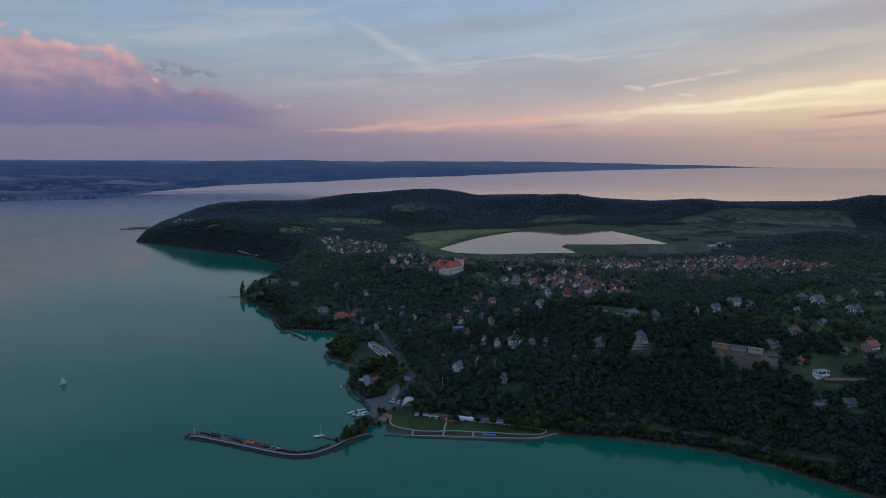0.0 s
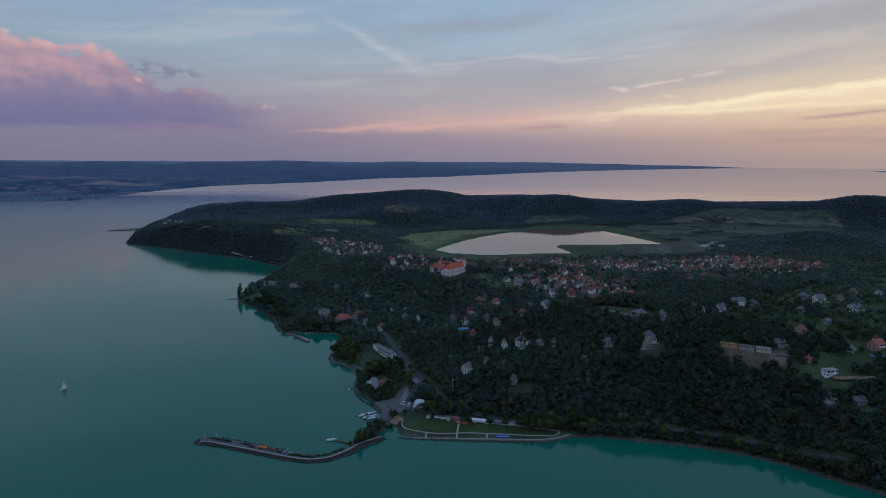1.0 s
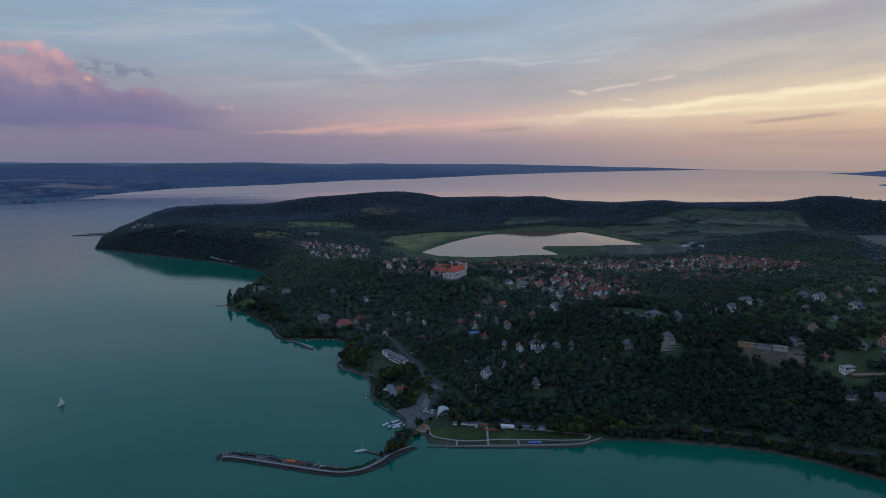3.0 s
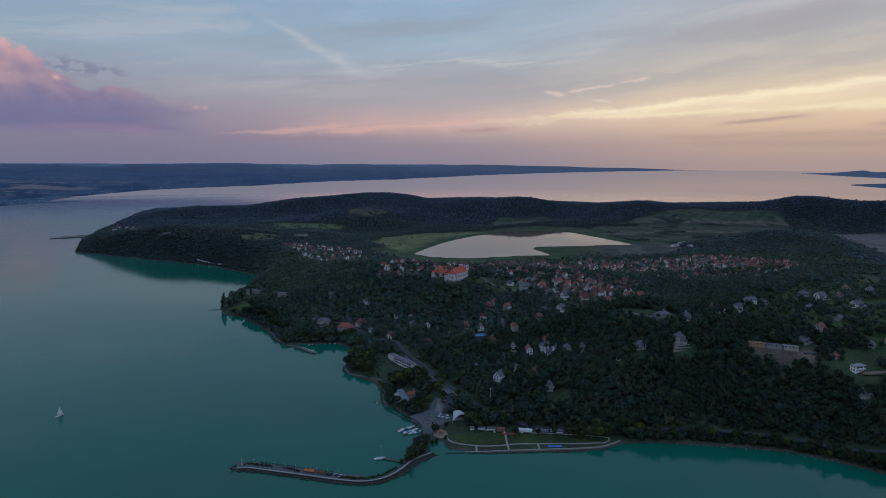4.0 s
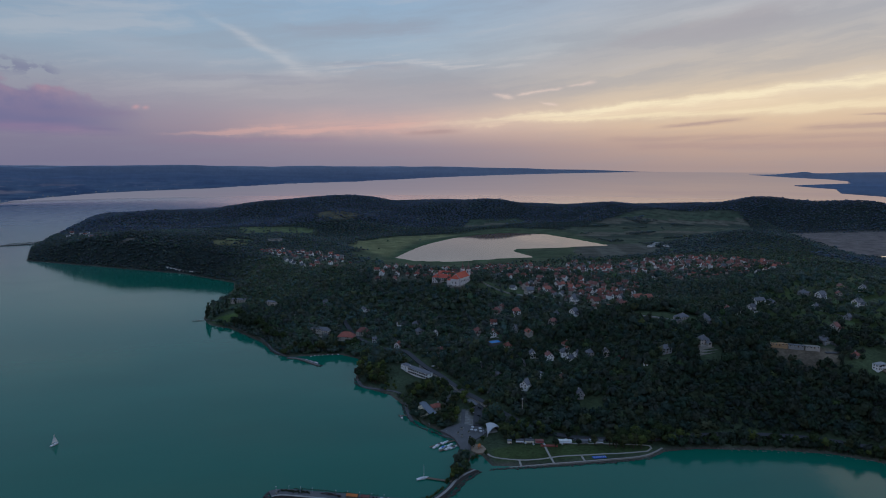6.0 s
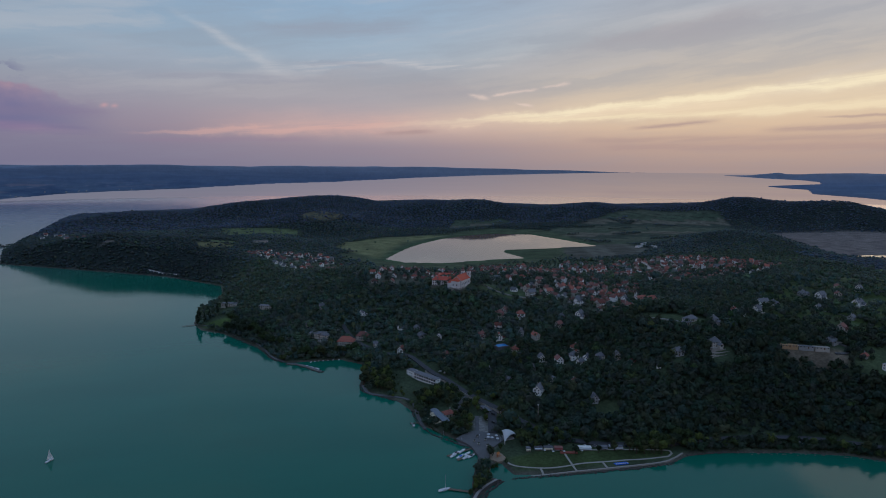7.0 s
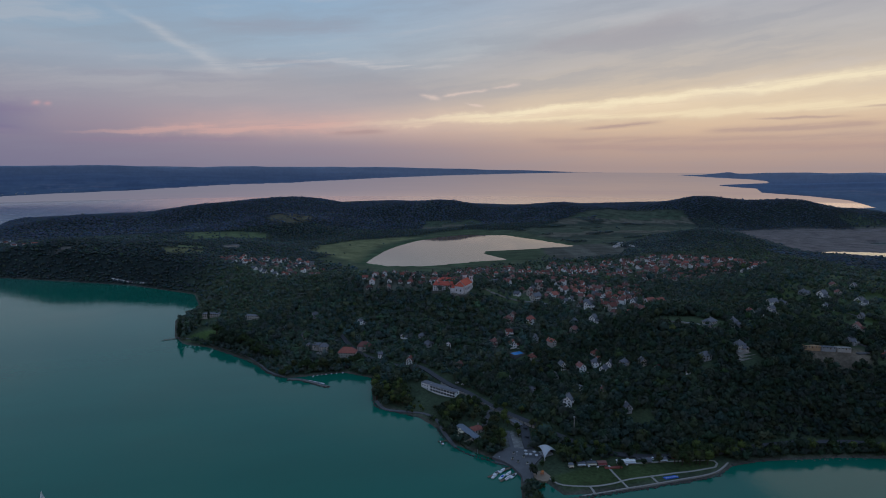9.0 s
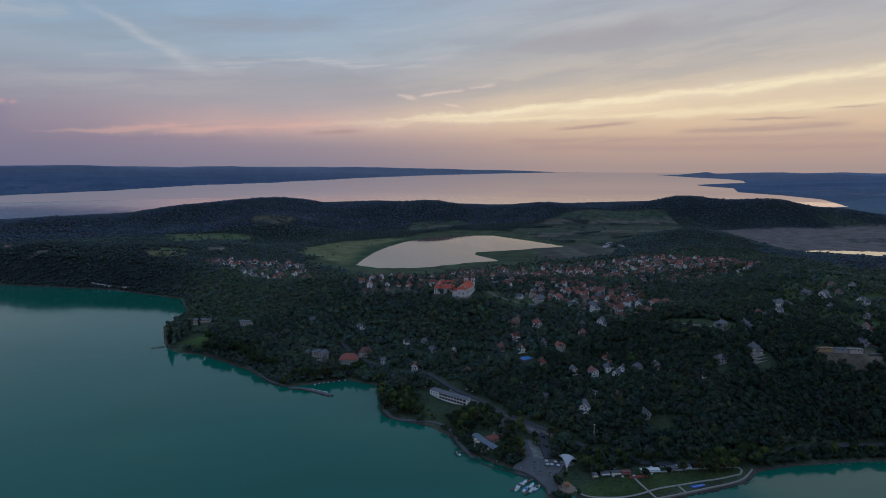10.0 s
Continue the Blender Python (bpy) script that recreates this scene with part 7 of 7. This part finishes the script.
# ---- single trees ----
def tree_parts(rng, height, radius, tall, tone, tufts=230, column=False):
    """Trunk with limbs, and a crown of many small sprays."""
    b = bmesh.new()
    trunk = height * 0.42
    cone(b, radius * 0.10, radius * 0.055, -0.8, trunk + radius * 0.4, 8)
    for k in range(6):
        a, l = rng.uniform(0, 6.283), radius * rng.uniform(0.45, 0.7)
        z0 = trunk * rng.uniform(0.6, 1.0)
        p0, p1 = Vector((0, 0, z0)), Vector((math.cos(a) * l, math.sin(a) * l, z0 + l * rng.uniform(0.6, 1.1)))
        ax = (p1 - p0).normalized()
        s = ax.orthogonal().normalized()
        t = ax.cross(s)
        q = [[b.verts.new(p + (s * math.cos(1.571 * j) + t * math.sin(1.571 * j)) * r) for j in range(4)] for p, r in ((p0, radius * 0.045), (p1, radius * 0.018))]
        for j in range(4):
            b.faces.new((q[0][j], q[0][(j + 1) % 4], q[1][(j + 1) % 4], q[1][j]))
    vs, fs, cs, base = [], [], [], 0
    clumps = 20 if column else 11
    for k in range(clumps):
        d = rng.normal(size=3)
        d /= np.linalg.norm(d)
        c = d * np.array([0.62, 0.62, 0.55 * tall]) * rng.uniform(0.5, 1.0)
        s = rng.uniform(0.46, 0.66)
        if column:
            q = (k + 0.5) / clumps
            wide = 0.62 * math.sin(math.pi * min(1.0, q * 1.15 + 0.08)) ** 0.8
            c = np.array([d[0] * wide, d[1] * wide, tall * (1.7 * q - 0.85)])
            s *= 1.35 - 0.55 * q
        TV, TF = crown_template(rng, 1, 5, tufts // clumps, 1.0)
        vs.append((TV * s + c) * radius * np.array([1, 1, 1]) + np.array([0, 0, height - radius * tall * 0.85]))
        fs.append(TF + base)
        cs.append(np.repeat(np.array([tone]) * rng.uniform(0.7, 1.35), len(TV), 0))
        base += len(TV)
    return finish(b, "trunk", M_BARK), (np.vstack(vs), np.vstack(fs), np.vstack(cs))


def tree(m, label, rng, height, radius, tall, tone, group="", column=False):
    root = thing("tree", m, label, "tree", group)
    tr, (V, F, C) = tree_parts(rng, height, radius, tall, tone, column=column)
    part("trunk", tr, None, root)
    o = fast_mesh("crown", V, F, M_LEAF, "tint", C)
    o.parent = root
    return root


TRNG = np.random.RandomState(31)
GREEN, LIGHT, OLIVE, DEEP = (0.042, 0.066, 0.020), (0.085, 0.110, 0.026), (0.062, 0.070, 0.026), (0.028, 0.045, 0.022)
STOCK = {}


def plant(kind, x, y, s=1.0, z=None):
    zz = ground(x, y) if z is None else z
    m = pose(x, y, zz, 0, 0, float(TRNG.uniform(0, 360))) @ Matrix.Diagonal((s, s, s * float(TRNG.uniform(0.9, 1.15)), 1))
    if kind not in STOCK:
        m = pose(x, y, zz)
        lab, h, r, tall, tone, col = {
            "broad": ("broad leafy green tree near the lake", 9.0, 4.0, 1.0, GREEN, False), "round": ("rounded dark green tree near the lake", 8.0, 3.8, 0.95, DEEP, False),
            "light": ("yellow-green leafy tree near the lake", 8.5, 3.6, 1.05, LIGHT, False), "olive": ("olive-brown leafy tree near the lake", 8.5, 3.7, 1.0, OLIVE, False),
            "willow": ("wide drooping willow at the water's edge", 7.0, 5.0, 0.75, (0.06, 0.08, 0.024), False), "poplar": ("tall narrow dark poplar by the landing stage", 21.0, 4.0, 2.7, DEEP, True),
            "aspen": ("tall light green poplar on the mole", 13.0, 2.5, 2.4, (0.062, 0.085, 0.030), True), "small": ("small bushy green tree", 5.0, 2.4, 1.0, GREEN, False)}[kind]
        STOCK[kind] = tree(m, lab, TRNG, h, r, tall, tone, "lakeside trees", col)
        return STOCK[kind]
    return copy_thing(STOCK[kind], m)


def pick(*kinds):
    return kinds[TRNG.randint(len(kinds))]


# on the root of the mole
for t in np.linspace(0, 1, 24):
    x, y = -84 + 14 * t + TRNG.uniform(-3.5, 3.5), 470 + 29 * t + TRNG.uniform(-2, 2)
    if ground(x, y) > 0.4:
        plant(pick("aspen", "olive", "light", "small", "light"), x, y, TRNG.uniform(0.5, 0.75))
# between promenade and road
PROM_WOOD = [(-140, 692), (-136, 680), (-118, 667), (-99, 652), (-94, 628), (-84, 622), (-70, 632), (-74, 652), (-92, 672), (-98, 700), (-122, 735), (-136, 720)]
n = 0
while n < 88:
    x, y = TRNG.uniform(-140, -68), TRNG.uniform(622, 735)
    if signed(np.array([x]), np.array([y]), PROM_WOOD)[0] > 1.5 and not (-114 < x < -66 and 645 < y < 712):
        plant(pick("broad", "light", "round", "olive", "small", "light"), x, y, TRNG.uniform(0.8, 1.35))
        n += 1
for x, y in ((-70, 578), (-66, 571), (-74, 571), (-63, 583), (-69, 589), (-79, 566), (-73, 562), (-62, 592), (-58, 600), (-66, 600), (-54, 608), (-62, 612), (-70, 615), (-56, 618), (-77, 575), (-85, 570), (-66, 560)):
    plant(pick("broad", "round", "olive", "round"), x, y, TRNG.uniform(0.85, 1.2))
for x, y in ((-42, 606), (-38, 616), (-28, 600), (-26, 578), (-24, 568), (-46, 618), (-18, 580)):
    plant(pick("light", "broad", "light"), x, y, TRNG.uniform(0.6, 0.9))
for x, y in ((-60, 572), (-58, 580), (-58, 590), (-54, 598), (-50, 606), (-55, 604), (-48, 596), (-46, 600), (-62, 566), (-45, 572), (-44, 578), (-47, 590), (-64, 576), (-30, 566), (-26, 571), (-30, 576)):
    plant(pick("broad", "round", "light", "olive"), x, y, TRNG.uniform(0.7, 1.05))
# round the stage, the kiosks and the lawn
for x, y, k in ((-25, 530, "broad"), (-21, 526, "olive"), (-28, 526, "round"), (-48, 524, "small"), (-16, 541, "broad"), (-10, 536, "light"), (-6, 530, "light"), (10, 502, "round"), (27, 513, "round"), (-13, 519, "round"), (60, 490, "broad"), (66, 488, "olive"), (74, 486, "olive"), (80, 484, "light"), (86, 492, "broad"), (92, 495, "light"), (70, 497, "broad"), (56, 494, "olive"), (-64, 498, "small"), (-60, 500, "small"), (-56, 521, "small"), (2, 523, "small"), (14, 520, "small"), (98, 492, "round"), (104, 496, "broad")):
    plant(k, x, y, TRNG.uniform(0.8, 1.1) * (1.45 if x > 50 else 1.0))
# the cove's wooded corner and the road's lower side
for t in np.linspace(0, 1, 14):
    plant(pick("broad", "round", "light", "olive"), -130 - 13 * t + TRNG.uniform(-1, 4), 766 - 66 * t, TRNG.uniform(1.1, 1.6))
for t in np.linspace(0, 1, 16):
    x, y = -68 - 22 * t + TRNG.uniform(-3, 0), 640 + 100 * t
    if abs(y - 682) > 24:
        plant(pick("broad", "round", "olive"), x - 4, y, TRNG.uniform(0.7, 1.0))
for x, y, k in ((-26, 560, "broad"), (-22, 553, "olive"), (-18, 531, "broad"), (-2, 537, "broad"), (6, 530, "light"), (16, 525, "broad"), (26, 520, "olive"), (36, 516, "broad"), (48, 511, "round"), (60, 507, "broad"), (72, 503, "light"), (84, 501, "broad"), (12, 504, "small"), (30, 499, "round"), (44, 498, "olive"), (-58, 522, "small"), (-52, 500, "small")):
    plant(k, x, y, TRNG.uniform(0.75, 1.05))
# along the lake road
for t in np.linspace(0, 1, 34):
    i = t * 5
    P = np.array([(112, 487), (150, 478), (196, 466), (236, 448), (264, 426), (292, 402)])
    k = min(4, int(i))
    x, y = P[k] + (P[k + 1] - P[k]) * (i - k) + TRNG.uniform(-3, 3, 2)
    plant(pick("broad", "light", "olive", "small", "round"), x, y + 1.5, TRNG.uniform(0.75, 1.5))
# the wooded cape
for x, y, s in ((-354, 1000, 1.35), (-352.5, 1003, 1.2), (-346, 1010, 0.7), (-340, 1018, 0.7), (-330, 1034, 0.8), (-318, 1046, 0.75)):
    plant("poplar", x, y, s)
for x, y, q in ((-762, 2596, 1.3), (-752, 2600, 1.0), (-781, 2440, 1.2), (-772, 2446, 0.9), (-740, 2560, 1.0)):
    plant("round", x, y, q)
shrub_row("dark trees clumped along the far pier", [(-1085, 2014), (-1050, 2032), (-1015, 2050)], 6.0, 3.6, 3.0, 1.8, 28, (0.03, 0.045, 0.028), "trees_on_pier")
plant("willow", -229, 805, 1.2)
plant("willow", -222, 812, 1.0)
for x, y, q in ((-308, 950, 1.9), (-298, 940, 2.1), (-288, 928, 2.0), (-296, 956, 1.9), (-284, 922, 1.8)):
    plant("round", x, y, q)
for t in np.linspace(0, 1, 20):
    x, y = -312 + 70 * t + TRNG.uniform(0, 9), 965 - 125 * t + TRNG.uniform(0, 9)
    plant(pick("round", "broad", "round"), x + 5, y + 3, TRNG.uniform(1.2, 1.9))
for t in np.linspace(0, 1, 16):
    x, y = -215 + 75 * t, 806 - 6 * math.sin(t * 3) + TRNG.uniform(0, 8)
    plant(pick("broad", "round", "olive"), x, y, TRNG.uniform(1.1, 1.6))

# trees about the restaurant and below the hotel
REST_WOOD = [(-98, 654), (-97, 612), (-74, 605), (-60, 616), (-55, 636), (-64, 664), (-80, 652)]
for k in range(62):
    x, y = TRNG.uniform(-98, -55), TRNG.uniform(605, 664)
    if signed(np.array([x]), np.array([y]), REST_WOOD)[0] > 1.0:
        plant(pick("broad", "round", "olive", "light", "round"), x, y, TRNG.uniform(0.6, 0.95))
for k in range(18):
    plant(pick("small", "light"), TRNG.uniform(-120, -104), TRNG.uniform(655, 704), TRNG.uniform(0.45, 0.65))

# large trees at the lawn's far end
for x, y, k, q in ((66, 491, "willow", 1.0), (73, 488.5, "light", 1.25), (79, 491, "broad", 1.4), (87, 492.5, "willow", 1.2), (94, 490, "olive", 1.2), (60, 494.5, "broad", 1.1), (84, 500, "light", 1.5), (102, 494, "round", 1.4), (106, 490, "willow", 1.0), (112, 494, "broad", 1.4), (-19, 522, "willow", 1.1), (-22, 527, "willow", 1.0), (8, 522, "light", 1.1)):
    plant(k, x, y, q)

for x, y, k, q in ((-25, 531, "willow", 1.5), (-16, 525, "broad", 1.2), (4, 519, "broad", 1.1)):
    plant(k, x, y, q)

# bushes and slim trees along the root of the mole
for t in np.linspace(0, 1, 16):
    x, y = -93 + 22 * t + TRNG.uniform(-1, 1), 461.5 + 19 * t + TRNG.uniform(0, 2.0)
    plant(pick("small", "aspen", "olive", "light"), x - 1.5, y + 2.0, TRNG.uniform(0.45, 0.75), z=0.9)
